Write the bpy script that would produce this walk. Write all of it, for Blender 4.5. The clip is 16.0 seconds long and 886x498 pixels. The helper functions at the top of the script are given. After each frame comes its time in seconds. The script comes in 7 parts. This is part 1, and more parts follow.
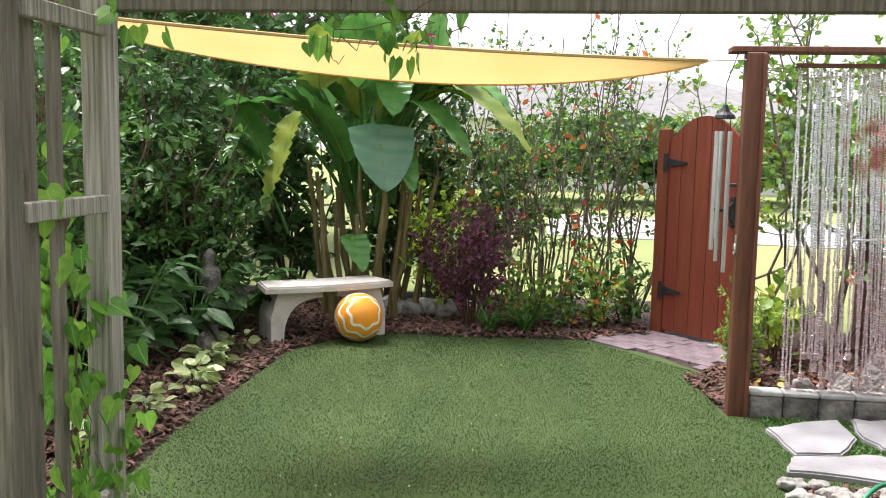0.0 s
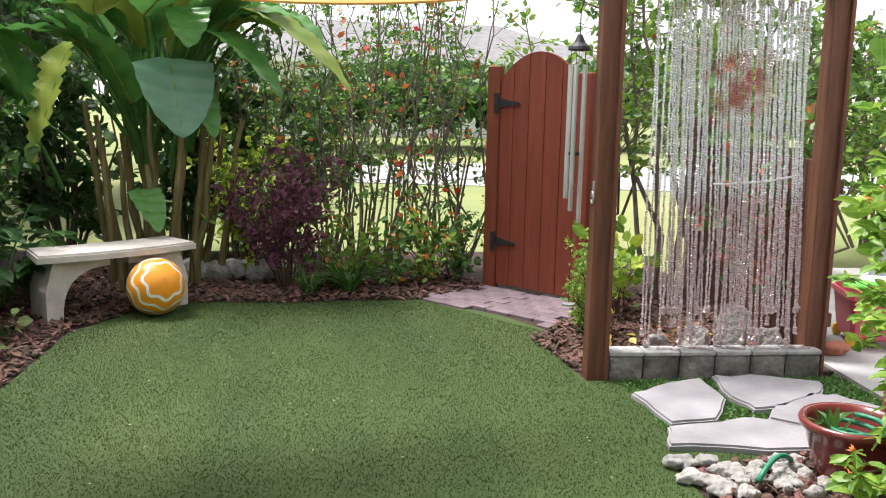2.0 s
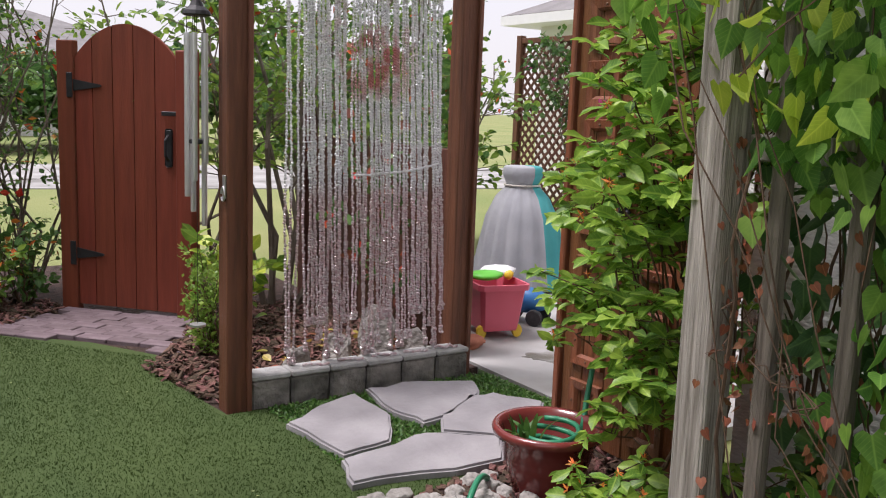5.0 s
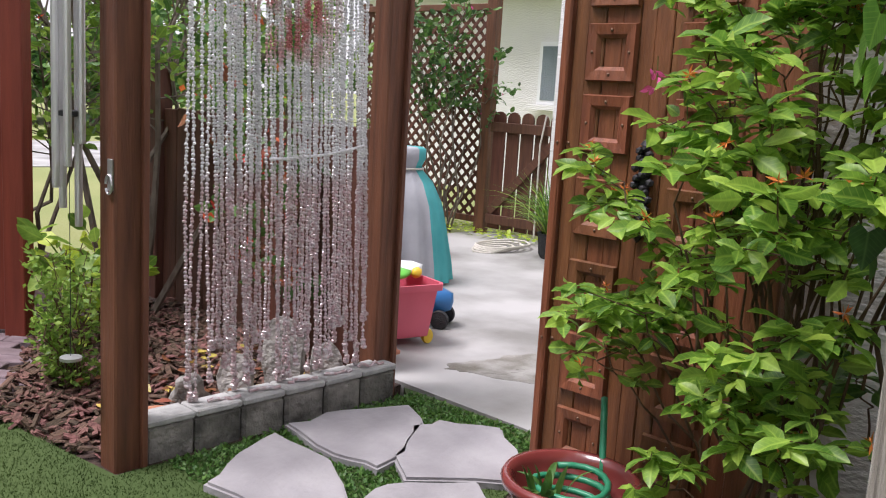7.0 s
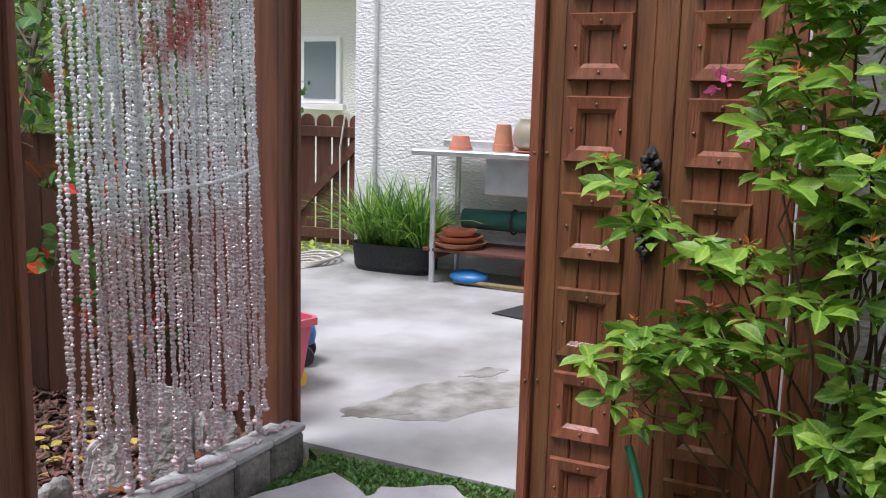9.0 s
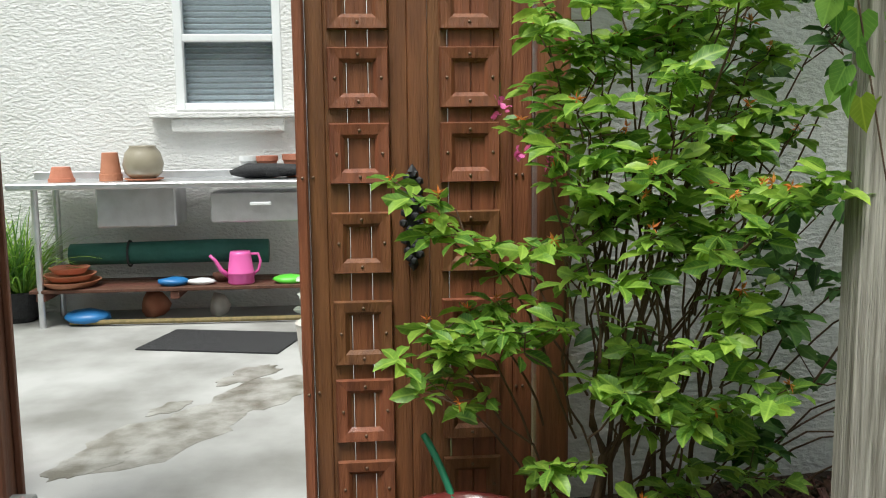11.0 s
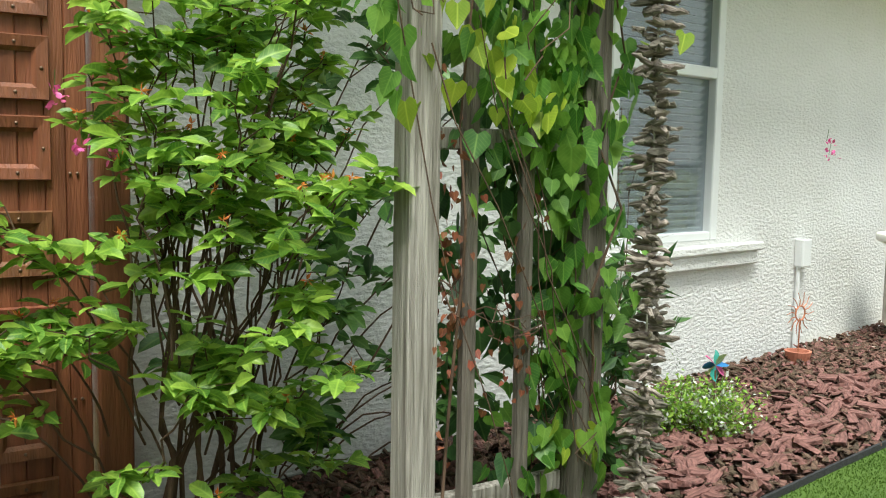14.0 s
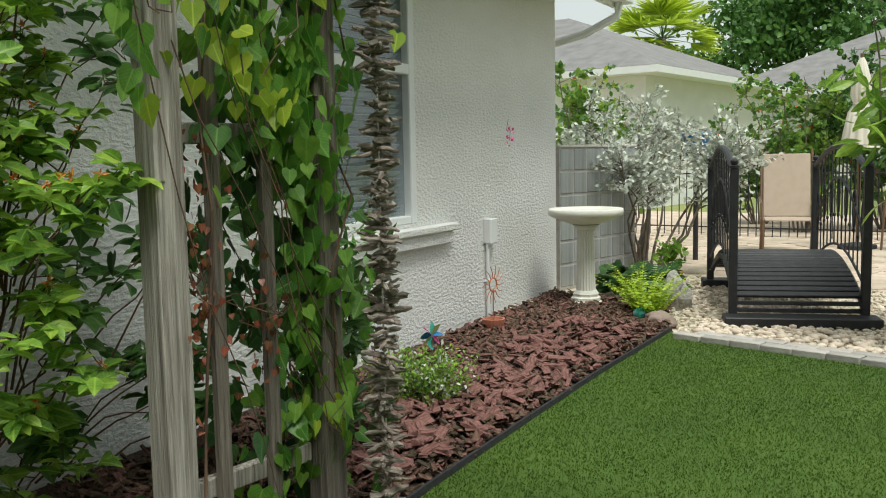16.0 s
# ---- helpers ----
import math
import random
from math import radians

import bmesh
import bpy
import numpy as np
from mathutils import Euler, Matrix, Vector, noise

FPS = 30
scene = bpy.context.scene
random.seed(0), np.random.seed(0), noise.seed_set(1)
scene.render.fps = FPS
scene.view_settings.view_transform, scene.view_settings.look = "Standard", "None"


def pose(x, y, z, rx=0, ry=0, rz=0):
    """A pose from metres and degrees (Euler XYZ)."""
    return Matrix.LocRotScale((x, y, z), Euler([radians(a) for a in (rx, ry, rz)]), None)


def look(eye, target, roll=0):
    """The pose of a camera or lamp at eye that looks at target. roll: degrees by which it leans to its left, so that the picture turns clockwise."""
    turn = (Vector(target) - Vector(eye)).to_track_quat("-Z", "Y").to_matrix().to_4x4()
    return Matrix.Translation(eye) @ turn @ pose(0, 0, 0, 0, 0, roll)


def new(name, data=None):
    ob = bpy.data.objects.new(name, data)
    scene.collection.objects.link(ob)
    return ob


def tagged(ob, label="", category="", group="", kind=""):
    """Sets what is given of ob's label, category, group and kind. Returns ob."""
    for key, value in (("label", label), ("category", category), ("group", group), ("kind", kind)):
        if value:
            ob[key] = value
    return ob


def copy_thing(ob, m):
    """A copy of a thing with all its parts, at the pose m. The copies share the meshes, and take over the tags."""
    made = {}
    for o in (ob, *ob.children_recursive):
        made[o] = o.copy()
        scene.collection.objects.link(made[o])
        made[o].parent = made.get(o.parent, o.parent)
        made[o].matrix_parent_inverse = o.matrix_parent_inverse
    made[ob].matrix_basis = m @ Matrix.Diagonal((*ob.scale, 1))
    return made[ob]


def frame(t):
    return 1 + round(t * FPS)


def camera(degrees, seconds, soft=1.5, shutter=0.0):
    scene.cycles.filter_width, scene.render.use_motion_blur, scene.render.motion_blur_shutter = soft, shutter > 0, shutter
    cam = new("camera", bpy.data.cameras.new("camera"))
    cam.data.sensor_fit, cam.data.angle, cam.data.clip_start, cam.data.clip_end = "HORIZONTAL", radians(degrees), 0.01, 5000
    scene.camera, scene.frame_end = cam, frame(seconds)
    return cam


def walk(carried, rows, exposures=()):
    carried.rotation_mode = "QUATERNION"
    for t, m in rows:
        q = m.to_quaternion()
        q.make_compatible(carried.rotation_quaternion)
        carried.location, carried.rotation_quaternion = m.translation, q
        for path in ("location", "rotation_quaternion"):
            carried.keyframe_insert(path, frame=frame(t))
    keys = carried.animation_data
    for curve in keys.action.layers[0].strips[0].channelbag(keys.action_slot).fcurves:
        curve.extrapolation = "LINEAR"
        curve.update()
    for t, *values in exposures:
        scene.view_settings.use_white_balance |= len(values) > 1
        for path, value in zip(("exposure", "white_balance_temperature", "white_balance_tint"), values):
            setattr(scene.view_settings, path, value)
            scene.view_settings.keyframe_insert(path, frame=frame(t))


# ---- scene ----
cam = camera(51.9, 16.0, soft=1.1)
PATH = [
    (0, (2.114, -1.049, 1.489), (1.875, 0.924, 1.266), 1.2),
    (0.5, (2.05, -0.884, 1.498), (1.908, 1.093, 1.228), 1.1),
    (1, (1.981, -0.674, 1.48), (1.946, 1.305, 1.187), 1.8),
    (1.5, (1.908, -0.462, 1.458), (2.005, 1.512, 1.153), 1.5),
    (2, (1.897, -0.276, 1.434), (2.106, 1.686, 1.105), 1.2),
    (2.5, (1.885, -0.107, 1.44), (2.166, 1.85, 1.138), 1.6),
    (3, (1.818, 0.024, 1.432), (2.379, 1.923, 1.155), 2.2),
    (3.5, (1.733, 0.128, 1.408), (2.608, 1.909, 1.157), 1.2),
    (4, (1.784, 0.21, 1.38), (2.797, 1.911, 1.092), 1.1),
    (4.2, (1.79, 0.256, 1.374), (2.818, 1.946, 1.078), 1.7),
    (6.3, (1.772, 1.099, 1.273), (3.043, 2.613, 0.964), 1.3),
    (6.5, (1.784, 1.189, 1.272), (3.09, 2.672, 0.961), 1.7),
    (7, (1.768, 1.504, 1.286), (3.215, 2.845, 0.955), 3.5),
    (7.5, (1.738, 1.778, 1.297), (3.284, 2.999, 0.953), 3.2),
    (8, (1.799, 2.008, 1.303), (3.393, 3.17, 0.974), 3.1),
    (8.5, (1.823, 2.215, 1.297), (3.496, 3.262, 0.971), 3.2),
    (9, (1.793, 2.422, 1.289), (3.578, 3.265, 0.974), 1.5),
    (9.2, (1.777, 2.474, 1.279), (3.607, 3.222, 0.974), 0.5),
    (11.3, (1.485, 3.127, 1.316), (3.44, 2.793, 1.062), -0.7),
    (11.5, (1.492, 3.116, 1.32), (3.426, 2.669, 1.076), -0.9),
    (12, (1.487, 3.018, 1.31), (3.376, 2.402, 1.081), -0.7),
    (12.5, (1.5, 3.042, 1.314), (3.368, 2.373, 1.068), 0.1),
    (13, (1.558, 3.023, 1.315), (3.393, 2.271, 1.056), -0.5),
    (13.5, (1.578, 3.084, 1.212), (3.305, 2.092, 1.031), 0.0),
    (14, (1.47, 3.197, 1.217), (3.13, 2.099, 1.022), 1.0),
    (14.5, (1.528, 3.258, 1.216), (3.059, 1.988, 1.018), 0.3),
    (15, (1.484, 3.391, 1.216), (2.864, 1.957, 1.019), 0.3),
    (15.5, (1.49, 3.432, 1.208), (2.756, 1.897, 1.011), -0.7),
    (16, (1.437, 3.438, 1.198), (2.632, 1.847, 0.995), -1.1),
]
walk(cam, [(t, look(eye, target, roll)) for t, eye, target, roll in PATH],
     [(0, 1.22, 6500, 14), (1.5, 1.18, 6500, 12), (2.5, 0.8, 6500, 14), (3.5, 0.38, 6500, 19), (4.2, 0.30, 6500, 21), (7, 0.52, 6350, 20), (9, 0.45, 6050, 18),
      (11.5, 0.5, 6500, 2), (12.5, 0.85, 6500, 6), (13.5, 1.05, 6500, 2), (14.2, 0.75, 6500, 0), (15, 0.25, 6600, 0), (16, 0.08, 6600, 0)])

# ---- light ----
world = bpy.data.worlds.new("overcast_sky")
scene.world = world
world.use_nodes = True
wn = world.node_tree.nodes
sky = wn.new("ShaderNodeTexSky")
sky.sky_type = "NISHITA"
sky.sun_disc = False
sky.sun_elevation = radians(66)
sky.sun_rotation = radians(-59)
sky.dust_density = 2.0
cloud = wn.new("ShaderNodeMixRGB")
cloud.inputs[0].default_value = 0.8
cloud.inputs[2].default_value = (7.2, 7.3, 7.4, 1)
wn["Background"].inputs[1].default_value = 0.108
world.node_tree.links.new(sky.outputs[0], cloud.inputs[1])
world.node_tree.links.new(cloud.outputs[0], wn["Background"].inputs[0])
sun_data = bpy.data.lights.new("sun", "SUN")
sun_data.energy, sun_data.angle, sun_data.color = 3.2, radians(22), (1.0, 0.98, 0.955)
sun = new("sun", sun_data)
sun.matrix_world = look((0, 0, 20), (7.5, -4.5, 0))


# ---- materials ----
def mat(name, c1, c2, scale=8.0, rough=0.7, bump=0.3, bscale=60.0, metal=0.0, detail=6.0, spread=0.0, stretch=(1, 1, 1), sheen=0.0,
        translucent=0.0, island=0.0, bdist=0.01, alpha=None, coat=0.0, mid=0.5, contrast=0.25):
    m = bpy.data.materials.new(name)
    m.use_nodes = True
    nt = m.node_tree
    N, L = nt.nodes, nt.links
    p = N["Principled BSDF"]
    tc = N.new("ShaderNodeTexCoord")
    mp = N.new("ShaderNodeMapping")
    mp.inputs["Scale"].default_value = stretch
    L.new(tc.outputs["Object"], mp.inputs["Vector"])
    n1 = N.new("ShaderNodeTexNoise")
    n1.inputs["Scale"].default_value, n1.inputs["Detail"].default_value = scale, detail
    L.new(mp.outputs[0], n1.inputs["Vector"])
    ramp = N.new("ShaderNodeValToRGB")
    ramp.color_ramp.elements[0].position, ramp.color_ramp.elements[1].position = mid - contrast, mid + contrast
    ramp.color_ramp.elements[0].color, ramp.color_ramp.elements[1].color = (*c1, 1), (*c2, 1)
    L.new(n1.outputs["Fac"], ramp.inputs["Fac"])
    col = ramp.outputs[0]
    if spread or island:
        hsv = N.new("ShaderNodeHueSaturation")
        mr = N.new("ShaderNodeMapRange")
        amount = spread or island
        mr.inputs["To Min"].default_value, mr.inputs["To Max"].default_value = 1 - amount, 1 + amount
        if spread:
            L.new(N.new("ShaderNodeObjectInfo").outputs["Random"], mr.inputs["Value"])
        else:
            L.new(N.new("ShaderNodeNewGeometry").outputs["Random Per Island"], mr.inputs["Value"])
        L.new(mr.outputs[0], hsv.inputs["Value"])
        mr2 = N.new("ShaderNodeMapRange")
        mr2.inputs["To Min"].default_value, mr2.inputs["To Max"].default_value = 0.5 + amount * 0.06, 0.5 - amount * 0.06
        L.new(mr.inputs["Value"].links[0].from_socket, mr2.inputs["Value"])
        L.new(mr2.outputs[0], hsv.inputs["Hue"])
        L.new(col, hsv.inputs["Color"])
        col = hsv.outputs[0]
    L.new(col, p.inputs["Base Color"])
    p.inputs["Roughness"].default_value, p.inputs["Metallic"].default_value = rough, metal
    p.inputs["Coat Weight"].default_value = coat
    if bump:
        n2 = N.new("ShaderNodeTexNoise")
        n2.inputs["Scale"].default_value, n2.inputs["Detail"].default_value = bscale, 5
        L.new(mp.outputs[0], n2.inputs["Vector"])
        b = N.new("ShaderNodeBump")
        b.inputs["Strength"].default_value, b.inputs["Distance"].default_value = bump, bdist
        L.new(n2.outputs["Fac"], b.inputs["Height"])
        L.new(b.outputs[0], p.inputs["Normal"])
    if translucent:
        tr = N.new("ShaderNodeBsdfTranslucent")
        L.new(col, tr.inputs["Color"])
        mx = N.new("ShaderNodeMixShader")
        mx.inputs[0].default_value = translucent
        L.new(p.outputs[0], mx.inputs[1])
        L.new(tr.outputs[0], mx.inputs[2])
        L.new(mx.outputs[0], N["Material Output"].inputs["Surface"])
    return m


def leaf_mat(name, c1, c2, rough=0.45, tr=0.3, island=0.3, scale=30):
    """Leaf surface with a pale midrib and faint side veins, drawn along the leaf's own length and width."""
    m = mat(name, c1, c2, scale=scale, rough=rough, bump=0.15, bscale=90, translucent=tr, island=island, bdist=0.004)
    N, L = m.node_tree.nodes, m.node_tree.links
    p = N["Principled BSDF"]

    def sums(op, a, b, clamp=False):
        n = N.new("ShaderNodeMath")
        n.operation, n.use_clamp = op, clamp
        for k, v in enumerate((a, b)):
            if isinstance(v, float):
                n.inputs[k].default_value = v
            elif v is not None:
                L.new(v, n.inputs[k])
        return n.outputs[0]

    at = N.new("ShaderNodeAttribute")
    at.attribute_name = "leaf"
    xyz = N.new("ShaderNodeSeparateXYZ")
    L.new(at.outputs["Vector"], xyz.inputs[0])
    u, v, on = xyz.outputs
    across = sums("ABSOLUTE", v, None)
    rib = sums("SUBTRACT", 1.0, sums("MULTIPLY", across, 22.0), True)
    wave = sums("SINE", sums("MULTIPLY", sums("SUBTRACT", u, sums("MULTIPLY", across, 0.9)), 44.0), None)
    vein = sums("MULTIPLY", sums("SUBTRACT", wave, 0.72, True), 1.2)
    mask = sums("MULTIPLY", sums("MAXIMUM", sums("MULTIPLY", rib, 0.55), sums("MULTIPLY", vein, 0.6)), on)
    src = p.inputs["Base Color"].links[0].from_socket
    mix = N.new("ShaderNodeMixRGB")
    mix.inputs[2].default_value = (min(1, c2[0] * 1.7 + 0.04), min(1, c2[1] * 1.5 + 0.04), c2[2] * 1.5 + 0.02, 1)
    L.new(mask, mix.inputs[0])
    L.new(src, mix.inputs[1])
    for n in list(N):
        for i in n.inputs:
            if n != mix and i.links and i.links[0].from_socket == src:
                L.new(mix.outputs[0], i)
    return m


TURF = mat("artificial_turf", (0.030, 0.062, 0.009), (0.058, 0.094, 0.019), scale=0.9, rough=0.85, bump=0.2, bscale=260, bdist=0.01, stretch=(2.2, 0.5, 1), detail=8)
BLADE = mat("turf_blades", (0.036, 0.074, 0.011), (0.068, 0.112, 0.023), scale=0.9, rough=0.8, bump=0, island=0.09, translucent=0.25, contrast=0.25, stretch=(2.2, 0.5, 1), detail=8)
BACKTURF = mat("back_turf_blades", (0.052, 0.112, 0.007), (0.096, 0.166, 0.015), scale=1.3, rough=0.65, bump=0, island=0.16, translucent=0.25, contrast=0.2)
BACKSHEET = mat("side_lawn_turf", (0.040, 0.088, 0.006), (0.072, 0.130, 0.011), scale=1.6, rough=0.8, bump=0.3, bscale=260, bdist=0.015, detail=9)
# own tone of the slats; on the front beam it stands for backlit shade
SLAT = mat("dark_and_shaded_weathered_wood", (0.085, 0.07, 0.055), (0.27, 0.235, 0.195), scale=7, rough=0.9, bump=1.0, bscale=16, stretch=(9, 9, 0.45), detail=9, bdist=0.012, spread=0.1)
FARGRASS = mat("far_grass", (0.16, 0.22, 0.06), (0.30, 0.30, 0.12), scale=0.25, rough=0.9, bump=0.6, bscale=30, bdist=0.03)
SOIL = mat("dark_soil", (0.025, 0.016, 0.012), (0.09, 0.05, 0.04), scale=14, rough=0.95, bump=1.0, bscale=45, bdist=0.03)
CHIP = mat("bark_chip", (0.042, 0.022, 0.015), (0.245, 0.140, 0.100), scale=24, rough=0.85, bump=0.8, bscale=70, stretch=(1, 4, 1), island=0.62)
CONCRETE = mat("patio_concrete", (0.20, 0.195, 0.18), (0.43, 0.425, 0.415), scale=1.5, rough=0.7, bump=0.25, bscale=120, detail=12, bdist=0.004, contrast=0.16, mid=0.47)
FLAG = mat("flagstone", (0.21, 0.20, 0.21), (0.39, 0.375, 0.385), scale=3.5, rough=0.85, bump=0.5, bscale=40, detail=10, spread=0.07)
STUCCO = mat("white_stucco", (0.70, 0.695, 0.68), (0.78, 0.775, 0.765), scale=2.0, rough=0.9, bump=0.75, bscale=38, bdist=0.02, stretch=(0.8, 0.8, 1.5))
REDWOOD = mat("stained_cedar", (0.085, 0.032, 0.018), (0.20, 0.075, 0.038), scale=6, rough=0.6, bump=0.4, bscale=30, stretch=(6, 6, 0.5), spread=0.12)
GATEWOOD = mat("red_stained_boards", (0.15, 0.030, 0.013), (0.225, 0.050, 0.022), scale=5, rough=0.6, bump=0.35, bscale=30, stretch=(6, 6, 0.5), spread=0.12)
DOORWOOD = mat("oiled_door_wood", (0.115, 0.038, 0.015), (0.27, 0.098, 0.040), scale=6, rough=0.5, bump=0.5, bscale=28, stretch=(7, 7, 0.6), spread=0.16, coat=0.1)
DARKWOOD = mat("dark_fence_wood", (0.07, 0.026, 0.015), (0.14, 0.052, 0.03), scale=6, rough=0.7, bump=0.4, bscale=30, stretch=(6, 6, 0.5), spread=0.15)
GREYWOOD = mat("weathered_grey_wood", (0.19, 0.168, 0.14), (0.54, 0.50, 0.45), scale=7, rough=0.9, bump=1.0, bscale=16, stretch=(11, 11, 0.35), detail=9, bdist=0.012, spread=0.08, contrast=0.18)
DRIFT = mat("driftwood", (0.065, 0.05, 0.038), (0.42, 0.365, 0.305), scale=11, rough=0.95, bump=1.0, bscale=22, spread=0.42, stretch=(0.7, 5, 5), detail=9, contrast=0.2)
IRON = mat("black_iron", (0.012, 0.012, 0.014), (0.03, 0.03, 0.034), scale=20, rough=0.52, bump=0.2, bscale=80, metal=0.1)
STEEL = mat("dull_steel", (0.55, 0.55, 0.56), (0.70, 0.70, 0.72), scale=10, rough=0.38, bump=0.1, bscale=80, metal=0.85)
ALU = mat("chime_aluminium", (0.68, 0.68, 0.70), (0.80, 0.80, 0.82), scale=10, rough=0.35, bump=0.05, metal=0.7)
WHITE = mat("white_paint", (0.76, 0.77, 0.78), (0.82, 0.83, 0.84), scale=6, rough=0.5, bump=0.1, bscale=60)
STONE = mat("cast_concrete", (0.46, 0.42, 0.38), (0.64, 0.60, 0.55), scale=9, rough=0.9, bump=0.6, bscale=70, detail=8, bdist=0.006)
ROCK = mat("lime_rock", (0.20, 0.185, 0.17), (0.54, 0.52, 0.485), scale=14, rough=0.95, bump=1.0, bscale=35, bdist=0.02, spread=0.2, island=0.2)
PEBBLE = mat("river_pebble", (0.44, 0.36, 0.27), (0.70, 0.63, 0.52), scale=12, rough=0.8, bump=0.3, bscale=60, island=0.3)
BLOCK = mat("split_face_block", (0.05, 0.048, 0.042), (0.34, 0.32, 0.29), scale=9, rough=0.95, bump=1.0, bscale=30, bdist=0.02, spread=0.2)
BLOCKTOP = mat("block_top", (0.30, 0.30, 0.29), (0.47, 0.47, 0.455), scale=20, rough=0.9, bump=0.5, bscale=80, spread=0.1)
BRICK = mat("pink_paver", (0.135, 0.095, 0.105), (0.23, 0.175, 0.19), scale=12, rough=0.9, bump=0.5, bscale=60, spread=0.12)
PAVER = mat("grey_paver", (0.34, 0.31, 0.29), (0.50, 0.47, 0.44), scale=12, rough=0.9, bump=0.5, bscale=60, spread=0.15)
TERRA = mat("terracotta", (0.40, 0.15, 0.085), (0.55, 0.23, 0.14), scale=8, rough=0.8, bump=0.3, bscale=60, spread=0.1)
SAIL = mat("yellow_sail_cloth", (0.68, 0.45, 0.17), (0.75, 0.52, 0.22), scale=3, rough=0.9, bump=0.2, bscale=300, translucent=0.5, stretch=(1, 1, 1))
SEAM = mat("sail_seam", (0.40, 0.27, 0.11), (0.48, 0.33, 0.14), scale=30, rough=0.9, bump=0.2)
PINK = mat("pink_plastic", (0.70, 0.13, 0.19), (0.78, 0.17, 0.24), scale=3, rough=0.35, bump=0.02, translucent=0.2)
TEAL = mat("teal_cloth", (0.05, 0.33, 0.34), (0.08, 0.42, 0.43), scale=5, rough=0.9, bump=0.4, bscale=25)
GREYCLOTH = mat("grey_cover_cloth", (0.33, 0.34, 0.37), (0.44, 0.45, 0.48), scale=5, rough=0.9, bump=0.4, bscale=25)
ROPE = mat("pale_rope", (0.55, 0.52, 0.46), (0.70, 0.67, 0.60), scale=60, rough=0.9, bump=0.5, bscale=200)
BLUE = mat("blue_plastic", (0.02, 0.13, 0.35), (0.03, 0.19, 0.45), scale=6, rough=0.4, bump=0.05)
MAGENTA = mat("magenta_plastic", (0.68, 0.10, 0.36), (0.74, 0.14, 0.42), scale=4, rough=0.35, bump=0.03)
GREENPL = mat("green_plastic", (0.10, 0.50, 0.04), (0.14, 0.58, 0.06), scale=4, rough=0.4, bump=0.03)
GREENCLOTH = mat("dark_green_canvas", (0.015, 0.085, 0.065), (0.03, 0.12, 0.095), scale=8, rough=0.8, bump=0.5, bscale=30)
HOSE = mat("green_hose", (0.02, 0.20, 0.10), (0.03, 0.26, 0.14), scale=8, rough=0.4, bump=0.1)
GLAZE = mat("oxblood_glaze", (0.14, 0.022, 0.02), (0.24, 0.05, 0.045), scale=6, rough=0.25, bump=0.1, bscale=20, coat=0.4)
URNGLAZE = mat("olive_stoneware", (0.27, 0.235, 0.17), (0.36, 0.32, 0.24), scale=6, rough=0.35, bump=0.1, coat=0.3)
BLACK = mat("black_rubber_and_dark_room", (0.015, 0.015, 0.017), (0.035, 0.035, 0.037), scale=40, rough=0.8, bump=0.6, bscale=150)
YELLOW = mat("yellow_plastic", (0.75, 0.50, 0.03), (0.80, 0.56, 0.05), scale=4, rough=0.4, bump=0.02)
BALLYEL = mat("ball_yellow", (0.84, 0.30, 0.012), (0.88, 0.36, 0.02), scale=4, rough=0.35, bump=0.02)
ORANGE = mat("ball_orange", (0.78, 0.20, 0.02), (0.83, 0.26, 0.03), scale=4, rough=0.35, bump=0.02)
BARK = mat("grey_bark", (0.10, 0.08, 0.06), (0.24, 0.20, 0.16), scale=14, rough=0.95, bump=0.8, bscale=50, stretch=(2, 2, 0.6))
TWIG = mat("brown_twig", (0.07, 0.04, 0.025), (0.15, 0.09, 0.055), scale=14, rough=0.9, bump=0.4)
CANE = mat("palm_cane", (0.12, 0.10, 0.035), (0.26, 0.19, 0.075), scale=10, rough=0.6, bump=0.4, bscale=30, stretch=(4, 4, 0.5), island=0.3)
SHINGLE = mat("grey_shingle", (0.17, 0.165, 0.165), (0.27, 0.26, 0.26), scale=3, rough=0.95, bump=0.8, bscale=25)
TAN = mat("tan_sling", (0.42, 0.33, 0.26), (0.48, 0.385, 0.31), scale=10, rough=0.8, bump=0.3, bscale=200)
BRONZE = mat("bronze_tube", (0.16, 0.10, 0.065), (0.22, 0.14, 0.09), scale=10, rough=0.4, bump=0.1, metal=0.5)
CREAM = mat("cream_canvas", (0.66, 0.62, 0.52), (0.75, 0.71, 0.61), scale=6, rough=0.9, bump=0.3, bscale=30)
PATIO = mat("tan_flagstone", (0.40, 0.30, 0.22), (0.66, 0.56, 0.46), scale=4, rough=0.9, bump=0.6, bscale=25, spread=0.15, island=0.25)
PLASTER = mat("bath_plaster", (0.66, 0.64, 0.58), (0.76, 0.745, 0.69), scale=9, rough=0.85, bump=0.4, bscale=60)
COPPER = mat("copper_wire", (0.45, 0.17, 0.09), (0.55, 0.22, 0.12), scale=9, rough=0.45, bump=0.1, metal=0.5)
TEALGLASS = mat("teal_glass_ball", (0.05, 0.38, 0.33), (0.10, 0.46, 0.40), scale=9, rough=0.12, bump=0.0, coat=0.5)
BLIND = mat("blind_slat", (0.70, 0.71, 0.73), (0.76, 0.77, 0.79), scale=9, rough=0.6, bump=0.05)

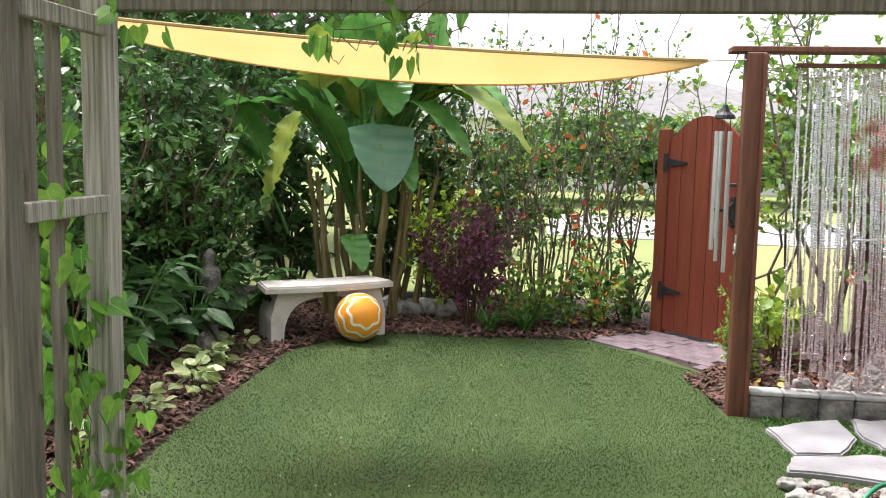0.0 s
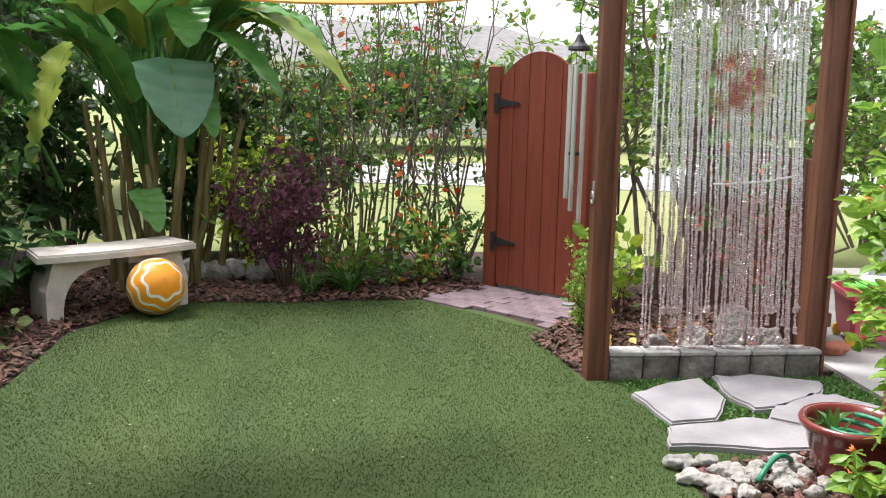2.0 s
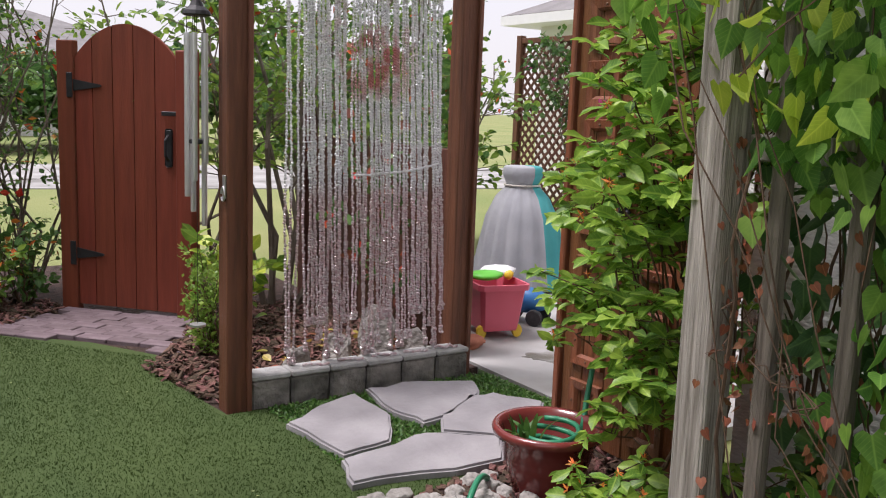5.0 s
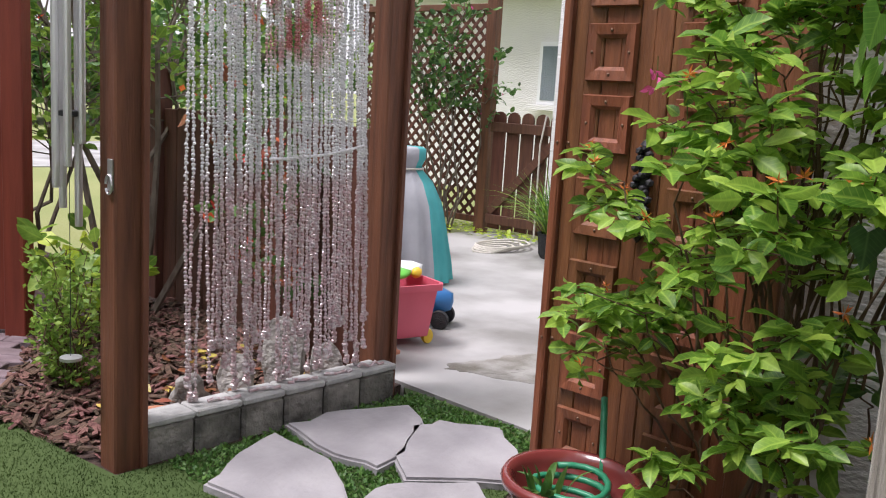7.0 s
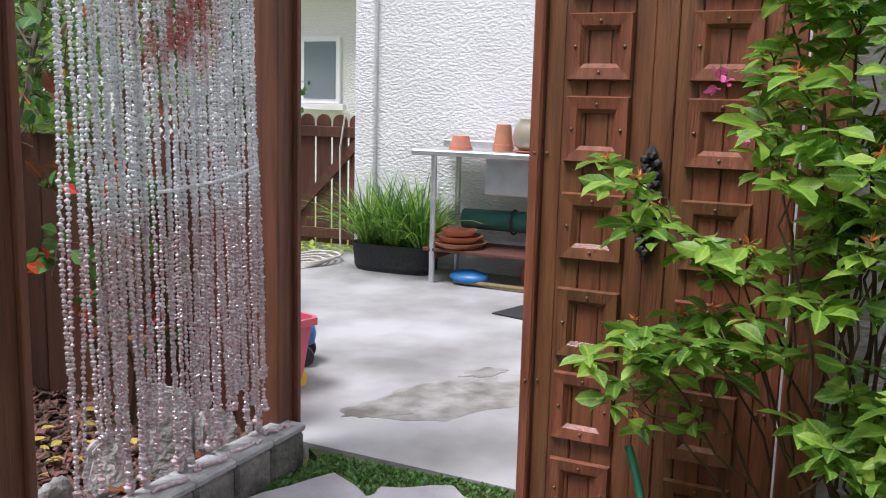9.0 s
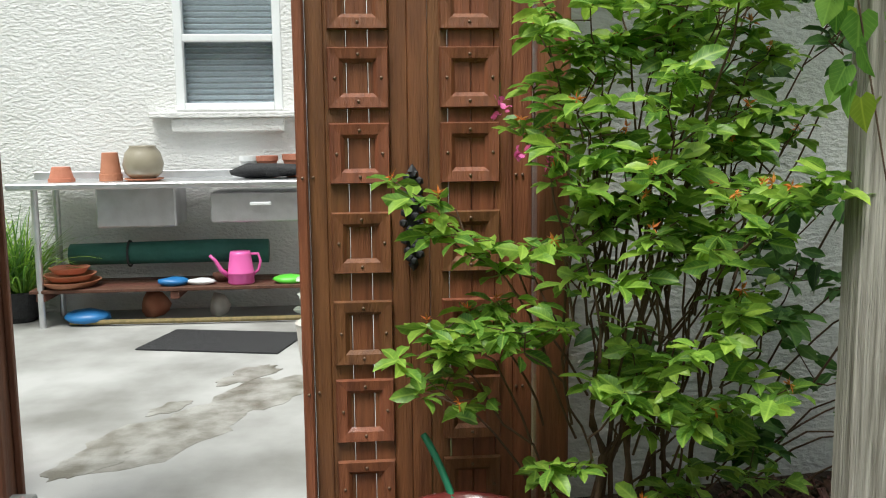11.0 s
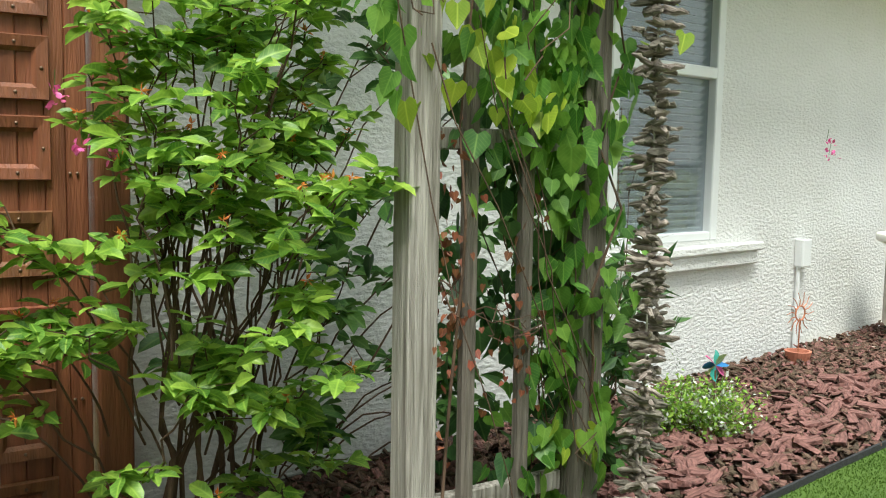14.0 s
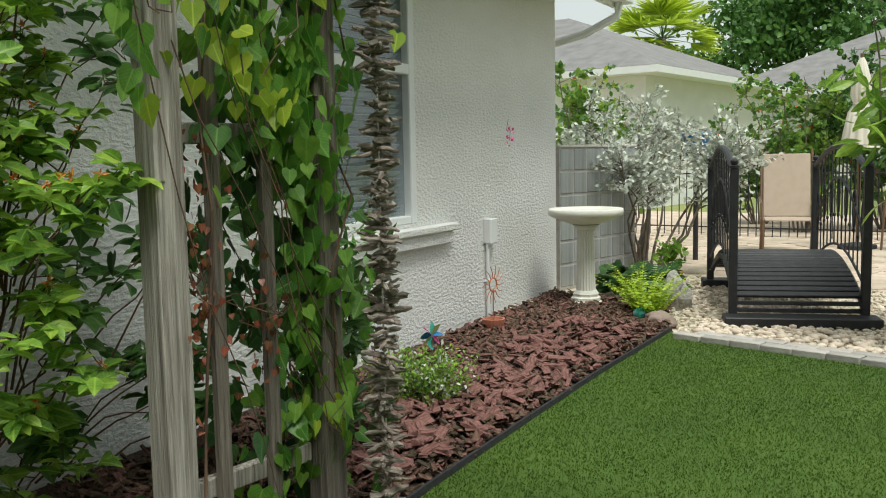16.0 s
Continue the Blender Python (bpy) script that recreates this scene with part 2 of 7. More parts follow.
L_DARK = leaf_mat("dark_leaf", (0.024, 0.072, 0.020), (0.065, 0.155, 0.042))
L_MID = leaf_mat("mid_leaf", (0.05, 0.14, 0.028), (0.115, 0.25, 0.055))
L_BRIGHT = leaf_mat("bright_leaf", (0.12, 0.25, 0.03), (0.25, 0.40, 0.07), tr=0.45)
L_HEART = leaf_mat("heart_leaf", (0.085, 0.23, 0.03), (0.20, 0.40, 0.065), tr=0.45, island=0.38)
L_LIME = leaf_mat("lime_leaf", (0.32, 0.48, 0.04), (0.48, 0.60, 0.08), tr=0.4)
L_FIRE = leaf_mat("firebush_leaf", (0.105, 0.245, 0.028), (0.30, 0.49, 0.075), rough=0.42, tr=0.42, island=0.42)
L_PURPLE = leaf_mat("purple_leaf", (0.10, 0.028, 0.055), (0.22, 0.075, 0.125), tr=0.3)
L_BANANA = leaf_mat("banana_leaf", (0.06, 0.20, 0.045), (0.14, 0.33, 0.075), rough=0.35, tr=0.3, scale=8)
L_BLUEGREEN = leaf_mat("bluegreen_leaf", (0.10, 0.23, 0.13), (0.16, 0.31, 0.19), rough=0.35, tr=0.2, island=0.05, scale=6)
L_YELLOW = leaf_mat("yellowing_leaf", (0.13, 0.24, 0.035), (0.33, 0.36, 0.06), rough=0.4, tr=0.35, scale=6)
L_SILVER = leaf_mat("silver_leaf", (0.40, 0.44, 0.38), (0.60, 0.63, 0.56), tr=0.15)
L_FERN = leaf_mat("lime_fern_and_hazy_palm", (0.30, 0.46, 0.03), (0.44, 0.58, 0.06), tr=0.35)
L_RED = leaf_mat("scarlet_bloom", (0.55, 0.05, 0.02), (0.72, 0.13, 0.04), tr=0.3)
L_ORANGE = leaf_mat("orange_bloom", (0.70, 0.17, 0.03), (0.80, 0.28, 0.06), tr=0.3)
L_PINK = leaf_mat("pink_bloom", (0.62, 0.06, 0.24), (0.75, 0.15, 0.38), tr=0.3)
L_DRY = leaf_mat("dry_leaf", (0.16, 0.05, 0.025), (0.33, 0.12, 0.06), tr=0.15)
L_GOLD = leaf_mat("fallen_gold_leaf", (0.45, 0.33, 0.06), (0.60, 0.48, 0.12), tr=0.15)
L_CREAM = leaf_mat("variegated_leaf", (0.12, 0.22, 0.06), (0.42, 0.46, 0.22), tr=0.25, scale=18)

glass = bpy.data.materials.new("window_glass")
glass.use_nodes = True
gp = glass.node_tree.nodes["Principled BSDF"]
gp.inputs["Base Color"].default_value = (0.55, 0.62, 0.66, 1)
gp.inputs["Roughness"].default_value = 0.05
gp.inputs["Transmission Weight"].default_value = 0.85


def bead_mat():
    """Glossy beads: clear white above, tinted rose below as though the dark fence shows through, with a red blossom
    woven into the upper middle.
    """
    m = mat("faceted_beads", (0.70, 0.69, 0.71), (0.95, 0.95, 0.96), scale=70, rough=0.14, bump=0, detail=2, contrast=0.12, translucent=0.25, coat=0.5)
    N, L = m.node_tree.nodes, m.node_tree.links
    p = N["Principled BSDF"]
    src = p.inputs["Base Color"].links[0].from_socket
    geo = N.new("ShaderNodeNewGeometry")
    xyz = N.new("ShaderNodeSeparateXYZ")
    L.new(geo.outputs["Position"], xyz.inputs[0])
    speck = N.new("ShaderNodeTexNoise")
    speck.inputs["Scale"].default_value, speck.inputs["Detail"].default_value = 55, 1
    L.new(geo.outputs["Position"], speck.inputs["Vector"])
    blot = N.new("ShaderNodeTexNoise")
    blot.inputs["Scale"].default_value, blot.inputs["Detail"].default_value = 9, 3
    L.new(geo.outputs["Position"], blot.inputs["Vector"])

    def mix(fac, a, colour):
        n = N.new("ShaderNodeMixRGB")
        L.new(fac, n.inputs[0])
        L.new(a, n.inputs[1])
        n.inputs[2].default_value = (*colour, 1)
        return n.outputs[0]

    def band(socket, lo, hi, to_lo, to_hi):
        n = N.new("ShaderNodeMapRange")
        n.inputs[1].default_value, n.inputs[2].default_value, n.inputs[3].default_value, n.inputs[4].default_value = lo, hi, to_lo, to_hi
        L.new(socket, n.inputs[0])
        return n.outputs[0]

    def times(a, b):
        n = N.new("ShaderNodeMath")
        n.operation = "MULTIPLY"
        L.new(a, n.inputs[0])
        L.new(b, n.inputs[1])
        return n.outputs[0]

    # darker background seen through the lower beads is put into their colour
    low = times(band(xyz.outputs[2], 0.90, 0.99, 1.0, 0.0), band(speck.outputs[0], 0.35, 0.62, 0.35, 1.0))
    col = mix(low, src, (0.60, 0.43, 0.44))
    away = N.new("ShaderNodeVectorMath")
    away.operation = "DISTANCE"
    squash = N.new("ShaderNodeVectorMath")
    squash.operation = "MULTIPLY"
    squash.inputs[1].default_value = (1.0, 0.0, 0.85)
    L.new(geo.outputs["Position"], squash.inputs[0])
    L.new(squash.outputs[0], away.inputs[0])
    away.inputs[1].default_value = (3.86, 0.0, 1.58 * 0.85)
    flower = times(band(away.outputs["Value"], 0.12, 0.27, 1.0, 0.0), band(blot.outputs[0], 0.46, 0.60, 0.0, 0.85))
    col = mix(flower, col, (0.52, 0.10, 0.09))
    top = times(band(xyz.outputs[2], 1.80, 1.92, 0.0, 1.0), band(speck.outputs[0], 0.48, 0.60, 0.0, 0.7))
    col = mix(top, col, (0.42, 0.30, 0.14))
    for n in list(N):
        for i in n.inputs:
            if n.type in ("BSDF_PRINCIPLED", "BSDF_TRANSLUCENT") and i.links and i.links[0].from_socket == src:
                L.new(col, i)
    return m


bead = bead_mat()
gblock = mat("glass_block", (0.26, 0.28, 0.28), (0.42, 0.44, 0.44), scale=5, rough=0.12, bump=0.9, bscale=40, stretch=(5, 5, 0.3), spread=0.12, coat=0.3)


# ---- mesh helpers ----
def mesh_of(name, bm, material, smooth=False):
    me = bpy.data.meshes.new(name)
    bm.normal_update()
    bm.to_mesh(me)
    bm.free()
    me.materials.append(material)
    if smooth:
        me.polygons.foreach_set("use_smooth", [True] * len(me.polygons))
    return me


def part(name, bm, material, parent, label="", smooth=False, at=None):
    me = bm if isinstance(bm, bpy.types.Mesh) else mesh_of(name, bm, material, smooth)
    ob = new(name, me)
    if parent is not None:
        ob.parent = parent
    if at is not None:
        ob.matrix_basis = at
    if label:
        ob["label"] = label
    return ob


def thing(name, label, category, m=None, group="", kind=""):
    ob = new(name)
    if m is not None:
        ob.matrix_basis = m
    return tagged(ob, label, category, group, kind)


def box(x0, x1, y0, y1, z0, z1, bevel=0.004, bm=None):
    bm = bm or bmesh.new()
    r = bmesh.ops.create_cube(bm, size=1.0)["verts"]
    for v in r:
        v.co = Vector((x0 + (v.co.x + 0.5) * (x1 - x0), y0 + (v.co.y + 0.5) * (y1 - y0), z0 + (v.co.z + 0.5) * (z1 - z0)))
    if bevel:
        es = list({e for v in r for e in v.link_edges})
        bmesh.ops.bevel(bm, geom=es, offset=bevel, segments=1, affect="EDGES")
    return bm


def lathe(profile, sides=28, bm=None, centre=(0, 0)):
    """Turned solid from (radius, height) pairs, closed at both ends."""
    bm = bm or bmesh.new()
    rings = []
    for r, z in profile:
        rings.append([bm.verts.new((centre[0] + r * math.cos(a * math.tau / sides), centre[1] + r * math.sin(a * math.tau / sides), z)) for a in range(sides)])
    for a, b in zip(rings, rings[1:]):
        for k in range(sides):
            bm.faces.new((a[k], a[(k + 1) % sides], b[(k + 1) % sides], b[k]))
    bm.faces.new(rings[0][::-1])
    bm.faces.new(rings[-1])
    return bm


def tube(points, r0, r1=None, sides=6, bm=None):
    """A tapering rod along points."""
    bm = bm or bmesh.new()
    r1 = r0 if r1 is None else r1
    pts = [Vector(p) for p in points]
    rings = []
    for k, p in enumerate(pts):
        d = (pts[min(k + 1, len(pts) - 1)] - pts[max(k - 1, 0)]).normalized()
        u = d.orthogonal().normalized() if k == 0 else (u - d * u.dot(d)).normalized()
        w = d.cross(u)
        r = r0 + (r1 - r0) * k / max(1, len(pts) - 1)
        rings.append([bm.verts.new(p + (u * math.cos(a * math.tau / sides) + w * math.sin(a * math.tau / sides)) * r) for a in range(sides)])
    for a, b in zip(rings, rings[1:]):
        for k in range(sides):
            bm.faces.new((a[k], a[(k + 1) % sides], b[(k + 1) % sides], b[k]))
    bm.faces.new(rings[0][::-1])
    bm.faces.new(rings[-1])
    return bm


def slab(poly, z0, z1, bm=None, bevel=0.0):
    """A flat plate with the outline poly."""
    bm = bm or bmesh.new()
    f = bm.faces.new([bm.verts.new((x, y, z1)) for x, y in poly])
    if f.normal.z < 0 or f.calc_area() < 0:
        f.normal_flip()
    r = bmesh.ops.extrude_face_region(bm, geom=[f])
    vs = [g for g in r["geom"] if isinstance(g, bmesh.types.BMVert)]
    for v in vs:
        v.co.z = z0
    bmesh.ops.recalc_face_normals(bm, faces=bm.faces)
    if bevel:
        es = [e for e in bm.edges if all(abs(v.co.z - z1) < 1e-5 for v in e.verts)]
        bmesh.ops.bevel(bm, geom=es, offset=bevel, segments=2, affect="EDGES")
    return bm


def blob(c, s, rough=0.2, seed=0, sub=2, bm=None):
    """An uneven stone."""
    bm = bm or bmesh.new()
    vs = bmesh.ops.create_icosphere(bm, subdivisions=sub, radius=1.0)["verts"]
    for v in vs:
        k = 1 + rough * noise.noise(v.co * 1.3 + Vector((seed * 7.1, seed * 3.3, 0))) + rough * 0.5 * noise.noise(v.co * 3.1 + Vector((0, seed * 5.7, 0)))
        v.co = Vector((c[0] + v.co.x * s[0] * k, c[1] + v.co.y * s[1] * k, c[2] + v.co.z * s[2] * k))
    return bm


LEAF = {
    "oval": ([(0, 0, 0), (0.22, 0.26, 0.04), (0.55, 0.34, 0.06), (0.85, 0.16, 0.02), (1, 0, -0.08), (0.85, -0.16, 0.02), (0.55, -0.34, 0.06), (0.22, -0.26, 0.04), (0.5, 0, 0)],
             [(0, 8, 1), (1, 8, 2), (2, 8, 3), (3, 8, 4), (4, 8, 5), (5, 8, 6), (6, 8, 7), (7, 8, 0)]),
    "lance": ([(0, 0, 0), (0.2, 0.12, 0.03), (0.5, 0.20, 0.05), (0.8, 0.12, 0.01), (1, 0, -0.10), (0.8, -0.12, 0.01), (0.5, -0.20, 0.05), (0.2, -0.12, 0.03), (0.5, 0, 0)],
              [(0, 8, 1), (1, 8, 2), (2, 8, 3), (3, 8, 4), (4, 8, 5), (5, 8, 6), (6, 8, 7), (7, 8, 0)]),
    "narrow": ([(0, 0, 0), (0.4, 0.14, 0.03), (1, 0, -0.12), (0.4, -0.14, 0.03)], [(0, 1, 2), (0, 2, 3)]),
    "elliptic": ([(0, 0, 0), (0.18, 0.13, 0.03), (0.5, 0.245, 0.07), (0.8, 0.17, 0.02), (1, 0, -0.14), (0.8, -0.17, 0.02), (0.5, -0.245, 0.07), (0.18, -0.13, 0.03), (0.5, 0, 0)],
                 [(0, 8, 1), (1, 8, 2), (2, 8, 3), (3, 8, 4), (4, 8, 5), (5, 8, 6), (6, 8, 7), (7, 8, 0)]),
    "blade": ([(0, 0, 0), (0.4, 0.045, 0.02), (1, 0, -0.14), (0.4, -0.045, 0.02)], [(0, 1, 2), (0, 2, 3)]),
    "small": ([(0, 0, 0), (0.45, 0.3, 0.05), (1, 0, -0.05), (0.45, -0.3, 0.05)], [(0, 2, 1), (0, 3, 2)]),
    "heart": ([(0.10, 0, 0), (-0.06, 0.20, 0.03), (0.06, 0.42, 0.05), (0.35, 0.45, 0.05), (0.70, 0.24, 0.02), (1.05, 0, -0.10), (0.70, -0.24, 0.02), (0.35, -0.45, 0.05), (0.06, -0.42, 0.05), (-0.06, -0.20, 0.03), (0.45, 0, -0.02)],
              [(0, 10, 1), (1, 10, 2), (2, 10, 3), (3, 10, 4), (4, 10, 5), (5, 10, 6), (6, 10, 7), (7, 10, 8), (8, 10, 9), (9, 10, 0)]),
}


def leaves(name, kind, places, ways, sizes, material, rng, up=0.6):
    """One mesh of many leaves: each starts at a place, points along its way and turns its face upward by about up."""
    tv, tf = LEAF[kind]
    tv, tf = np.array(tv, float), np.array(tf, int)
    P, D, S = np.asarray(places, float), np.asarray(ways, float), np.asarray(sizes, float)
    n = len(P)
    D = D / np.maximum(np.linalg.norm(D, axis=1, keepdims=True), 1e-6)
    U = np.array([0, 0, 1.0]) * up + rng.normal(0, 0.45, (n, 3))
    W = np.cross(U, D)
    W /= np.maximum(np.linalg.norm(W, axis=1, keepdims=True), 1e-6)
    U = np.cross(D, W)
    V = P[:, None] + S[:, None, None] * (tv[None, :, 0:1] * D[:, None] + tv[None, :, 1:2] * W[:, None] + tv[None, :, 2:3] * U[:, None])
    F = (tf[None] + (np.arange(n) * len(tv))[:, None, None]).reshape(-1, 3)
    me = bpy.data.meshes.new(name)
    nv, nf = n * len(tv), len(F)
    me.vertices.add(nv)
    me.vertices.foreach_set("co", V.ravel())
    me.loops.add(nf * 3)
    me.loops.foreach_set("vertex_index", F.ravel().astype(np.int32))
    me.polygons.add(nf)
    me.polygons.foreach_set("loop_start", np.arange(0, nf * 3, 3, dtype=np.int32))
    me.update(calc_edges=True)
    own = me.attributes.new("leaf", "FLOAT_VECTOR", "POINT")
    own.data.foreach_set("vector", np.tile(np.concatenate([tv[:, :2], np.ones((len(tv), 1))], 1), (n, 1)).ravel())
    me.materials.append(material)
    return me


def bent(a, b, sag=0.0, wob=0.0, steps=6, rng=None):
    """Points of a bowed line from a to b."""
    a, b = np.array(a, float), np.array(b, float)
    out = []
    for k in range(steps + 1):
        q = k / steps
        p = a + (b - a) * q
        p[2] += sag * 4 * q * (1 - q)
        if rng is not None and 0 < k < steps:
            p += rng.normal(0, wob, 3)
        out.append(p)
    return out


def bush(name, label, base, height, spread, stems, leafy, seed, category="shrub", stem_r=0.010, stem_mat=None, bare=0.15, twigs=7, twig_len=0.25,
         lean=(0, 0), blooms=None, group="", top_flat=0.0, per_twig=None):
    """A shrub: stems from the base, twigs along them, leaves along the twigs. leafy: rows of (leaf kind, size, count, material, up)."""
    rng = np.random.default_rng(seed)
    t = thing(name, label, category, pose(*base), group)
    wood = bmesh.new()
    tips = []
    for s in range(stems):
        a = rng.uniform(0, math.tau)
        r = spread * math.sqrt(rng.uniform(0.05, 1))
        h = height * rng.uniform(0.55, 1.0) * (1 - 0.25 * (r / spread) ** 2)
        end = (r * math.cos(a) + lean[0] * h, r * math.sin(a) + lean[1] * h, h)
        pts = bent((0.12 * r * math.cos(a), 0.12 * r * math.sin(a), -0.02), end, 0.06 * h, 0.02 * height, 6, rng)
        tube(pts, stem_r, stem_r * 0.3, 5, wood)
        for q in range(twigs):
            k = rng.uniform(bare, 1.0) * 6
            i = min(int(k), 5)
            p = pts[i] + (pts[i + 1] - pts[i]) * (k - i)
            d = rng.normal(0, 1, 3)
            d[2] = abs(d[2]) * 0.7
            d = d / np.linalg.norm(d) * twig_len * rng.uniform(0.5, 1.2)
            tip = p + d
            tube([p, p + d * 0.5 + (0, 0, 0.01), tip], stem_r * 0.3, stem_r * 0.12, 3, wood)
            tips.append((p, tip))
    part("branch", wood, stem_mat or TWIG, t)
    tips = np.array(tips)
    for i, (kind, size, count, material, up) in enumerate(leafy):
        pick = rng.integers(0, len(tips), count)
        q = rng.uniform(0.25, 1.05, (count, 1))
        at = tips[pick, 0] * (1 - q) + tips[pick, 1] * q + rng.normal(0, 0.02, (count, 3))
        way = (tips[pick, 1] - tips[pick, 0])
        way = way / np.linalg.norm(way, axis=1, keepdims=True) + rng.normal(0, 0.8, (count, 3)) + np.array([0, 0, -0.15])
        crown = part("crown" if i == 0 else "leaf_clump", leaves(name, kind, at, way, size * rng.uniform(0.6, 1.15, count), material, rng, up), material, t)
        crown["kind"] = "stuff"
    return t, tips


# ---- ground and paving ----
def structure(name, bm, material, label, category, smooth=False):
    return tagged(part(name, bm, material, None, "", smooth), label, category, "", "structure")


ground_bm = bmesh.new()
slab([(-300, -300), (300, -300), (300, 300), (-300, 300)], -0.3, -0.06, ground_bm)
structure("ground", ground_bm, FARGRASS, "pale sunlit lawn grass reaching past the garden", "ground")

LAWN = [(0.25, 2.0), (0.27, 2.7), (0.20, 3.4), (0.24, 4.1), (0.24, 5.2), (0.5, 5.72), (0.85, 6.0), (1.5, 5.98), (2.42, 6.08), (2.9, 5.62), (3.14, 5.22),
        (3.06, 4.72), (3.13, 4.16), (4.46, 4.16), (4.53, 4.25), (4.54, 3.42), (4.2, 3.3), (3.6, 3.1), (3.2, 3.02), (3.22, 2.4), (3.3, 1.5),
        (3.40, 0.95), (3.55, 0.0), (3.68, -0.9), (3.84, -2.30), (3.72, -2.10), (2.44, -1.93), (0.0, -1.75), (-1.5, -1.6), (-1.5, 0.5), (0.1, 1.2)]
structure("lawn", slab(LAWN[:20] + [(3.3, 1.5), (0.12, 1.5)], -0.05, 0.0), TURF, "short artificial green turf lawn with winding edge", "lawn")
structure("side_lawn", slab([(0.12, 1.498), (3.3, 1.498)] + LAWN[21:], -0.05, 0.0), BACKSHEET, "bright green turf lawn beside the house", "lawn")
structure("planting_bed_back", slab([(-6, 1.2), (0.4, 1.2), (0.4, 5.0), (4.6, 5.2), (4.6, 8.2), (-6, 8.2)], -0.055, -0.012), SOIL, "dark soil planting bed under bark chips", "planting bed")
structure("planting_bed_curtain", slab([(3.05, 4.1), (4.56, 4.3), (4.56, 6.9), (3.05, 6.9)], -0.056, -0.008), SOIL, "soil bed with bark and fallen leaves", "planting bed")
structure("planting_bed_house", slab([(3.0, 3.2), (4.55, 3.42), (4.6, 2.7), (5.6, -3.6), (5.6, -7), (3.6, -2.4), (3.0, 1.0)], -0.057, -0.004), SOIL, "bark mulch bed along the house wall", "planting bed")
structure("patio_slab", slab([(4.54, 3.0), (8.6, 3.0), (8.6, 7.3), (5.6, 7.3), (4.6, 6.2)], -0.058, 0.004), CONCRETE, "pale grey concrete patio slab with damp stains", "patio")
structure("gravel_bed", slab([(5.2, -2.2), (3.72, -2.2), (2.4, -2.0), (-1.5, -1.7), (-1.5, -6), (6, -6)], -0.0595, -0.003), PEBBLE, "sandy bed under white river pebbles", "gravel bed")
structure("back_patio", slab([(7.5, -5.2), (1.0, -4.6), (1.0, -14), (12, -14)], -0.0585, 0.0), PATIO, "tan flagstone patio beyond the footbridge", "patio")


def inside(poly, pts):
    x, y = pts[:, 0], pts[:, 1]
    c = np.zeros(len(pts), bool)
    for (x0, y0), (x1, y1) in zip(poly, poly[1:] + poly[:1]):
        with np.errstate(divide="ignore", invalid="ignore"):
            c ^= ((y0 > y) != (y1 > y)) & (x < (x1 - x0) * (y - y0) / (y1 - y0 + 1e-12) + x0)
    return c


def scatter(poly, count, rng):
    xs, ys = [p[0] for p in poly], [p[1] for p in poly]
    pts = np.stack([rng.uniform(min(xs), max(xs), count * 4), rng.uniform(min(ys), max(ys), count * 4)], 1)
    return pts[inside(poly, pts)][:count]


def turf_blades(name, poly, count, size, material, label, seed):
    rng = np.random.default_rng(seed)
    pts = scatter(poly, count, rng)
    n = len(pts)
    way = np.concatenate([rng.normal(0, 0.6, (n, 2)), np.ones((n, 1))], 1)
    me = leaves(name, "narrow", np.concatenate([pts, np.full((n, 1), -0.003)], 1), way, size * rng.uniform(0.6, 1.2, n), material, rng, 0.0)
    return tagged(part(name, me, material, None), label, "grass", "", "stuff")


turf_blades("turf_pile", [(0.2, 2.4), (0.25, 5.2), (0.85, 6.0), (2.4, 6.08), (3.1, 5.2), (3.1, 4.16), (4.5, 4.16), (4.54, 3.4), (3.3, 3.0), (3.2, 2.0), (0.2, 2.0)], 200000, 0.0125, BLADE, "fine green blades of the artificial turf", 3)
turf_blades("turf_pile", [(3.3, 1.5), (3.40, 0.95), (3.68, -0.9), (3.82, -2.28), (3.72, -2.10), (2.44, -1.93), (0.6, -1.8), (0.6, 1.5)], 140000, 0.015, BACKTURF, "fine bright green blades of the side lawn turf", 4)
moss = scatter([(3.3, 4.16), (4.5, 4.17), (4.53, 3.45), (3.3, 3.3)], 9000, np.random.default_rng(8))
rng8 = np.random.default_rng(9)
tagged(part("creeping_moss", leaves("creeping_moss", "small", np.concatenate([moss, np.full((len(moss), 1), 0.0)], 1), np.concatenate([rng8.normal(0, 0.8, (len(moss), 2)), np.full((len(moss), 1), 0.8)], 1),
       rng8.uniform(0.012, 0.026, len(moss)), L_MID, rng8), L_MID, None), "low green creeper growing between the stepping stones", "groundcover", "", "stuff")


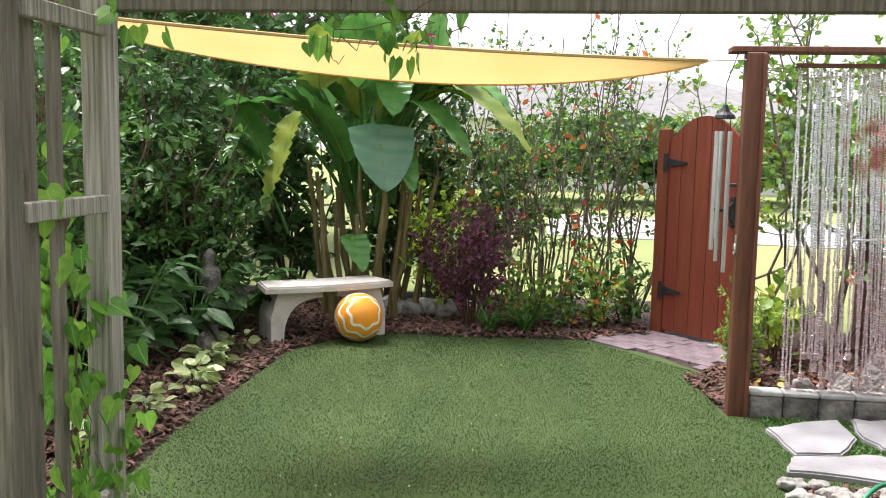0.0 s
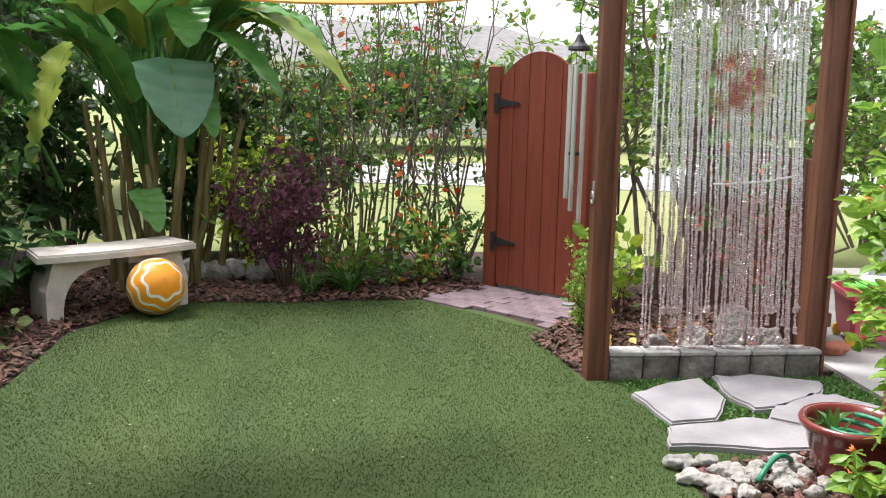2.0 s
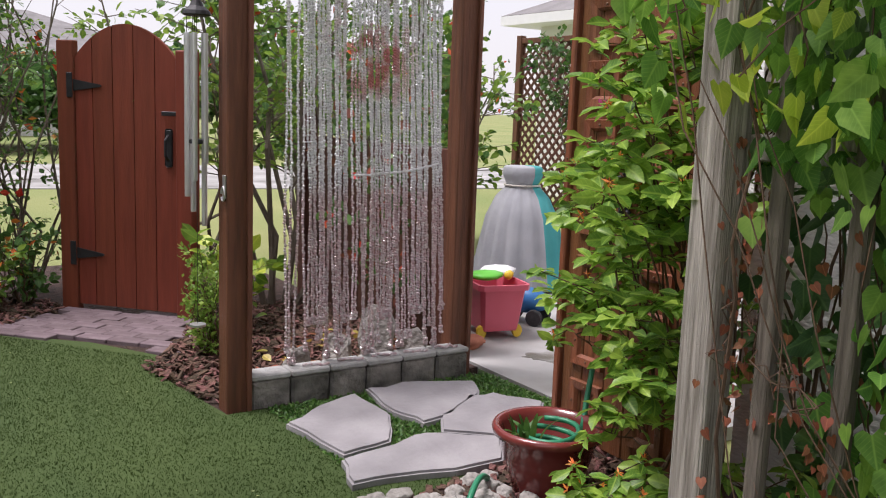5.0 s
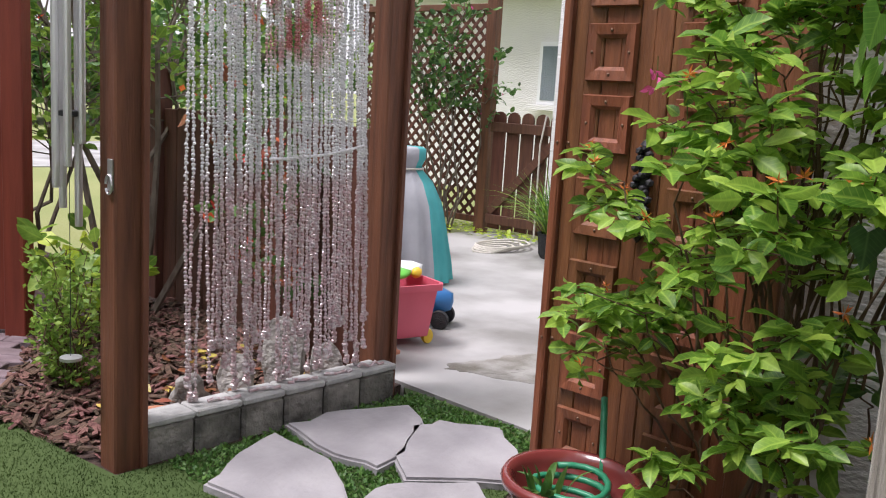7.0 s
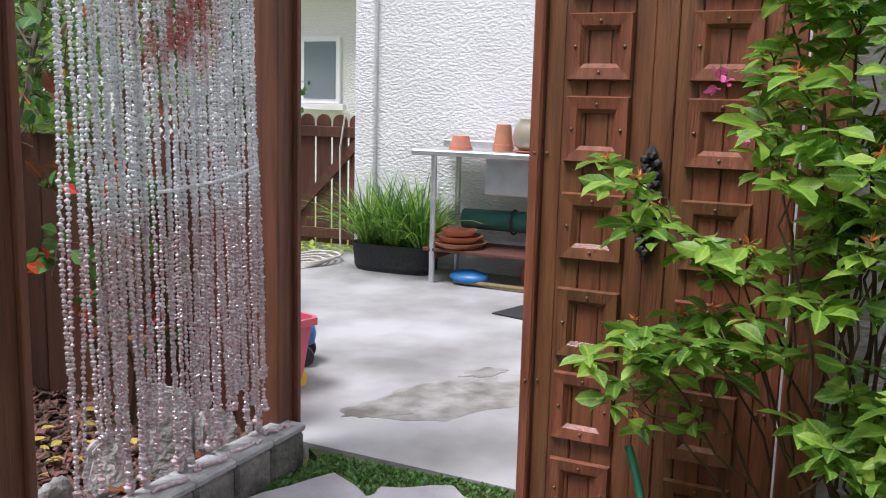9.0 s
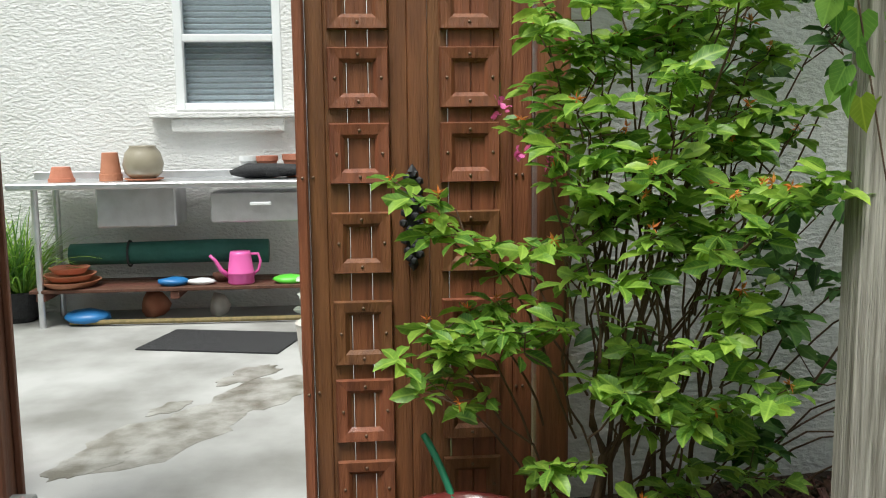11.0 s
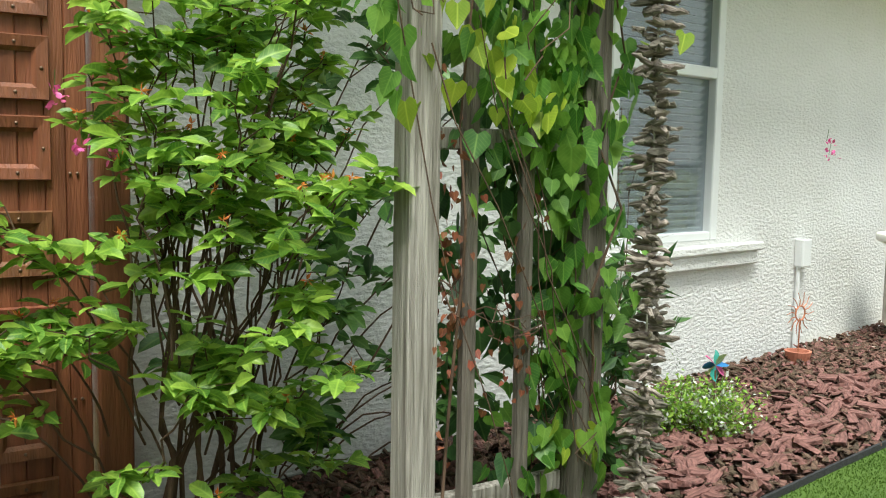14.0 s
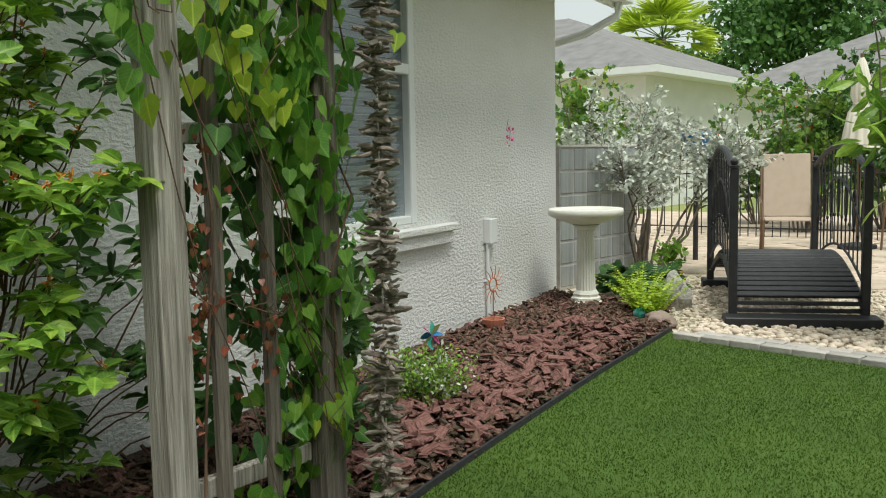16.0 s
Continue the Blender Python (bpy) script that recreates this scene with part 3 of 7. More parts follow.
def chips(name, poly, count, size, seed, label, z=0.0, heap=0.03):
    """Bark chips: flat splinters lying at all angles."""
    rng = np.random.default_rng(seed)
    pts = scatter(poly, count, rng)
    n = len(pts)
    base = np.array([(-0.5, -0.5, -0.5), (0.5, -0.42, -0.5), (0.42, 0.5, -0.5), (-0.5, 0.36, -0.5), (-0.42, -0.4, 0.5), (0.46, -0.36, 0.5), (0.34, 0.44, 0.5), (-0.46, 0.3, 0.5)])
    quads = np.array([(4, 5, 6, 7), (0, 1, 5, 4), (1, 2, 6, 5), (2, 3, 7, 6), (3, 0, 4, 7)])
    dims = np.stack([size * rng.uniform(0.7, 2.0, n), size * rng.uniform(0.35, 0.9, n), size * rng.uniform(0.10, 0.28, n)], 1)
    a, b, c = rng.uniform(0, math.tau, n), rng.normal(0, 0.48, n), rng.normal(0, 0.48, n)
    X = np.stack([np.cos(a), np.sin(a), b], 1)
    Y = np.stack([-np.sin(a), np.cos(a), c], 1)
    X /= np.linalg.norm(X, axis=1, keepdims=True)
    Z = np.cross(X, Y)
    Z /= np.linalg.norm(Z, axis=1, keepdims=True)
    Y = np.cross(Z, X)
    jig = base[None] * rng.uniform(0.8, 1.15, (n, 8, 3)) * dims[:, None]
    V = np.concatenate([pts, (z + rng.uniform(0, heap, n))[:, None]], 1)[:, None] + jig[..., 0:1] * X[:, None] + jig[..., 1:2] * Y[:, None] + jig[..., 2:3] * Z[:, None]
    F = (quads[None] + (np.arange(n) * 8)[:, None, None]).reshape(-1, 4)
    me = bpy.data.meshes.new(name)
    me.from_pydata(V.reshape(-1, 3).tolist(), [], F.tolist())
    me.materials.append(CHIP)
    return tagged(part(name, me, CHIP, None), label, "bark mulch", "", "stuff")


chips("bark_mulch", [(0.26, 2.2), (0.2, 3.4), (0.24, 5.2), (0.5, 5.75), (0.85, 6.02), (1.5, 6.0), (2.42, 6.1), (2.95, 6.5), (2.6, 7.4), (-0.6, 7.2), (-0.9, 2.2)], 6000, 0.042, 11, "reddish brown bark chips on the back bed")
chips("bark_mulch", [(3.0, 5.0), (3.06, 4.72), (3.14, 4.3), (4.5, 4.34), (4.5, 6.2), (3.7, 6.1), (3.18, 5.2)], 3200, 0.040, 12, "dark bark chips beside the stepping stones")
chips("bark_mulch", [(3.36, 1.5), (3.42, 0.95), (3.57, 0.0), (3.70, -0.9), (3.86, -2.30), (4.2, -3.1), (5.3, -3.3), (4.9, -1.0), (4.45, 1.9), (3.5, 2.1)], 11000, 0.038, 13, "red-brown bark chips along the house wall", 0.0, 0.06)
chips("bark_mulch", [(3.25, 3.0), (3.3, 1.8), (4.3, 2.2), (4.25, 3.2)], 1500, 0.04, 14, "bark chips under the flowering shrub")


# ---- stepping stones, pad, ledge ----
def flagstone(poly, seed):
    rng = np.random.default_rng(seed)
    cx, cy = sum(p[0] for p in poly) / len(poly), sum(p[1] for p in poly) / len(poly)
    ring = []
    for (x0, y0), (x1, y1) in zip(poly, poly[1:] + poly[:1]):
        for q in (0.0, 0.33, 0.66):
            w = 0.012 if q else 0.0
            ring.append((x0 + (x1 - x0) * q + rng.normal(0, w) - cx, y0 + (y1 - y0) * q + rng.normal(0, w) - cy))
    bm = slab(ring, -0.04, 0.032, None, 0.010)
    me = mesh_of("stepping_stone", bm, FLAG)
    ob = new("stepping_stone", me)
    ob.location = (cx, cy, 0)
    return tagged(ob, "pale grey flat flagstone set in low creeper", "stepping stone", "stepping stones by the bead curtain")


flagstone([(3.28, 3.88), (3.50, 4.02), (3.72, 4.10), (3.72, 3.78), (3.56, 3.50), (3.33, 3.46)], 1)
flagstone([(3.80, 4.15), (4.07, 4.13), (4.33, 4.01), (4.23, 3.83), (4.02, 3.70), (3.79, 3.62), (3.75, 3.80)], 2)
flagstone([(3.91, 3.67), (4.12, 3.79), (4.30, 3.82), (4.43, 3.60), (4.25, 3.36), (4.05, 3.26), (3.80, 3.50)], 3)
flagstone([(3.30, 3.42), (3.55, 3.46), (3.73, 3.51), (3.98, 3.33), (3.84, 3.13), (3.50, 3.17), (3.23, 3.20)], 4)


def rock(c, s, seed, label="rough pale limestone edging rock", material=ROCK, group="limestone edging rocks"):
    ob = new("rock", mesh_of("rock", blob((0, 0, 0), s, 0.45, seed, 3), material, True))
    ob.location = c
    return tagged(ob, label, "rock", group)


rk = random.Random(4)
for k in range(30):
    x = 3.2 + k * 0.018 + rk.uniform(-0.02, 0.02)
    rock((x, 3.05 - 0.18 * rk.random() - 0.2 * (k % 3) * 0.4, 0.025), (0.030 + rk.random() * 0.026, 0.026 + rk.random() * 0.02, 0.028), 20 + k)
for k in range(6):
    rock((0.55 + k * 0.17, 6.75 + 0.1 * rk.random(), 0.07), (0.10 + rk.random() * 0.03, 0.08, 0.09), 50 + k, "grey weathered stone edging the back bed", ROCK, "stones behind the bench")

# gate pad of clay pavers
pad = thing("gate_pad", "mauve clay paver landing in front of the red gate", "paving", None, "", "structure")
PADPOLY = [(2.43, 6.10), (2.95, 6.50), (3.62, 5.95), (3.20, 5.18), (3.02, 5.50)]
brick_me = mesh_of("brick", box(-0.098, 0.098, -0.048, 0.048, -0.03, 0.012, 0.004), BRICK)
ang = math.atan2(5.9 - 6.58, 3.58 - 2.98)
for i in range(-12, 13):
    for j in range(-14, 15):
        u, v = i * 0.203 + (0.1 if j % 2 else 0), j * 0.102
        x, y = 2.95 + u * math.cos(ang) - v * math.sin(ang), 5.85 + u * math.sin(ang) + v * math.cos(ang)
        if inside(PADPOLY, np.array([(x, y)]))[0]:
            part("brick", brick_me, BRICK, pad, at=pose(x, y, 0.002 * ((i * 7 + j * 3) % 3), rz=math.degrees(ang)))

# block ledge under the curtain
ledge = thing("block_ledge", "low ledge of rough grey concrete edging blocks", "garden edging")
for k in range(6):
    x0 = 3.25 + k * 0.195
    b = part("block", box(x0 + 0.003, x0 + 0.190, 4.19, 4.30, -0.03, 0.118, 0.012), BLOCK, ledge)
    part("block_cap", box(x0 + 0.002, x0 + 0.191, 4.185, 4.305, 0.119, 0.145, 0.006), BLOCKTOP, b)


# ---- curtain frame ----
def post(parent, name, x, y, w, z0, z1, material, d=None, label=""):
    d = d or w
    me = mesh_of(name, box(-w / 2, w / 2, -d / 2, d / 2, z0, z1, 0.006), material)
    ob = part(name, me, material, parent, label)
    ob.location = (x, y, 0)
    return ob


frame_thing = thing("curtain_frame", "tall red-brown cedar post frame holding a bead curtain", "garden frame")
post(frame_thing, "post", 3.19, 4.235, 0.105, -0.05, 2.04, REDWOOD)
post(frame_thing, "post", 4.41, 4.315, 0.105, -0.05, 2.04, REDWOOD)
# strip added along each post to mimic its lighter right side
part("face_board", box(3.222, 3.244, 4.160, 4.181, -0.02, 2.03, 0.003), REDWOOD, frame_thing)
part("face_board", box(4.442, 4.464, 4.240, 4.261, -0.02, 2.03, 0.003), REDWOOD, frame_thing)
part("top_beam", box(3.06, 4.60, 4.20, 4.35, 2.042, 2.075, 0.005), REDWOOD, frame_thing)
part("hanging_rail", box(3.42, 4.26, 4.265, 4.29, 1.965, 1.990, 0.003), DARKWOOD, frame_thing)
for x in (3.5, 4.18):
    part("hook", tube([(x, 4.277, 1.985), (x, 4.277, 2.045)], 0.003), IRON, frame_thing)
part("latch_plate", box(3.130, 3.1365, 4.19, 4.22, 0.93, 1.03, 0.001), STEEL, frame_thing)
part("latch_ring", tube([(3.127, 4.205 + 0.02 * math.cos(a), 0.95 + 0.03 * math.sin(a)) for a in np.linspace(0, 5.8, 12)], 0.004), STEEL, frame_thing)

curtain = thing("bead_curtain", "long strands of faceted white beads, tinted rose below, tied in loose bundles", "bead curtain")


def strand_mesh(length, seed):
    """One string of uneven beads, each swelling out of the string, the last ones larger."""
    rng = np.random.default_rng(seed)
    n = int(length / 0.0135)
    z = -np.cumsum(rng.uniform(0.7, 1.3, n)) * 0.0135
    r = rng.uniform(0.0058, 0.0088, n)
    r[-3:] *= 1.75
    bm = bmesh.new()
    rings = []
    for k in range(n):
        cx, cy = 0.004 * math.sin(z[k] * 5 + seed) + rng.normal(0, 0.0015), 0.004 * math.cos(z[k] * 4 + seed) + rng.normal(0, 0.0015)
        half = 0.0062 if k < n - 3 else 0.011
        for dz, f in ((half, 0.28), (half * 0.35, 1.0), (-half * 0.45, 0.92)):
            a0 = rng.uniform(0, 1.2)
            rings.append([bm.verts.new((cx + r[k] * f * math.cos(a0 + a * math.tau / 5), cy + r[k] * f * math.sin(a0 + a * math.tau / 5), z[k] + dz)) for a in range(5)])
    for p, q in zip(rings, rings[1:]):
        for k in range(5):
            bm.faces.new((q[k], q[(k + 1) % 5], p[(k + 1) % 5], p[k]))
    bm.faces.new(rings[0])
    bm.faces.new(rings[-1][::-1])
    return mesh_of("strand", bm, bead)


strands = [strand_mesh(1.60 + 0.03 * k, k) for k in range(8)]
rs = random.Random(7)
for k in range(70):
    q = k / 69
    if k in (2, 3, 4, 5, 26, 27, 49):
        continue
    x = 3.44 + 0.80 * q + rs.uniform(-0.009, 0.009)
    lean_x = (0.03 + 0.05 * q) * (1 if k > 6 else 0.0) + 0.02 * math.sin(k * 1.7)
    part("strand", strands[min(7, max(0, int(4 + 3.6 * math.sin(k * 0.42) + 1.2 * math.sin(k * 2.3))))], bead, curtain, at=Matrix.Translation((x, 4.277 + rs.uniform(-0.012, 0.012), 1.963 + rs.uniform(-0.006, 0.006))) @ Matrix.Rotation(-lean_x * 0.55, 4, "Y") @ Matrix.Rotation(rs.uniform(-0.01, 0.01), 4, "X"))
for z, x0, x1 in ((1.02, 3.78, 4.24),):
    part("tie", tube(bent((x0, 4.262, z), (x1, 4.262, z + 0.05), -0.015, 0.002, 6, np.random.default_rng(2)), 0.006), bead, curtain)
for k in range(5):
    part("drape_tail", tube(bent((3.52 + 0.18 * k, 4.24, 0.15), (3.64 + 0.18 * k, 4.21, 0.155), 0.0, 0.006, 6, np.random.default_rng(k)), 0.007), bead, curtain)

# wind chime beside the post
chime = thing("wind_chime", "large silver tubular wind chime under a dark cap", "wind chime", pose(3.06, 4.33, 0))
part("cap", lathe([(0.012, 1.76), (0.02, 1.74), (0.03, 1.72), (0.055, 1.70), (0.06, 1.685), (0.05, 1.68)], 16), IRON, chime, "dark domed cap")
part("chain", tube([(0, 0, 1.75), (0, 0, 1.88), (0.05, -0.03, 2.045)], 0.003), IRON, chime)
for k, dz in enumerate((0, 0.06, 0.13, 0.2, 0.27)):
    a = k * math.tau / 5 + 0.4
    part("tube", lathe([(0.012, 0.80 + dz), (0.0125, 0.81 + dz), (0.0125, 1.60), (0.012, 1.61)], 10, None, (0.04 * math.cos(a), 0.04 * math.sin(a))), ALU, chime)
    part("cord", tube([(0.04 * math.cos(a), 0.04 * math.sin(a), 1.60), (0.04 * math.cos(a), 0.04 * math.sin(a), 1.69)], 0.0015, None, 3), IRON, chime)
part("clapper", lathe([(0.005, 1.15), (0.035, 1.155), (0.035, 1.17), (0.005, 1.175)], 16), IRON, chime)
part("wind_sail", lathe([(0.002, 0.36), (0.035, 0.362), (0.035, 0.372), (0.002, 0.374)], 16), STEEL, chime)
part("sail_cord", tube([(0, 0, 0.37), (0, 0, 1.69)], 0.0015, None, 3), IRON, chime)

# ---- red gate ----
gang = math.degrees(math.atan2(5.90 - 6.58, 3.58 - 2.98))
gate = thing("garden_gate", "arched red-stained plank gate with black strap hinges, closed", "gate", pose(2.98, 6.58, 0, rz=gang))
GW = 0.905
part("jamb", box(-0.03, 0.085, -0.03, 0.03, -0.03, 1.67, 0.005), GATEWOOD, gate)
edges = [0.09, 0.215, 0.355, 0.50, 0.645, 0.79]
for x0, x1 in zip(edges, edges[1:]):
    bm = bmesh.new()
    top = [(x0 + 0.003 + (x1 - x0 - 0.006) * q / 4) for q in range(5)]
    arch = lambda x: 1.50 + 0.27 * math.sin(math.pi * min(max((x - 0.06) / 0.76, 0), 1)) ** 0.7
    front = [bm.verts.new((x0 + 0.003, -0.018, 0.035)), bm.verts.new((x1 - 0.003, -0.018, 0.035))] + [bm.verts.new((x, -0.018, arch(x))) for x in reversed(top)]
    f = bm.faces.new(front)
    r = bmesh.ops.extrude_face_region(bm, geom=[f])
    for v in r["geom"]:
        if isinstance(v, bmesh.types.BMVert):
            v.co.y = 0.010
    bmesh.ops.recalc_face_normals(bm, faces=bm.faces)
    part("board", bm, GATEWOOD, gate)
for z in (0.30, 1.36):
    part("back_rail", box(0.09, 0.79, 0.012, 0.05, z - 0.05, z + 0.05, 0.004), GATEWOOD, gate)
for z in (0.36, 1.40):
    h = part("hinge", box(0.045, 0.085, -0.040, -0.031, z - 0.075, z + 0.075, 0.002), IRON, gate, "black strap hinge")
    bm = bmesh.new()
    f = bm.faces.new([bm.verts.new(p) for p in ((0.088, -0.021, z - 0.035), (0.27, -0.021, z - 0.008), (0.285, -0.021, z), (0.27, -0.021, z + 0.008), (0.088, -0.021, z + 0.035))])
    r = bmesh.ops.extrude_face_region(bm, geom=[f])
    for v in r["geom"]:
        if isinstance(v, bmesh.types.BMVert):
            v.co.y = -0.030
    bmesh.ops.recalc_face_normals(bm, faces=bm.faces)
    part("strap", bm, IRON, h)
part("gate_post", box(0.80, 0.905, -0.05, 0.05, -0.05, 1.62, 0.006), GATEWOOD, gate, "orange-brown latch post")
lt = part("latch", box(0.715, 0.765, -0.030, -0.019, 0.93, 1.16, 0.010), IRON, gate, "black ornate thumb latch")
part("thumb_piece", box(0.70, 0.80, -0.042, -0.031, 1.235, 1.262, 0.003), IRON, lt)
part("grip", tube([(0.74, -0.03, 0.97), (0.74, -0.065, 1.0), (0.74, -0.065, 1.09), (0.74, -0.03, 1.12)], 0.008), IRON, lt)

# dark fence behind the curtain
fence = thing("board_fence", "dark brown stained board fence behind the bead curtain", "fence")
for k in range(13):
    y = 4.46 + k * 0.145
    part("board", box(4.54, 4.565, y, y + 0.139, 0.0, 1.12 + 0.004 * (k % 3), 0.004), DARKWOOD, fence)
part("rail", box(4.5665, 4.61, 4.46, 6.34, 0.95, 1.03, 0.004), DARKWOOD, fence)
part("rail", box(4.5665, 4.61, 4.46, 6.34, 0.2, 0.28, 0.004), DARKWOOD, fence)
part("corner_post", box(4.50, 4.60, 6.35, 6.45, -0.05, 1.35, 0.006), DARKWOOD, fence)

# ---- panelled door leaf ----
door = thing("panelled_door", "open carved brown wooden door with framed square panels", "door", pose(4.25, 2.6, 0))
part("stile", box(-0.035, 0.025, 0.675, 0.708, 0.02, 2.12, 0.006), DOORWOOD, door)
for k, (a, b) in enumerate(((0.0, 0.06), (0.06, 0.115), (0.115, 0.185), (0.185, 0.255), (0.255, 0.315), (0.315, 0.375), (0.375, 0.43), (0.43, 0.49), (0.49, 0.555), (0.555, 0.62), (0.62, 0.673))):
    g = 0.0014 if k in (3, 4, 8) else 0.0003
    part("plank", box(-0.012 - 0.003 * (k % 2), 0.020, a + g, b - g, 0.03, 2.10, 0.003), DOORWOOD, door)
ROWS = [(0.34, 0.54), (0.585, 0.785), (0.868, 1.055), (1.139, 1.320), (1.361, 1.541), (1.590, 1.770), (1.820, 2.0), (0.10, 0.28)]
def mould(y0, y1, z0, z1):
    """Mitred frame round a sunken square."""
    bm = bmesh.new()
    w = 0.046
    rings = []
    for d, x in ((0, -0.0165), (0.004, -0.032), (w - 0.012, -0.028), (w, -0.0165)):
        rings.append([bm.verts.new((x, y, z)) for y, z in ((y0 + d, z0 + d), (y1 - d, z0 + d), (y1 - d, z1 - d), (y0 + d, z1 - d))])
    for a, b in zip(rings, rings[1:]):
        for k in range(4):
            bm.faces.new((a[k], a[(k + 1) % 4], b[(k + 1) % 4], b[k]))
    bmesh.ops.recalc_face_normals(bm, faces=bm.faces)
    return bm
stud_me = mesh_of("stud", blob((0, 0, 0), (0.004, 0.0055, 0.0055), 0.0, 0, 1), BRONZE, True)
for z0, z1 in ROWS:
    for y0, y1 in ((0.43, 0.61), (0.10, 0.28)):
        pm = part("panel_frame", mould(y0, y1, z0, z1), DOORWOOD, door)
        for y, z in ((y0 + 0.022, (z0 + z1) / 2), (y1 - 0.022, (z0 + z1) / 2), ((y0 + y1) / 2, z0 + 0.022), ((y0 + y1) / 2, z1 - 0.022)):
            part("stud", stud_me, BRONZE, pm, at=pose(-0.031, y, z))
for y in (0.03, 0.05, 0.66, 0.69):
    for z in (0.5, 1.16, 1.8):
        part("stud", stud_me, BRONZE, door, at=pose(-0.036 if y > 0.68 else -0.016, y, z))
kn = part("knocker_plate", box(-0.024, -0.0155, 0.345, 0.385, 0.91, 1.16, 0.003), IRON, door, "black cast iron grape-cluster pull")
for k in range(26):
    z = 0.905 + k * 0.0105
    wide = 0.030 * (0.55 + 0.45 * math.sin(math.pi * k / 25))
    part("grape", blob((-0.032, 0.365 + wide * math.sin(k * 2.4), z), (0.014, 0.015, 0.014), 0.1, k, 1), IRON, kn)
for z, s in ((1.175, 1), (0.895, -1)):
    part("finial", lathe([(0.018, z), (0.012, z + s * 0.008), (0.001, z + s * 0.022)] if s > 0 else [(0.001, z - 0.022), (0.012, z - 0.008), (0.018, z)], 6, None, (-0.026, 0.365)), IRON, kn)
structure("door_post", box(4.20, 4.32, 2.49, 2.59, -0.05, 2.2, 0.006), DOORWOOD, "dark brown timber post hinging the carved door", "post")


# ---- arbor ----
def trellis(parent, x, y_front, ys, y_back, z1):
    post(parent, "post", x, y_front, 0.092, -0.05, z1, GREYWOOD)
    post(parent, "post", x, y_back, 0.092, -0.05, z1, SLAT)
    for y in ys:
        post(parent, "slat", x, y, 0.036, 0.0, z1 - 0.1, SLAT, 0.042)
    for z in (0.25, 1.275, 1.86):
        part("rung", box(x + 0.0195, x + 0.055, y_back + 0.05, y_front - 0.05, z - 0.03, z + 0.03, 0.004), GREYWOOD, parent)


arbor = thing("garden_arbor", "weathered grey timber arbor overgrown with vines", "arbor")
trellis(arbor, 3.50, 1.94, (1.770, 1.575), 1.345, 2.1)
trellis(arbor, 0.57, 1.92, (1.625, 1.48), 1.335, 2.1)
# front beam takes the darker wood: its underside's shade is in the colour
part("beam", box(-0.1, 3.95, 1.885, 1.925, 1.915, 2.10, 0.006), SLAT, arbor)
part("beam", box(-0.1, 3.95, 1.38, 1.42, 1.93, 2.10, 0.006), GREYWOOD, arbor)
for k in range(8):
    x = 0.22 + k * 0.51
    part("rafter", box(x, x + 0.04, 1.15, 2.15, 2.102, 2.20, 0.005), GREYWOOD, arbor)

# ---- house ----
WALL_ANGLE = math.degrees(math.atan2(0.99, -0.14))
HM = pose(5.35, -3.4, 0, rz=WALL_ANGLE)
house = thing("house_wall", "white textured stucco house wall with a window", "house wall", HM, "", "structure")
# local x runs along the wall, local y toward the lawn
W0, W1, Z0, Z1 = 2.36, 3.38, 0.78, 2.32
for n, (a, b, c, d) in enumerate(((0.0, W0, -0.1, 3.0), (W1, 6.07, -0.1, 3.0), (W0, W1, -0.1, Z0), (W0, W1, Z1, 3.0))):
    part("stucco", box(a, b, -0.22, 0.0, c, d, 0.0), STUCCO, house)
win = part("window_frame", box(W0, W0 + 0.07, -0.11, 0.006, Z0, Z1, 0.006), WHITE, house, "white sash window frame")
part("stile", box(W1 - 0.07, W1, -0.11, 0.006, Z0, Z1, 0.006), WHITE, win)
part("head_rail", box(W0 + 0.071, W1 - 0.071, -0.11, 0.004, Z1 - 0.06, Z1, 0.006), WHITE, win)
part("bottom_rail", box(W0 + 0.071, W1 - 0.071, -0.11, 0.004, Z0, Z0 + 0.05, 0.006), WHITE, win)
part("meeting_rail", box(W0 + 0.071, W1 - 0.071, -0.09, 0.010, 1.70, 1.765, 0.006), WHITE, win)
pn = part("pane", box(W0 + 0.0705, W1 - 0.0705, -0.050, -0.046, Z0 + 0.05, Z1 - 0.06, 0.0), glass, win)
pn.visible_shadow = False
blind_me = mesh_of("blind_slat", box(W0 + 0.075, W1 - 0.075, -0.022, 0.022, -0.0015, 0.0015, 0.0), BLIND)
for k in range(34):
    part("blind_slat", blind_me, BLIND, win, at=pose(0, -0.085, Z0 + 0.06 + k * 0.0425, 35))
# black sheet added behind the blind for the darkness of the room
part("dark_room_sheet", box(W0 - 0.05, W1 + 0.05, -0.21, -0.20, Z0 - 0.05, Z1 + 0.05, 0.0), BLACK, win)
sill = part("sill", box(1.93, 3.60, 0.001, 0.075, 0.705, 0.755, 0.008), STUCCO, house, "projecting white stucco sill")
part("sill_moulding", box(1.96, 3.57, 0.001, 0.05, 0.62, 0.7045, 0.010), STUCCO, house)
junction = part("junction_box", box(1.30, 1.42, 0.001, 0.06, 0.56, 0.74, 0.006), WHITE, house, "white electrical box")
part("conduit", tube([(1.40, 0.025, 0.56), (1.40, 0.025, -0.02)], 0.014, None, 8), WHITE, junction)
part("conduit_clip", box(1.38, 1.42, 0.001, 0.042, 0.28, 0.295, 0.001), WHITE, junction)
part("fascia", box(-0.35, 6.3, 0.40, 0.44, 2.42, 2.62, 0.004), WHITE, house)
part("soffit", box(-0.35, 6.3, 0.001, 0.399, 2.60, 2.63, 0.0), WHITE, house)
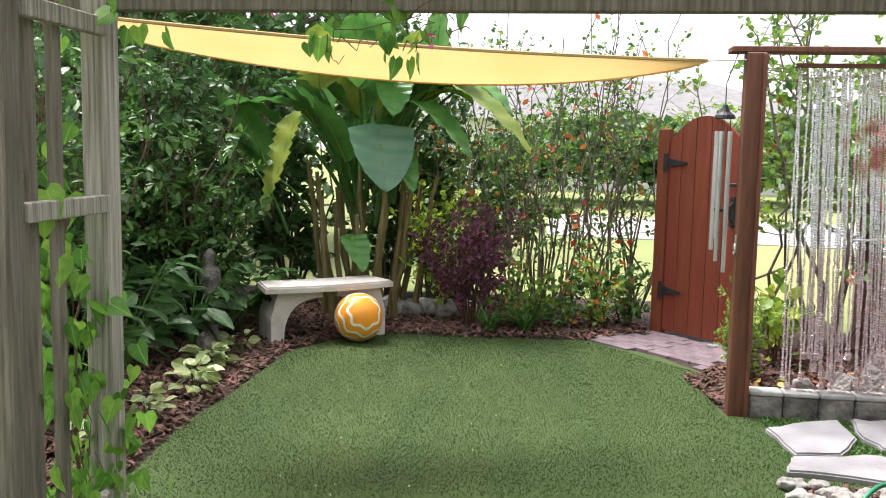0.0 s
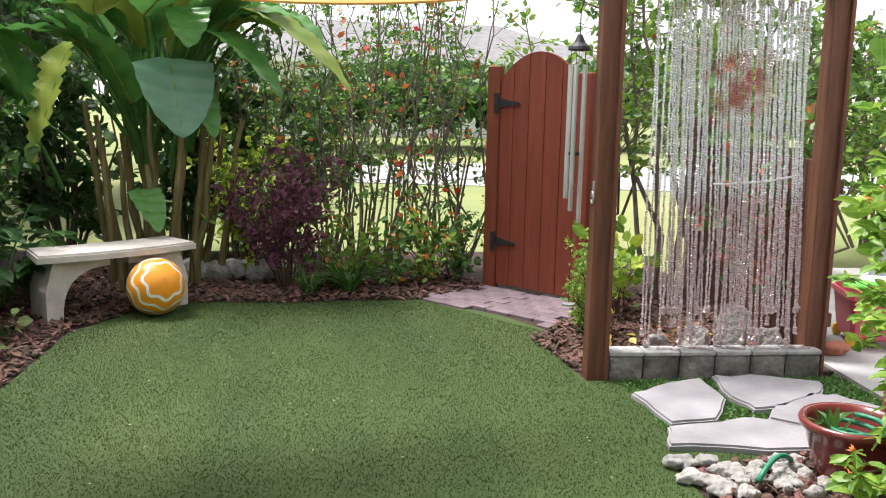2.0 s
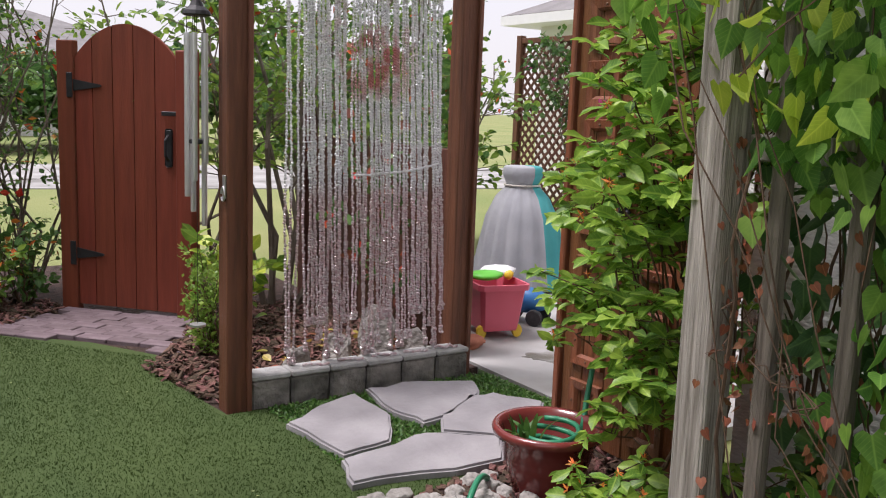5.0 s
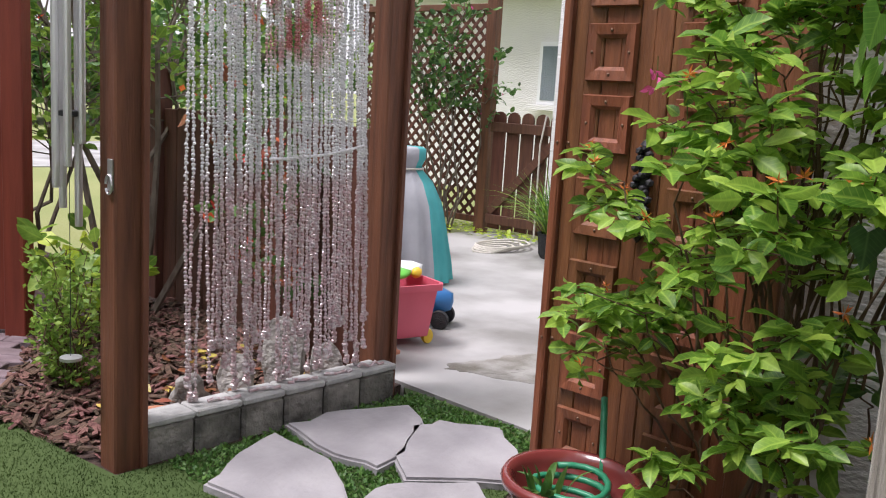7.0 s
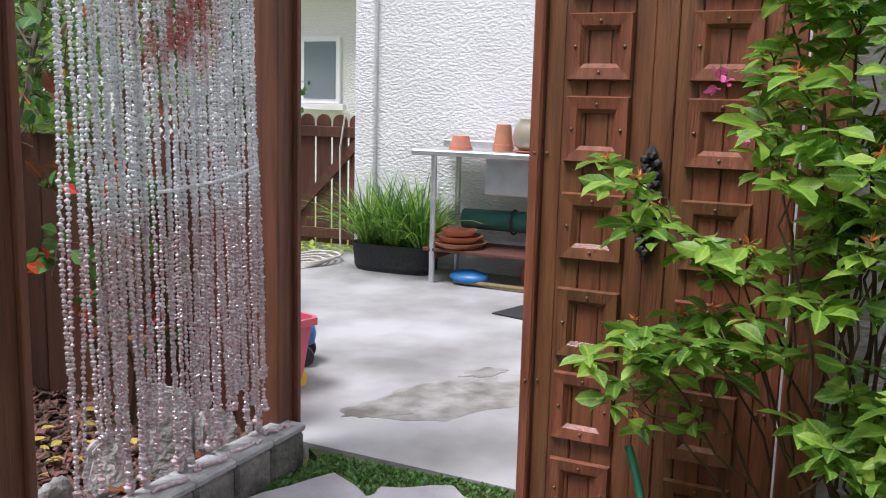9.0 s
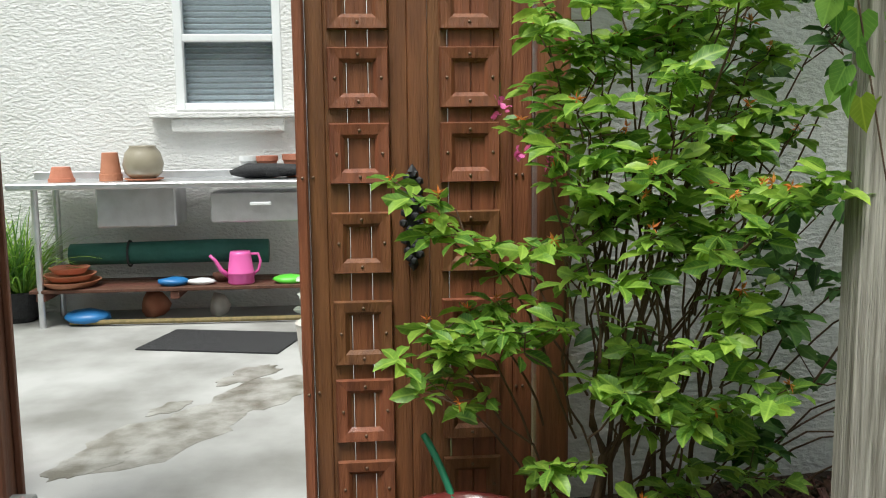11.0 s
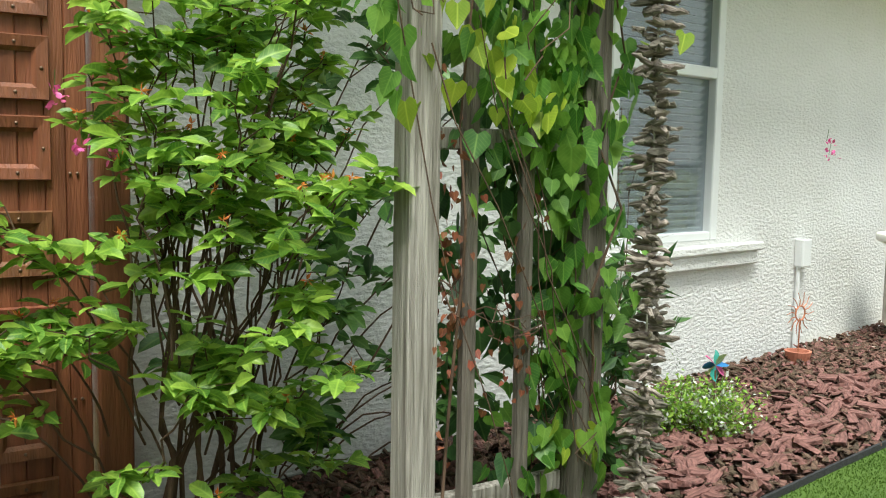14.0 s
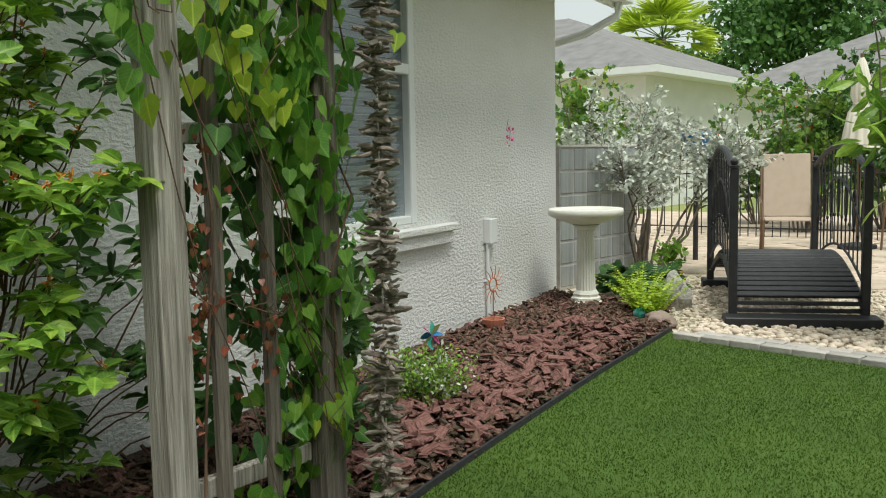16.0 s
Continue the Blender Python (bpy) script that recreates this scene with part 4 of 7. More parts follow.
part("end_wall", box(-0.001, 0.22, -5.0, -0.2205, -0.1, 3.0, 0.0), STUCCO, house)
part("end_wall", box(5.85, 6.07, -4.0, -0.2205, -0.1, 3.0, 0.0), STUCCO, house)

# wall and window beyond the patio
pw = thing("patio_wall", "bright white stucco wall with a sash window", "house wall", None, "", "structure")
for a, b, c, d in ((2.2, 3.69, -0.1, 3.2), (4.44, 6.06, -0.1, 3.2), (3.69, 4.44, -0.1, 1.44), (3.69, 4.44, 2.5, 3.2)):
    part("stucco", box(8.2, 8.42, a, b, c, d, 0.0), STUCCO, pw)
part("pilaster", box(8.15, 8.46, 6.062, 6.24, -0.1, 3.2, 0.01), STUCCO, pw)
wf = part("window_frame", box(8.19, 8.30, 3.69, 3.75, 1.44, 2.5, 0.005), WHITE, pw)
part("stile", box(8.19, 8.30, 4.38, 4.44, 1.44, 2.5, 0.005), WHITE, wf)
part("meeting_rail", box(8.188, 8.28, 3.751, 4.379, 1.92, 1.97, 0.005), WHITE, wf)
part("bottom_rail", box(8.188, 8.30, 3.751, 4.379, 1.44, 1.49, 0.005), WHITE, wf)
p2 = part("pane", box(8.25, 8.254, 3.751, 4.379, 1.491, 2.5, 0.0), glass, wf)
p2.visible_shadow = False
blind2 = mesh_of("blind_slat", box(-0.02, 0.02, 3.755, 4.375, -0.0015, 0.0015, 0.0), BLIND)
for k in range(24):
    part("blind_slat", blind2, BLIND, wf, at=pose(8.29, 0, 1.49 + k * 0.042, 0, 35))
# another black sheet in place of an unlit interior
part("dark_room_sheet", box(8.40, 8.41, 3.6, 4.5, 1.4, 2.55, 0.0), BLACK, wf)
part("sill", box(8.10, 8.199, 3.55, 4.62, 1.385, 1.425, 0.006), STUCCO, pw)
part("sill_moulding", box(8.13, 8.199, 3.68, 4.47, 1.285, 1.384, 0.008), STUCCO, pw)


# ---- shade sail ----
sail = thing("shade_sail", "yellow triangular fabric shade sail with curved edge", "shade sail")
bm = bmesh.new()
grid = []
for i in range(33):
    q = i / 32
    T = Vector((2.88 + (0.15 - 2.88) * q, 3.90 + (2.72 - 3.90) * q, 1.965 + 0.045 * q - 0.03 * math.sin(math.pi * q)))
    B = Vector((2.88 + (-0.03 - 2.88) * q, 3.90 - 0.40 * q ** 0.6, 1.96 + 0.035 * q - 0.165 * math.sin(math.pi * q ** 0.85) ** 0.85))
    grid.append([bm.verts.new(T.lerp(B, j / 8) + Vector((0, 0, -0.02 * math.sin(math.pi * j / 8) * math.sin(math.pi * q)))) for j in range(9)])
for a, b in zip(grid, grid[1:]):
    for j in range(8):
        bm.faces.new((a[j], a[j + 1], b[j + 1], b[j]))
top_edge = [tuple(r[0].co) for r in grid]
low_edge = [tuple(r[8].co) for r in grid]
part("cloth", bm, SAIL, sail, "", True)
part("seam", tube(top_edge, 0.009, None, 5), SEAM, sail)
part("seam", tube(low_edge, 0.006, None, 5), SAIL, sail)
part("rope", tube([(2.88, 3.90, 1.962), (3.14, 4.2, 2.0)], 0.004), ROPE, sail)
part("rope", tube([(-0.03, 3.5, 1.995), (-1.4, 3.9, 2.25)], 0.004), ROPE, sail)
part("rope", tube([(0.15, 2.72, 2.01), (0.50, 1.97, 2.05)], 0.004), ROPE, sail)

# ---- bench and ball ----
bx, by = Vector((0.86, 0.43, 0)).normalized(), Vector((-0.43, 0.86, 0)).normalized()
bench = thing("concrete_bench", "curved pale concrete garden bench on two arched legs", "bench", pose(0.35, 5.80, 0, rz=36) @ Matrix.Diagonal((1.02, 1.05, 1.0, 1)))
def bench_top():
    bm = bmesh.new()
    ring = []
    for k in range(13):
        q = k / 12 - 0.5
        ring.append((q * 1.02, -0.17 + 0.10 * (1 - 4 * q * q) * -0.5))
    for k in range(13):
        q = 0.5 - k / 12
        ring.append((q * 0.92, 0.17 + 0.10 * (1 - 4 * q * q) * -0.4))
    return slab(ring, 0.385, 0.435, bm, 0.012)
part("seat", bench_top(), STONE, bench)
def arch_leg(s):
    bm = bmesh.new()
    outer, inner = [], []
    for k in range(11):
        q = k / 10
        inner.append((s * (0.06 + 0.30 * math.sin(q * math.pi / 2) ** 0.8), 0.33 * math.cos(q * math.pi / 2) ** 0.75 if q < 1 else 0.0))
        outer.append((s * (0.06 + 0.40 * min(1, q * 1.25) ** 0.5) if q < 0.8 else s * (0.46 - 0.02 * (q - 0.8)), 0.384 if q < 0.6 else 0.384 * (1 - (q - 0.6) / 0.4)))
    front = [bm.verts.new((x, -0.14, z)) for x, z in inner + outer[::-1]]
    f = bm.faces.new(front)
    r = bmesh.ops.extrude_face_region(bm, geom=[f])
    for v in r["geom"]:
        if isinstance(v, bmesh.types.BMVert):
            v.co.y = 0.14
    bmesh.ops.recalc_face_normals(bm, faces=bm.faces)
    return bm
for s in (-1, 1):
    part("leg", arch_leg(s), STONE, bench)

ball = thing("beach_ball", "orange ball with wavy white and yellow bands", "ball", pose(0.665, 5.66, 0.186, 62, 22, 20))
def ball_band(material, lo, hi, name):
    bm = bmesh.new()
    n = 60
    R = 0.186
    rows = []
    for j in range(5):
        row = []
        for k in range(n):
            a = k * math.tau / n
            wave = 0.10 * math.sin(a * 7)
            t = lo + (hi - lo) * j / 4 + wave * math.cos(min(1.3, abs(lo + (hi - lo) * j / 4)))
            t = max(-1.56, min(1.56, t))
            row.append(bm.verts.new((R * math.cos(t) * math.cos(a), R * math.cos(t) * math.sin(a), R * math.sin(t))))
        rows.append(row)
    for a, b in zip(rows, rows[1:]):
        for k in range(n):
            bm.faces.new((a[k], a[(k + 1) % n], b[(k + 1) % n], b[k]))
    return part(name, bm, material, ball, "", True)
ball_band(ORANGE, -1.57, -0.30, "lower_cap")
for lo, hi, m in ((-0.30, -0.20, WHITE), (-0.20, 0.02, BALLYEL), (0.02, 0.14, WHITE), (0.14, 0.40, BALLYEL), (0.40, 0.52, WHITE), (0.52, 0.80, BALLYEL), (0.80, 0.92, WHITE)):
    ball_band(m, lo, hi, "band")
ball_band(BALLYEL, 0.92, 1.57, "upper_cap")


# ---- planting: back bed ----
def paddle(base, tip, width, droop, material, parent, rng, name="leaf", fold=0.25, torn=0.0, twist=0.0, petiole=None):
    """A large paddle leaf from base to tip with a raised midrib; torn: notches along the margin."""
    base, tip = Vector(base), Vector(tip)
    axis = tip - base
    side = axis.cross(Vector((0, 0, 1)))
    side = side.normalized() if side.length > 1e-4 else Vector((1, 0, 0))
    side = Matrix.Rotation(twist, 3, axis.normalized()) @ side
    nrm = side.cross(axis).normalized()
    bm = bmesh.new()
    rows = []
    n = 26
    for k in range(n + 1):
        q = k / n
        c = base + axis * q + Vector((0, 0, droop * 4 * q * (1 - q)))
        w = width * min(1.0, 0.25 + q / 0.14) * (max(0.0, 1 - q ** 2.6) ** 0.7)
        row = []
        for j in (-1, -0.55, 0, 0.55, 1):
            cut = 1 - (torn * rng.random() if abs(j) == 1 and k % 2 else 0)
            row.append(bm.verts.new(c + side * (w * j * cut) + nrm * (fold * w * abs(j) + 0.01 * math.sin(k * 1.1 + j * 2))))
        rows.append(row)
    for a, b in zip(rows, rows[1:]):
        for j in range(4):
            bm.faces.new((a[j], a[j + 1], b[j + 1], b[j]))
    leaf = part(name, bm, material, parent, "", True)
    part("midrib", tube([base + axis * q + Vector((0, 0, droop * 4 * q * (1 - q))) - nrm * 0.004 for q in (0, 0.25, 0.5, 0.75, 0.97)], 0.010, 0.002, 5), L_YELLOW, leaf)
    if petiole is not None:
        part("petiole", tube(bent(petiole, base, 0.10, 0.0, 6), 0.020, 0.011, 6), L_MID, leaf)
    return leaf


rb = np.random.default_rng(21)
banana = thing("giant_bird_of_paradise", "tall clump of banana-like paddle leaves on brown canes", "plant")
for k in range(22):
    a = rb.uniform(0, math.tau)
    r = 0.30 * math.sqrt(rb.uniform(0, 1))
    x, y = 0.55 + r * math.cos(a) * 1.4, 6.62 + r * math.sin(a)
    h = rb.uniform(0.9, 1.7)
    part("cane", tube(bent((x, y, -0.02), (x + (x - 0.55) * 0.55 + rb.normal(0, 0.05), y + rb.normal(0, 0.07), h), 0.0, 0.012, 6, rb), 0.032, 0.018, 7), CANE, banana)
P = lambda *p: p
for base, tip, w, droop, m, torn, tw, root in (
        (P(0.66, 6.35, 1.66), P(0.78, 6.15, 1.12), 0.235, 0.02, L_BLUEGREEN, 0.0, 0.1, P(0.5, 6.6, 1.0)),
        (P(0.02, 6.25, 1.75), P(-0.18, 5.95, 0.88), 0.17, 0.05, L_YELLOW, 0.6, 0.5, P(0.4, 6.6, 1.0)),
        (P(1.15, 6.40, 2.02), P(1.92, 6.10, 1.45), 0.16, 0.10, L_YELLOW, 0.25, 0.3, P(0.6, 6.6, 1.2)),
        (P(0.95, 6.35, 1.85), P(1.45, 6.15, 1.40), 0.16, 0.06, L_BANANA, 0.1, 0.2, P(0.6, 6.6, 1.1)),
        (P(0.15, 6.45, 1.95), P(0.18, 6.2, 2.45), 0.16, 0.0, L_YELLOW, 0.4, 0.8, P(0.4, 6.6, 1.2)),
        (P(0.85, 6.55, 1.9), P(1.25, 6.35, 2.25), 0.20, 0.05, L_BANANA, 0.0, 0.3, P(0.6, 6.6, 1.2)),
        (P(0.55, 6.7, 1.9), P(0.50, 6.5, 2.6), 0.22, 0.0, L_BANANA, 0.0, 0.0, P(0.5, 6.6, 1.2)),
        (P(0.30, 6.75, 1.8), P(-0.35, 6.6, 2.4), 0.20, 0.05, L_BANANA, 0.2, 0.4, P(0.4, 6.6, 1.2)),
        (P(-0.2, 6.55, 1.6), P(-0.75, 6.35, 1.75), 0.16, 0.12, L_BANANA, 0.1, 0.3, P(0.3, 6.6, 1.1)),
        (P(0.95, 6.8, 1.8), P(1.55, 6.9, 1.95), 0.20, 0.15, L_BANANA, 0.1, -0.3, P(0.6, 6.6, 1.1)),
        (P(0.75, 6.5, 1.55), P(0.98, 6.25, 1.12), 0.12, 0.03, L_BANANA, 0.0, 0.2, P(0.6, 6.6, 0.8)),
        (P(0.45, 6.3, 0.75), P(0.62, 6.05, 0.48), 0.10, 0.03, L_BANANA, 0.0, 0.2, P(0.5, 6.5, 0.4)),
        (P(0.0, 6.9, 1.7), P(0.1, 6.8, 2.5), 0.2, 0.0, L_BANANA, 0.0, 0.5, P(0.4, 6.7, 1.2)),
        (P(1.0, 7.0, 1.9), P(1.1, 6.9, 2.7), 0.2, 0.0, L_BANANA, 0.0, 0.5, P(0.6, 6.7, 1.2)),
        (P(0.5, 6.35, 1.95), P(0.95, 5.95, 2.02), 0.15, 0.10, L_BANANA, 0.1, -0.2, P(0.5, 6.6, 1.2)),
        (P(-0.35, 6.7, 1.2), P(-0.55, 6.4, 1.9), 0.14, 0.0, L_BANANA, 0.0, 0.6, P(0.1, 6.7, 0.7)),
        (P(0.35, 6.55, 1.35), P(0.15, 6.25, 1.85), 0.15, 0.03, L_BANANA, 0.1, 0.2, P(0.45, 6.6, 0.9)),
        (P(0.70, 6.75, 1.45), P(0.95, 6.55, 1.95), 0.17, 0.03, L_BANANA, 0.0, 0.2, P(0.6, 6.6, 0.9)),
        (P(0.10, 6.8, 1.5), P(-0.25, 6.65, 1.95), 0.18, 0.05, L_BANANA, 0.1, 0.3, P(0.35, 6.7, 0.9)),
        (P(1.25, 6.7, 1.95), P(1.75, 6.55, 1.75), 0.17, 0.12, L_BANANA, 0.15, 0.2, P(0.7, 6.6, 1.2)),
        (P(0.80, 6.3, 2.0), P(0.85, 6.05, 1.72), 0.13, 0.03, L_BANANA, 0.1, 0.1, P(0.6, 6.5, 1.4)),
        (P(0.35, 6.9, 1.2), P(0.45, 6.75, 1.9), 0.17, 0.0, L_BANANA, 0.0, 0.2, P(0.4, 6.7, 0.8)),
        (P(-0.6, 6.8, 1.3), P(-0.95, 6.6, 2.2), 0.16, 0.0, L_BANANA, 0.1, 0.5, P(-0.2, 6.7, 0.7))):
    paddle(base, tip, w * 1.2, droop, m, banana, rb, "leaf", 0.22, torn, tw * 0.35, root)

for k in range(12):
    a = math.pi * (k + 0.5) / 12
    r0, r1 = rb.uniform(0.25, 0.5), rb.uniform(0.75, 1.15)
    base = (0.55 + r0 * math.cos(a), 6.75 - 0.2 * rb.random(), 1.55 + 0.35 * rb.random())
    tip = (0.55 + r1 * math.cos(a) * 1.05, 6.5 - 0.25 * rb.random(), 1.75 + 0.75 * math.sin(a) * rb.uniform(0.5, 1.1))
    paddle(base, tip, rb.uniform(0.16, 0.22), 0.10, L_BANANA if k % 4 else L_YELLOW, banana, rb, "leaf", 0.2, 0.15, rb.uniform(-0.3, 0.3), (0.55 + 0.2 * math.cos(a), 6.62, 1.0))
bush("purple_shrub", "loose purple-leaved shrub beside pale stones", (1.45, 6.50, 0), 1.12, 0.42, 22, [("small", 0.055, 2600, L_PURPLE, 0.4)], 31, twig_len=0.20, bare=0.25, stem_r=0.007)
bush("yellow_green_shrub", "thin yellow-green shrub behind the purple one", (1.05, 6.95, 0), 1.45, 0.45, 14, [("oval", 0.07, 700, L_LIME, 0.5), ("oval", 0.06, 500, L_MID, 0.5)], 32, twig_len=0.22)
for k, (x, y, h) in enumerate(((1.75, 7.15, 2.9), (2.15, 6.95, 3.1), (2.55, 7.05, 3.2), (2.85, 7.25, 3.1), (2.0, 7.6, 3.4), (1.3, 7.5, 3.0))):
    bush("hedge_shrub", "open leggy green shrub with orange-red new leaves", (x, y, 0), h, 0.55, 10,
         [("oval", 0.046, 560, L_MID, 0.5), ("oval", 0.045, 280, L_FIRE, 0.5), ("small", 0.08, 20, L_RED, 0.3), ("small", 0.08, 14, L_ORANGE, 0.3)], 40 + k, twigs=12, twig_len=0.32, bare=0.22, stem_r=0.011, stem_mat=BARK, group="hedge along the back bed")
for k, (x, y) in enumerate(((2.2, 6.5), (2.55, 6.6), (2.75, 6.75), (1.95, 6.55))):
    bush("low_shrub", "low yellow-green shrub with red leaves", (x, y, 0), 0.62, 0.28, 9, [("oval", 0.06, 330, L_BRIGHT if k % 2 else L_MID, 0.5), ("oval", 0.055, 40, L_ORANGE, 0.4)], 60 + k, twigs=7, twig_len=0.16, stem_r=0.006, group="low shrubs by the gate")


def strappy(name, label, base, count, length, width, material, seed, spread=1.0, category="plant", group=""):
    """A tuft of arching strap leaves, each a folded ribbon."""
    rng = np.random.default_rng(seed)
    t = thing(name, label, category, pose(*base), group)
    V, F = [], []
    for k in range(count):
        a = rng.uniform(0, math.tau)
        L = length * rng.uniform(0.6, 1.1)
        out = rng.uniform(0.25, 1.0) * spread
        d = np.array([math.cos(a), math.sin(a), 0])
        s = np.array([-d[1], d[0], 0])
        o = d * rng.uniform(0, 0.05)
        n = 6
        b = len(V)
        for i in range(n + 1):
            q = i / n
            c = o + d * (out * L * q * (0.6 + 0.4 * q)) + np.array([0, 0, L * (q * 0.95 - out * 0.75 * q * q)])
            w = width * (0.5 + 0.5 * min(1, q * 4)) * (1 - q ** 3) + 0.0008
            V += [c - s * w, c - np.array([0, 0, w * 0.4]), c + s * w]
        for i in range(n):
            j = b + 3 * i
            F += [(j, j + 1, j + 4, j + 3), (j + 1, j + 2, j + 5, j + 4)]
    me = bpy.data.meshes.new(name)
    me.from_pydata([tuple(v) for v in V], [], F)
    me.materials.append(material)
    c = part("foliage", me, material, t)
    c["kind"] = "stuff"
    return t


strappy("lily_clump", "arching dark green strap-leaved clump in bark", (1.90, 6.32, 0), 60, 0.50, 0.011, L_MID, 71)
strappy("lily_clump", "arching dark green strap-leaved clump in bark", (1.62, 6.25, 0), 30, 0.36, 0.010, L_MID, 72)

# left bank: dense dark growth
for k, (x, y, h, sp, m1, m2) in enumerate(((-0.95, 4.6, 2.3, 0.75, L_MID, L_DARK), (-0.75, 5.5, 2.1, 0.6, L_MID, L_DARK), (-1.1, 3.6, 2.5, 0.8, L_MID, L_DARK), (-1.6, 5.6, 3.0, 0.9, L_DARK, L_DARK),
                                           (-1.3, 2.7, 2.4, 0.8, L_MID, L_DARK), (-2.0, 4.2, 3.2, 1.0, L_DARK, L_DARK), (-0.9, 6.6, 2.8, 0.8, L_DARK, L_DARK), (-2.0, 7.0, 3.6, 1.2, L_DARK, L_DARK), (-0.6, 2.1, 2.2, 0.6, L_MID, L_DARK))):
    bush("leafy_shrub", "dense mid-green broadleaf shrub filling the garden side", (x, y, 0), h, sp, 16, [("lance", 0.10, 2300, m1, 0.6), ("oval", 0.075, 1900, m2, 0.5)], 80 + k, twigs=15, twig_len=0.36, bare=0.05, stem_r=0.014, group="shrubs along the garden side")


def ginger(base, seed, length=0.8, n=12):
    rng = np.random.default_rng(seed)
    t = thing("ginger_plant", "shell ginger with long drooping blade leaves", "plant", pose(*base), "ginger plants by the statue")
    for k in range(n):
        a = rng.uniform(0, math.tau)
        h = rng.uniform(0.25, 0.75)
        tip = (math.cos(a) * 0.35, math.sin(a) * 0.35, h)
        part("stalk", tube(bent((0, 0, 0), tip, 0.1, 0.01, 5, rng), 0.008, 0.004, 5), L_MID, t)
        P0, D0, S0 = [], [], []
        for j in range(11):
            q = 0.3 + 0.7 * j / 10
            P0.append((tip[0] * q, tip[1] * q, tip[2] * q + 0.1 * 4 * q * (1 - q)))
            b = a + (0.9 if j % 2 else -0.9) * rng.uniform(0.4, 1)
            D0.append((math.cos(b), math.sin(b), rng.uniform(-0.45, 0.25)))
            S0.append(rng.uniform(0.14, 0.28))
        part("blade", leaves("blade", "lance", P0, D0, S0, L_DARK if k % 3 else L_MID, rng, 0.9), L_MID, t)
    return t


ginger((-0.45, 5.15, 0), 91)
ginger((-0.62, 4.45, 0), 92)
ginger((-0.35, 5.85, 0), 93, n=9)
ginger((-0.55, 3.6, 0), 94, n=9)


def hosta(base, seed, n=26, size=0.13, m=L_CREAM):
    rng = np.random.default_rng(seed)
    t = thing("hosta", "variegated cream and green hosta in bark mulch", "plant", pose(*base), "hostas along the lawn edge")
    a = rng.uniform(0, math.tau, n)
    r = rng.uniform(0.01, 0.10, n)
    at = np.stack([r * np.cos(a), r * np.sin(a), rng.uniform(0.05, 0.16, n)], 1)
    way = np.stack([np.cos(a), np.sin(a), rng.uniform(-0.3, 0.5, n)], 1)
    c = part("foliage", leaves("foliage", "oval", at, way, size * rng.uniform(0.7, 1.2, n), m, rng, 0.9), m, t)
    for k in range(0, n, 3):
        part("stalk", tube([(0, 0, 0), tuple(at[k] * 0.6), tuple(at[k])], 0.003, 0.002, 4), L_MID, t)
    return t


hosta((0.02, 4.05, 0), 101)
hosta((-0.10, 4.55, 0), 102, 30)
hosta((0.0, 3.45, 0), 103, 22, 0.10)
hosta((-0.02, 2.9, 0), 104, 20, 0.09)
hosta((-0.05, 5.05, 0), 105, 16, 0.09)

statue = new("garden_statue", mesh_of("garden_statue", lathe([(0.09, 0), (0.09, 0.05), (0.06, 0.08), (0.075, 0.2), (0.06, 0.33), (0.085, 0.45), (0.08, 0.55), (0.035, 0.58), (0.048, 0.62), (0.042, 0.67), (0.01, 0.70)], 14), BLOCK, True))
statue.location = (-0.42, 5.42, 0)
tagged(statue, "small weathered grey stone garden figure among leaves", "statue")
rock((-0.28, 5.0, 0.06), (0.07, 0.06, 0.10), 71, "mossy grey stone in the bark", ROCK, "")

# bed behind the curtain
rt = np.random.default_rng(111)
def small_tree(name, label, base, height, spread, seed, leafy, stems=5, twigs=26, bare=0.45, r=0.028, twig_len=0.45, lean=(0, 0)):
    return bush(name, label, base, height, spread, stems, leafy, seed, "tree", r, BARK, bare, twigs, twig_len, lean)


small_tree("small_tree", "multi-stemmed small tree with bright green leaves", (4.15, 6.0, 0), 2.9, 0.9, 112, [("oval", 0.075, 800, L_BRIGHT, 0.6), ("oval", 0.065, 300, L_MID, 0.6), ("small", 0.07, 40, L_RED, 0.4)], 6, 22, 0.35, 0.022)
small_tree("small_tree", "slim small tree with light green leaves over the gate", (3.75, 6.55, 0), 2.7, 0.75, 113, [("oval", 0.07, 700, L_BRIGHT, 0.6)], 4, 22, 0.55, 0.016)
small_tree("small_tree", "leafy small tree behind the brown fence", (5.0, 7.2, 0), 3.2, 1.1, 114, [("oval", 0.08, 1500, L_MID, 0.6), ("oval", 0.08, 600, L_BRIGHT, 0.6), ("small", 0.07, 60, L_ORANGE, 0.4)], 6, 26, 0.4, 0.024)
bush("box_shrub", "small upright shrub with bright tiny leaves", (3.40, 5.05, 0), 0.66, 0.19, 14, [("small", 0.036, 1300, L_BRIGHT, 0.5)], 115, twigs=9, twig_len=0.10, bare=0.05, stem_r=0.005)
bush("croton", "yellow and green-leaved croton shrub", (3.72, 5.55, 0), 0.75, 0.25, 8, [("oval", 0.12, 45, L_LIME, 0.4), ("oval", 0.12, 60, L_BRIGHT, 0.4)], 116, twigs=6, twig_len=0.15, stem_r=0.007)
bush("red_leaf_vine", "climbing vine with red and green leaves", (4.38, 5.0, 0), 1.9, 0.32, 7, [("oval", 0.085, 170, L_MID, 0.3), ("oval", 0.085, 60, L_DRY, 0.2), ("small", 0.09, 40, L_RED, 0.1)], 117, "vine", twigs=9, twig_len=0.18, stem_r=0.006)


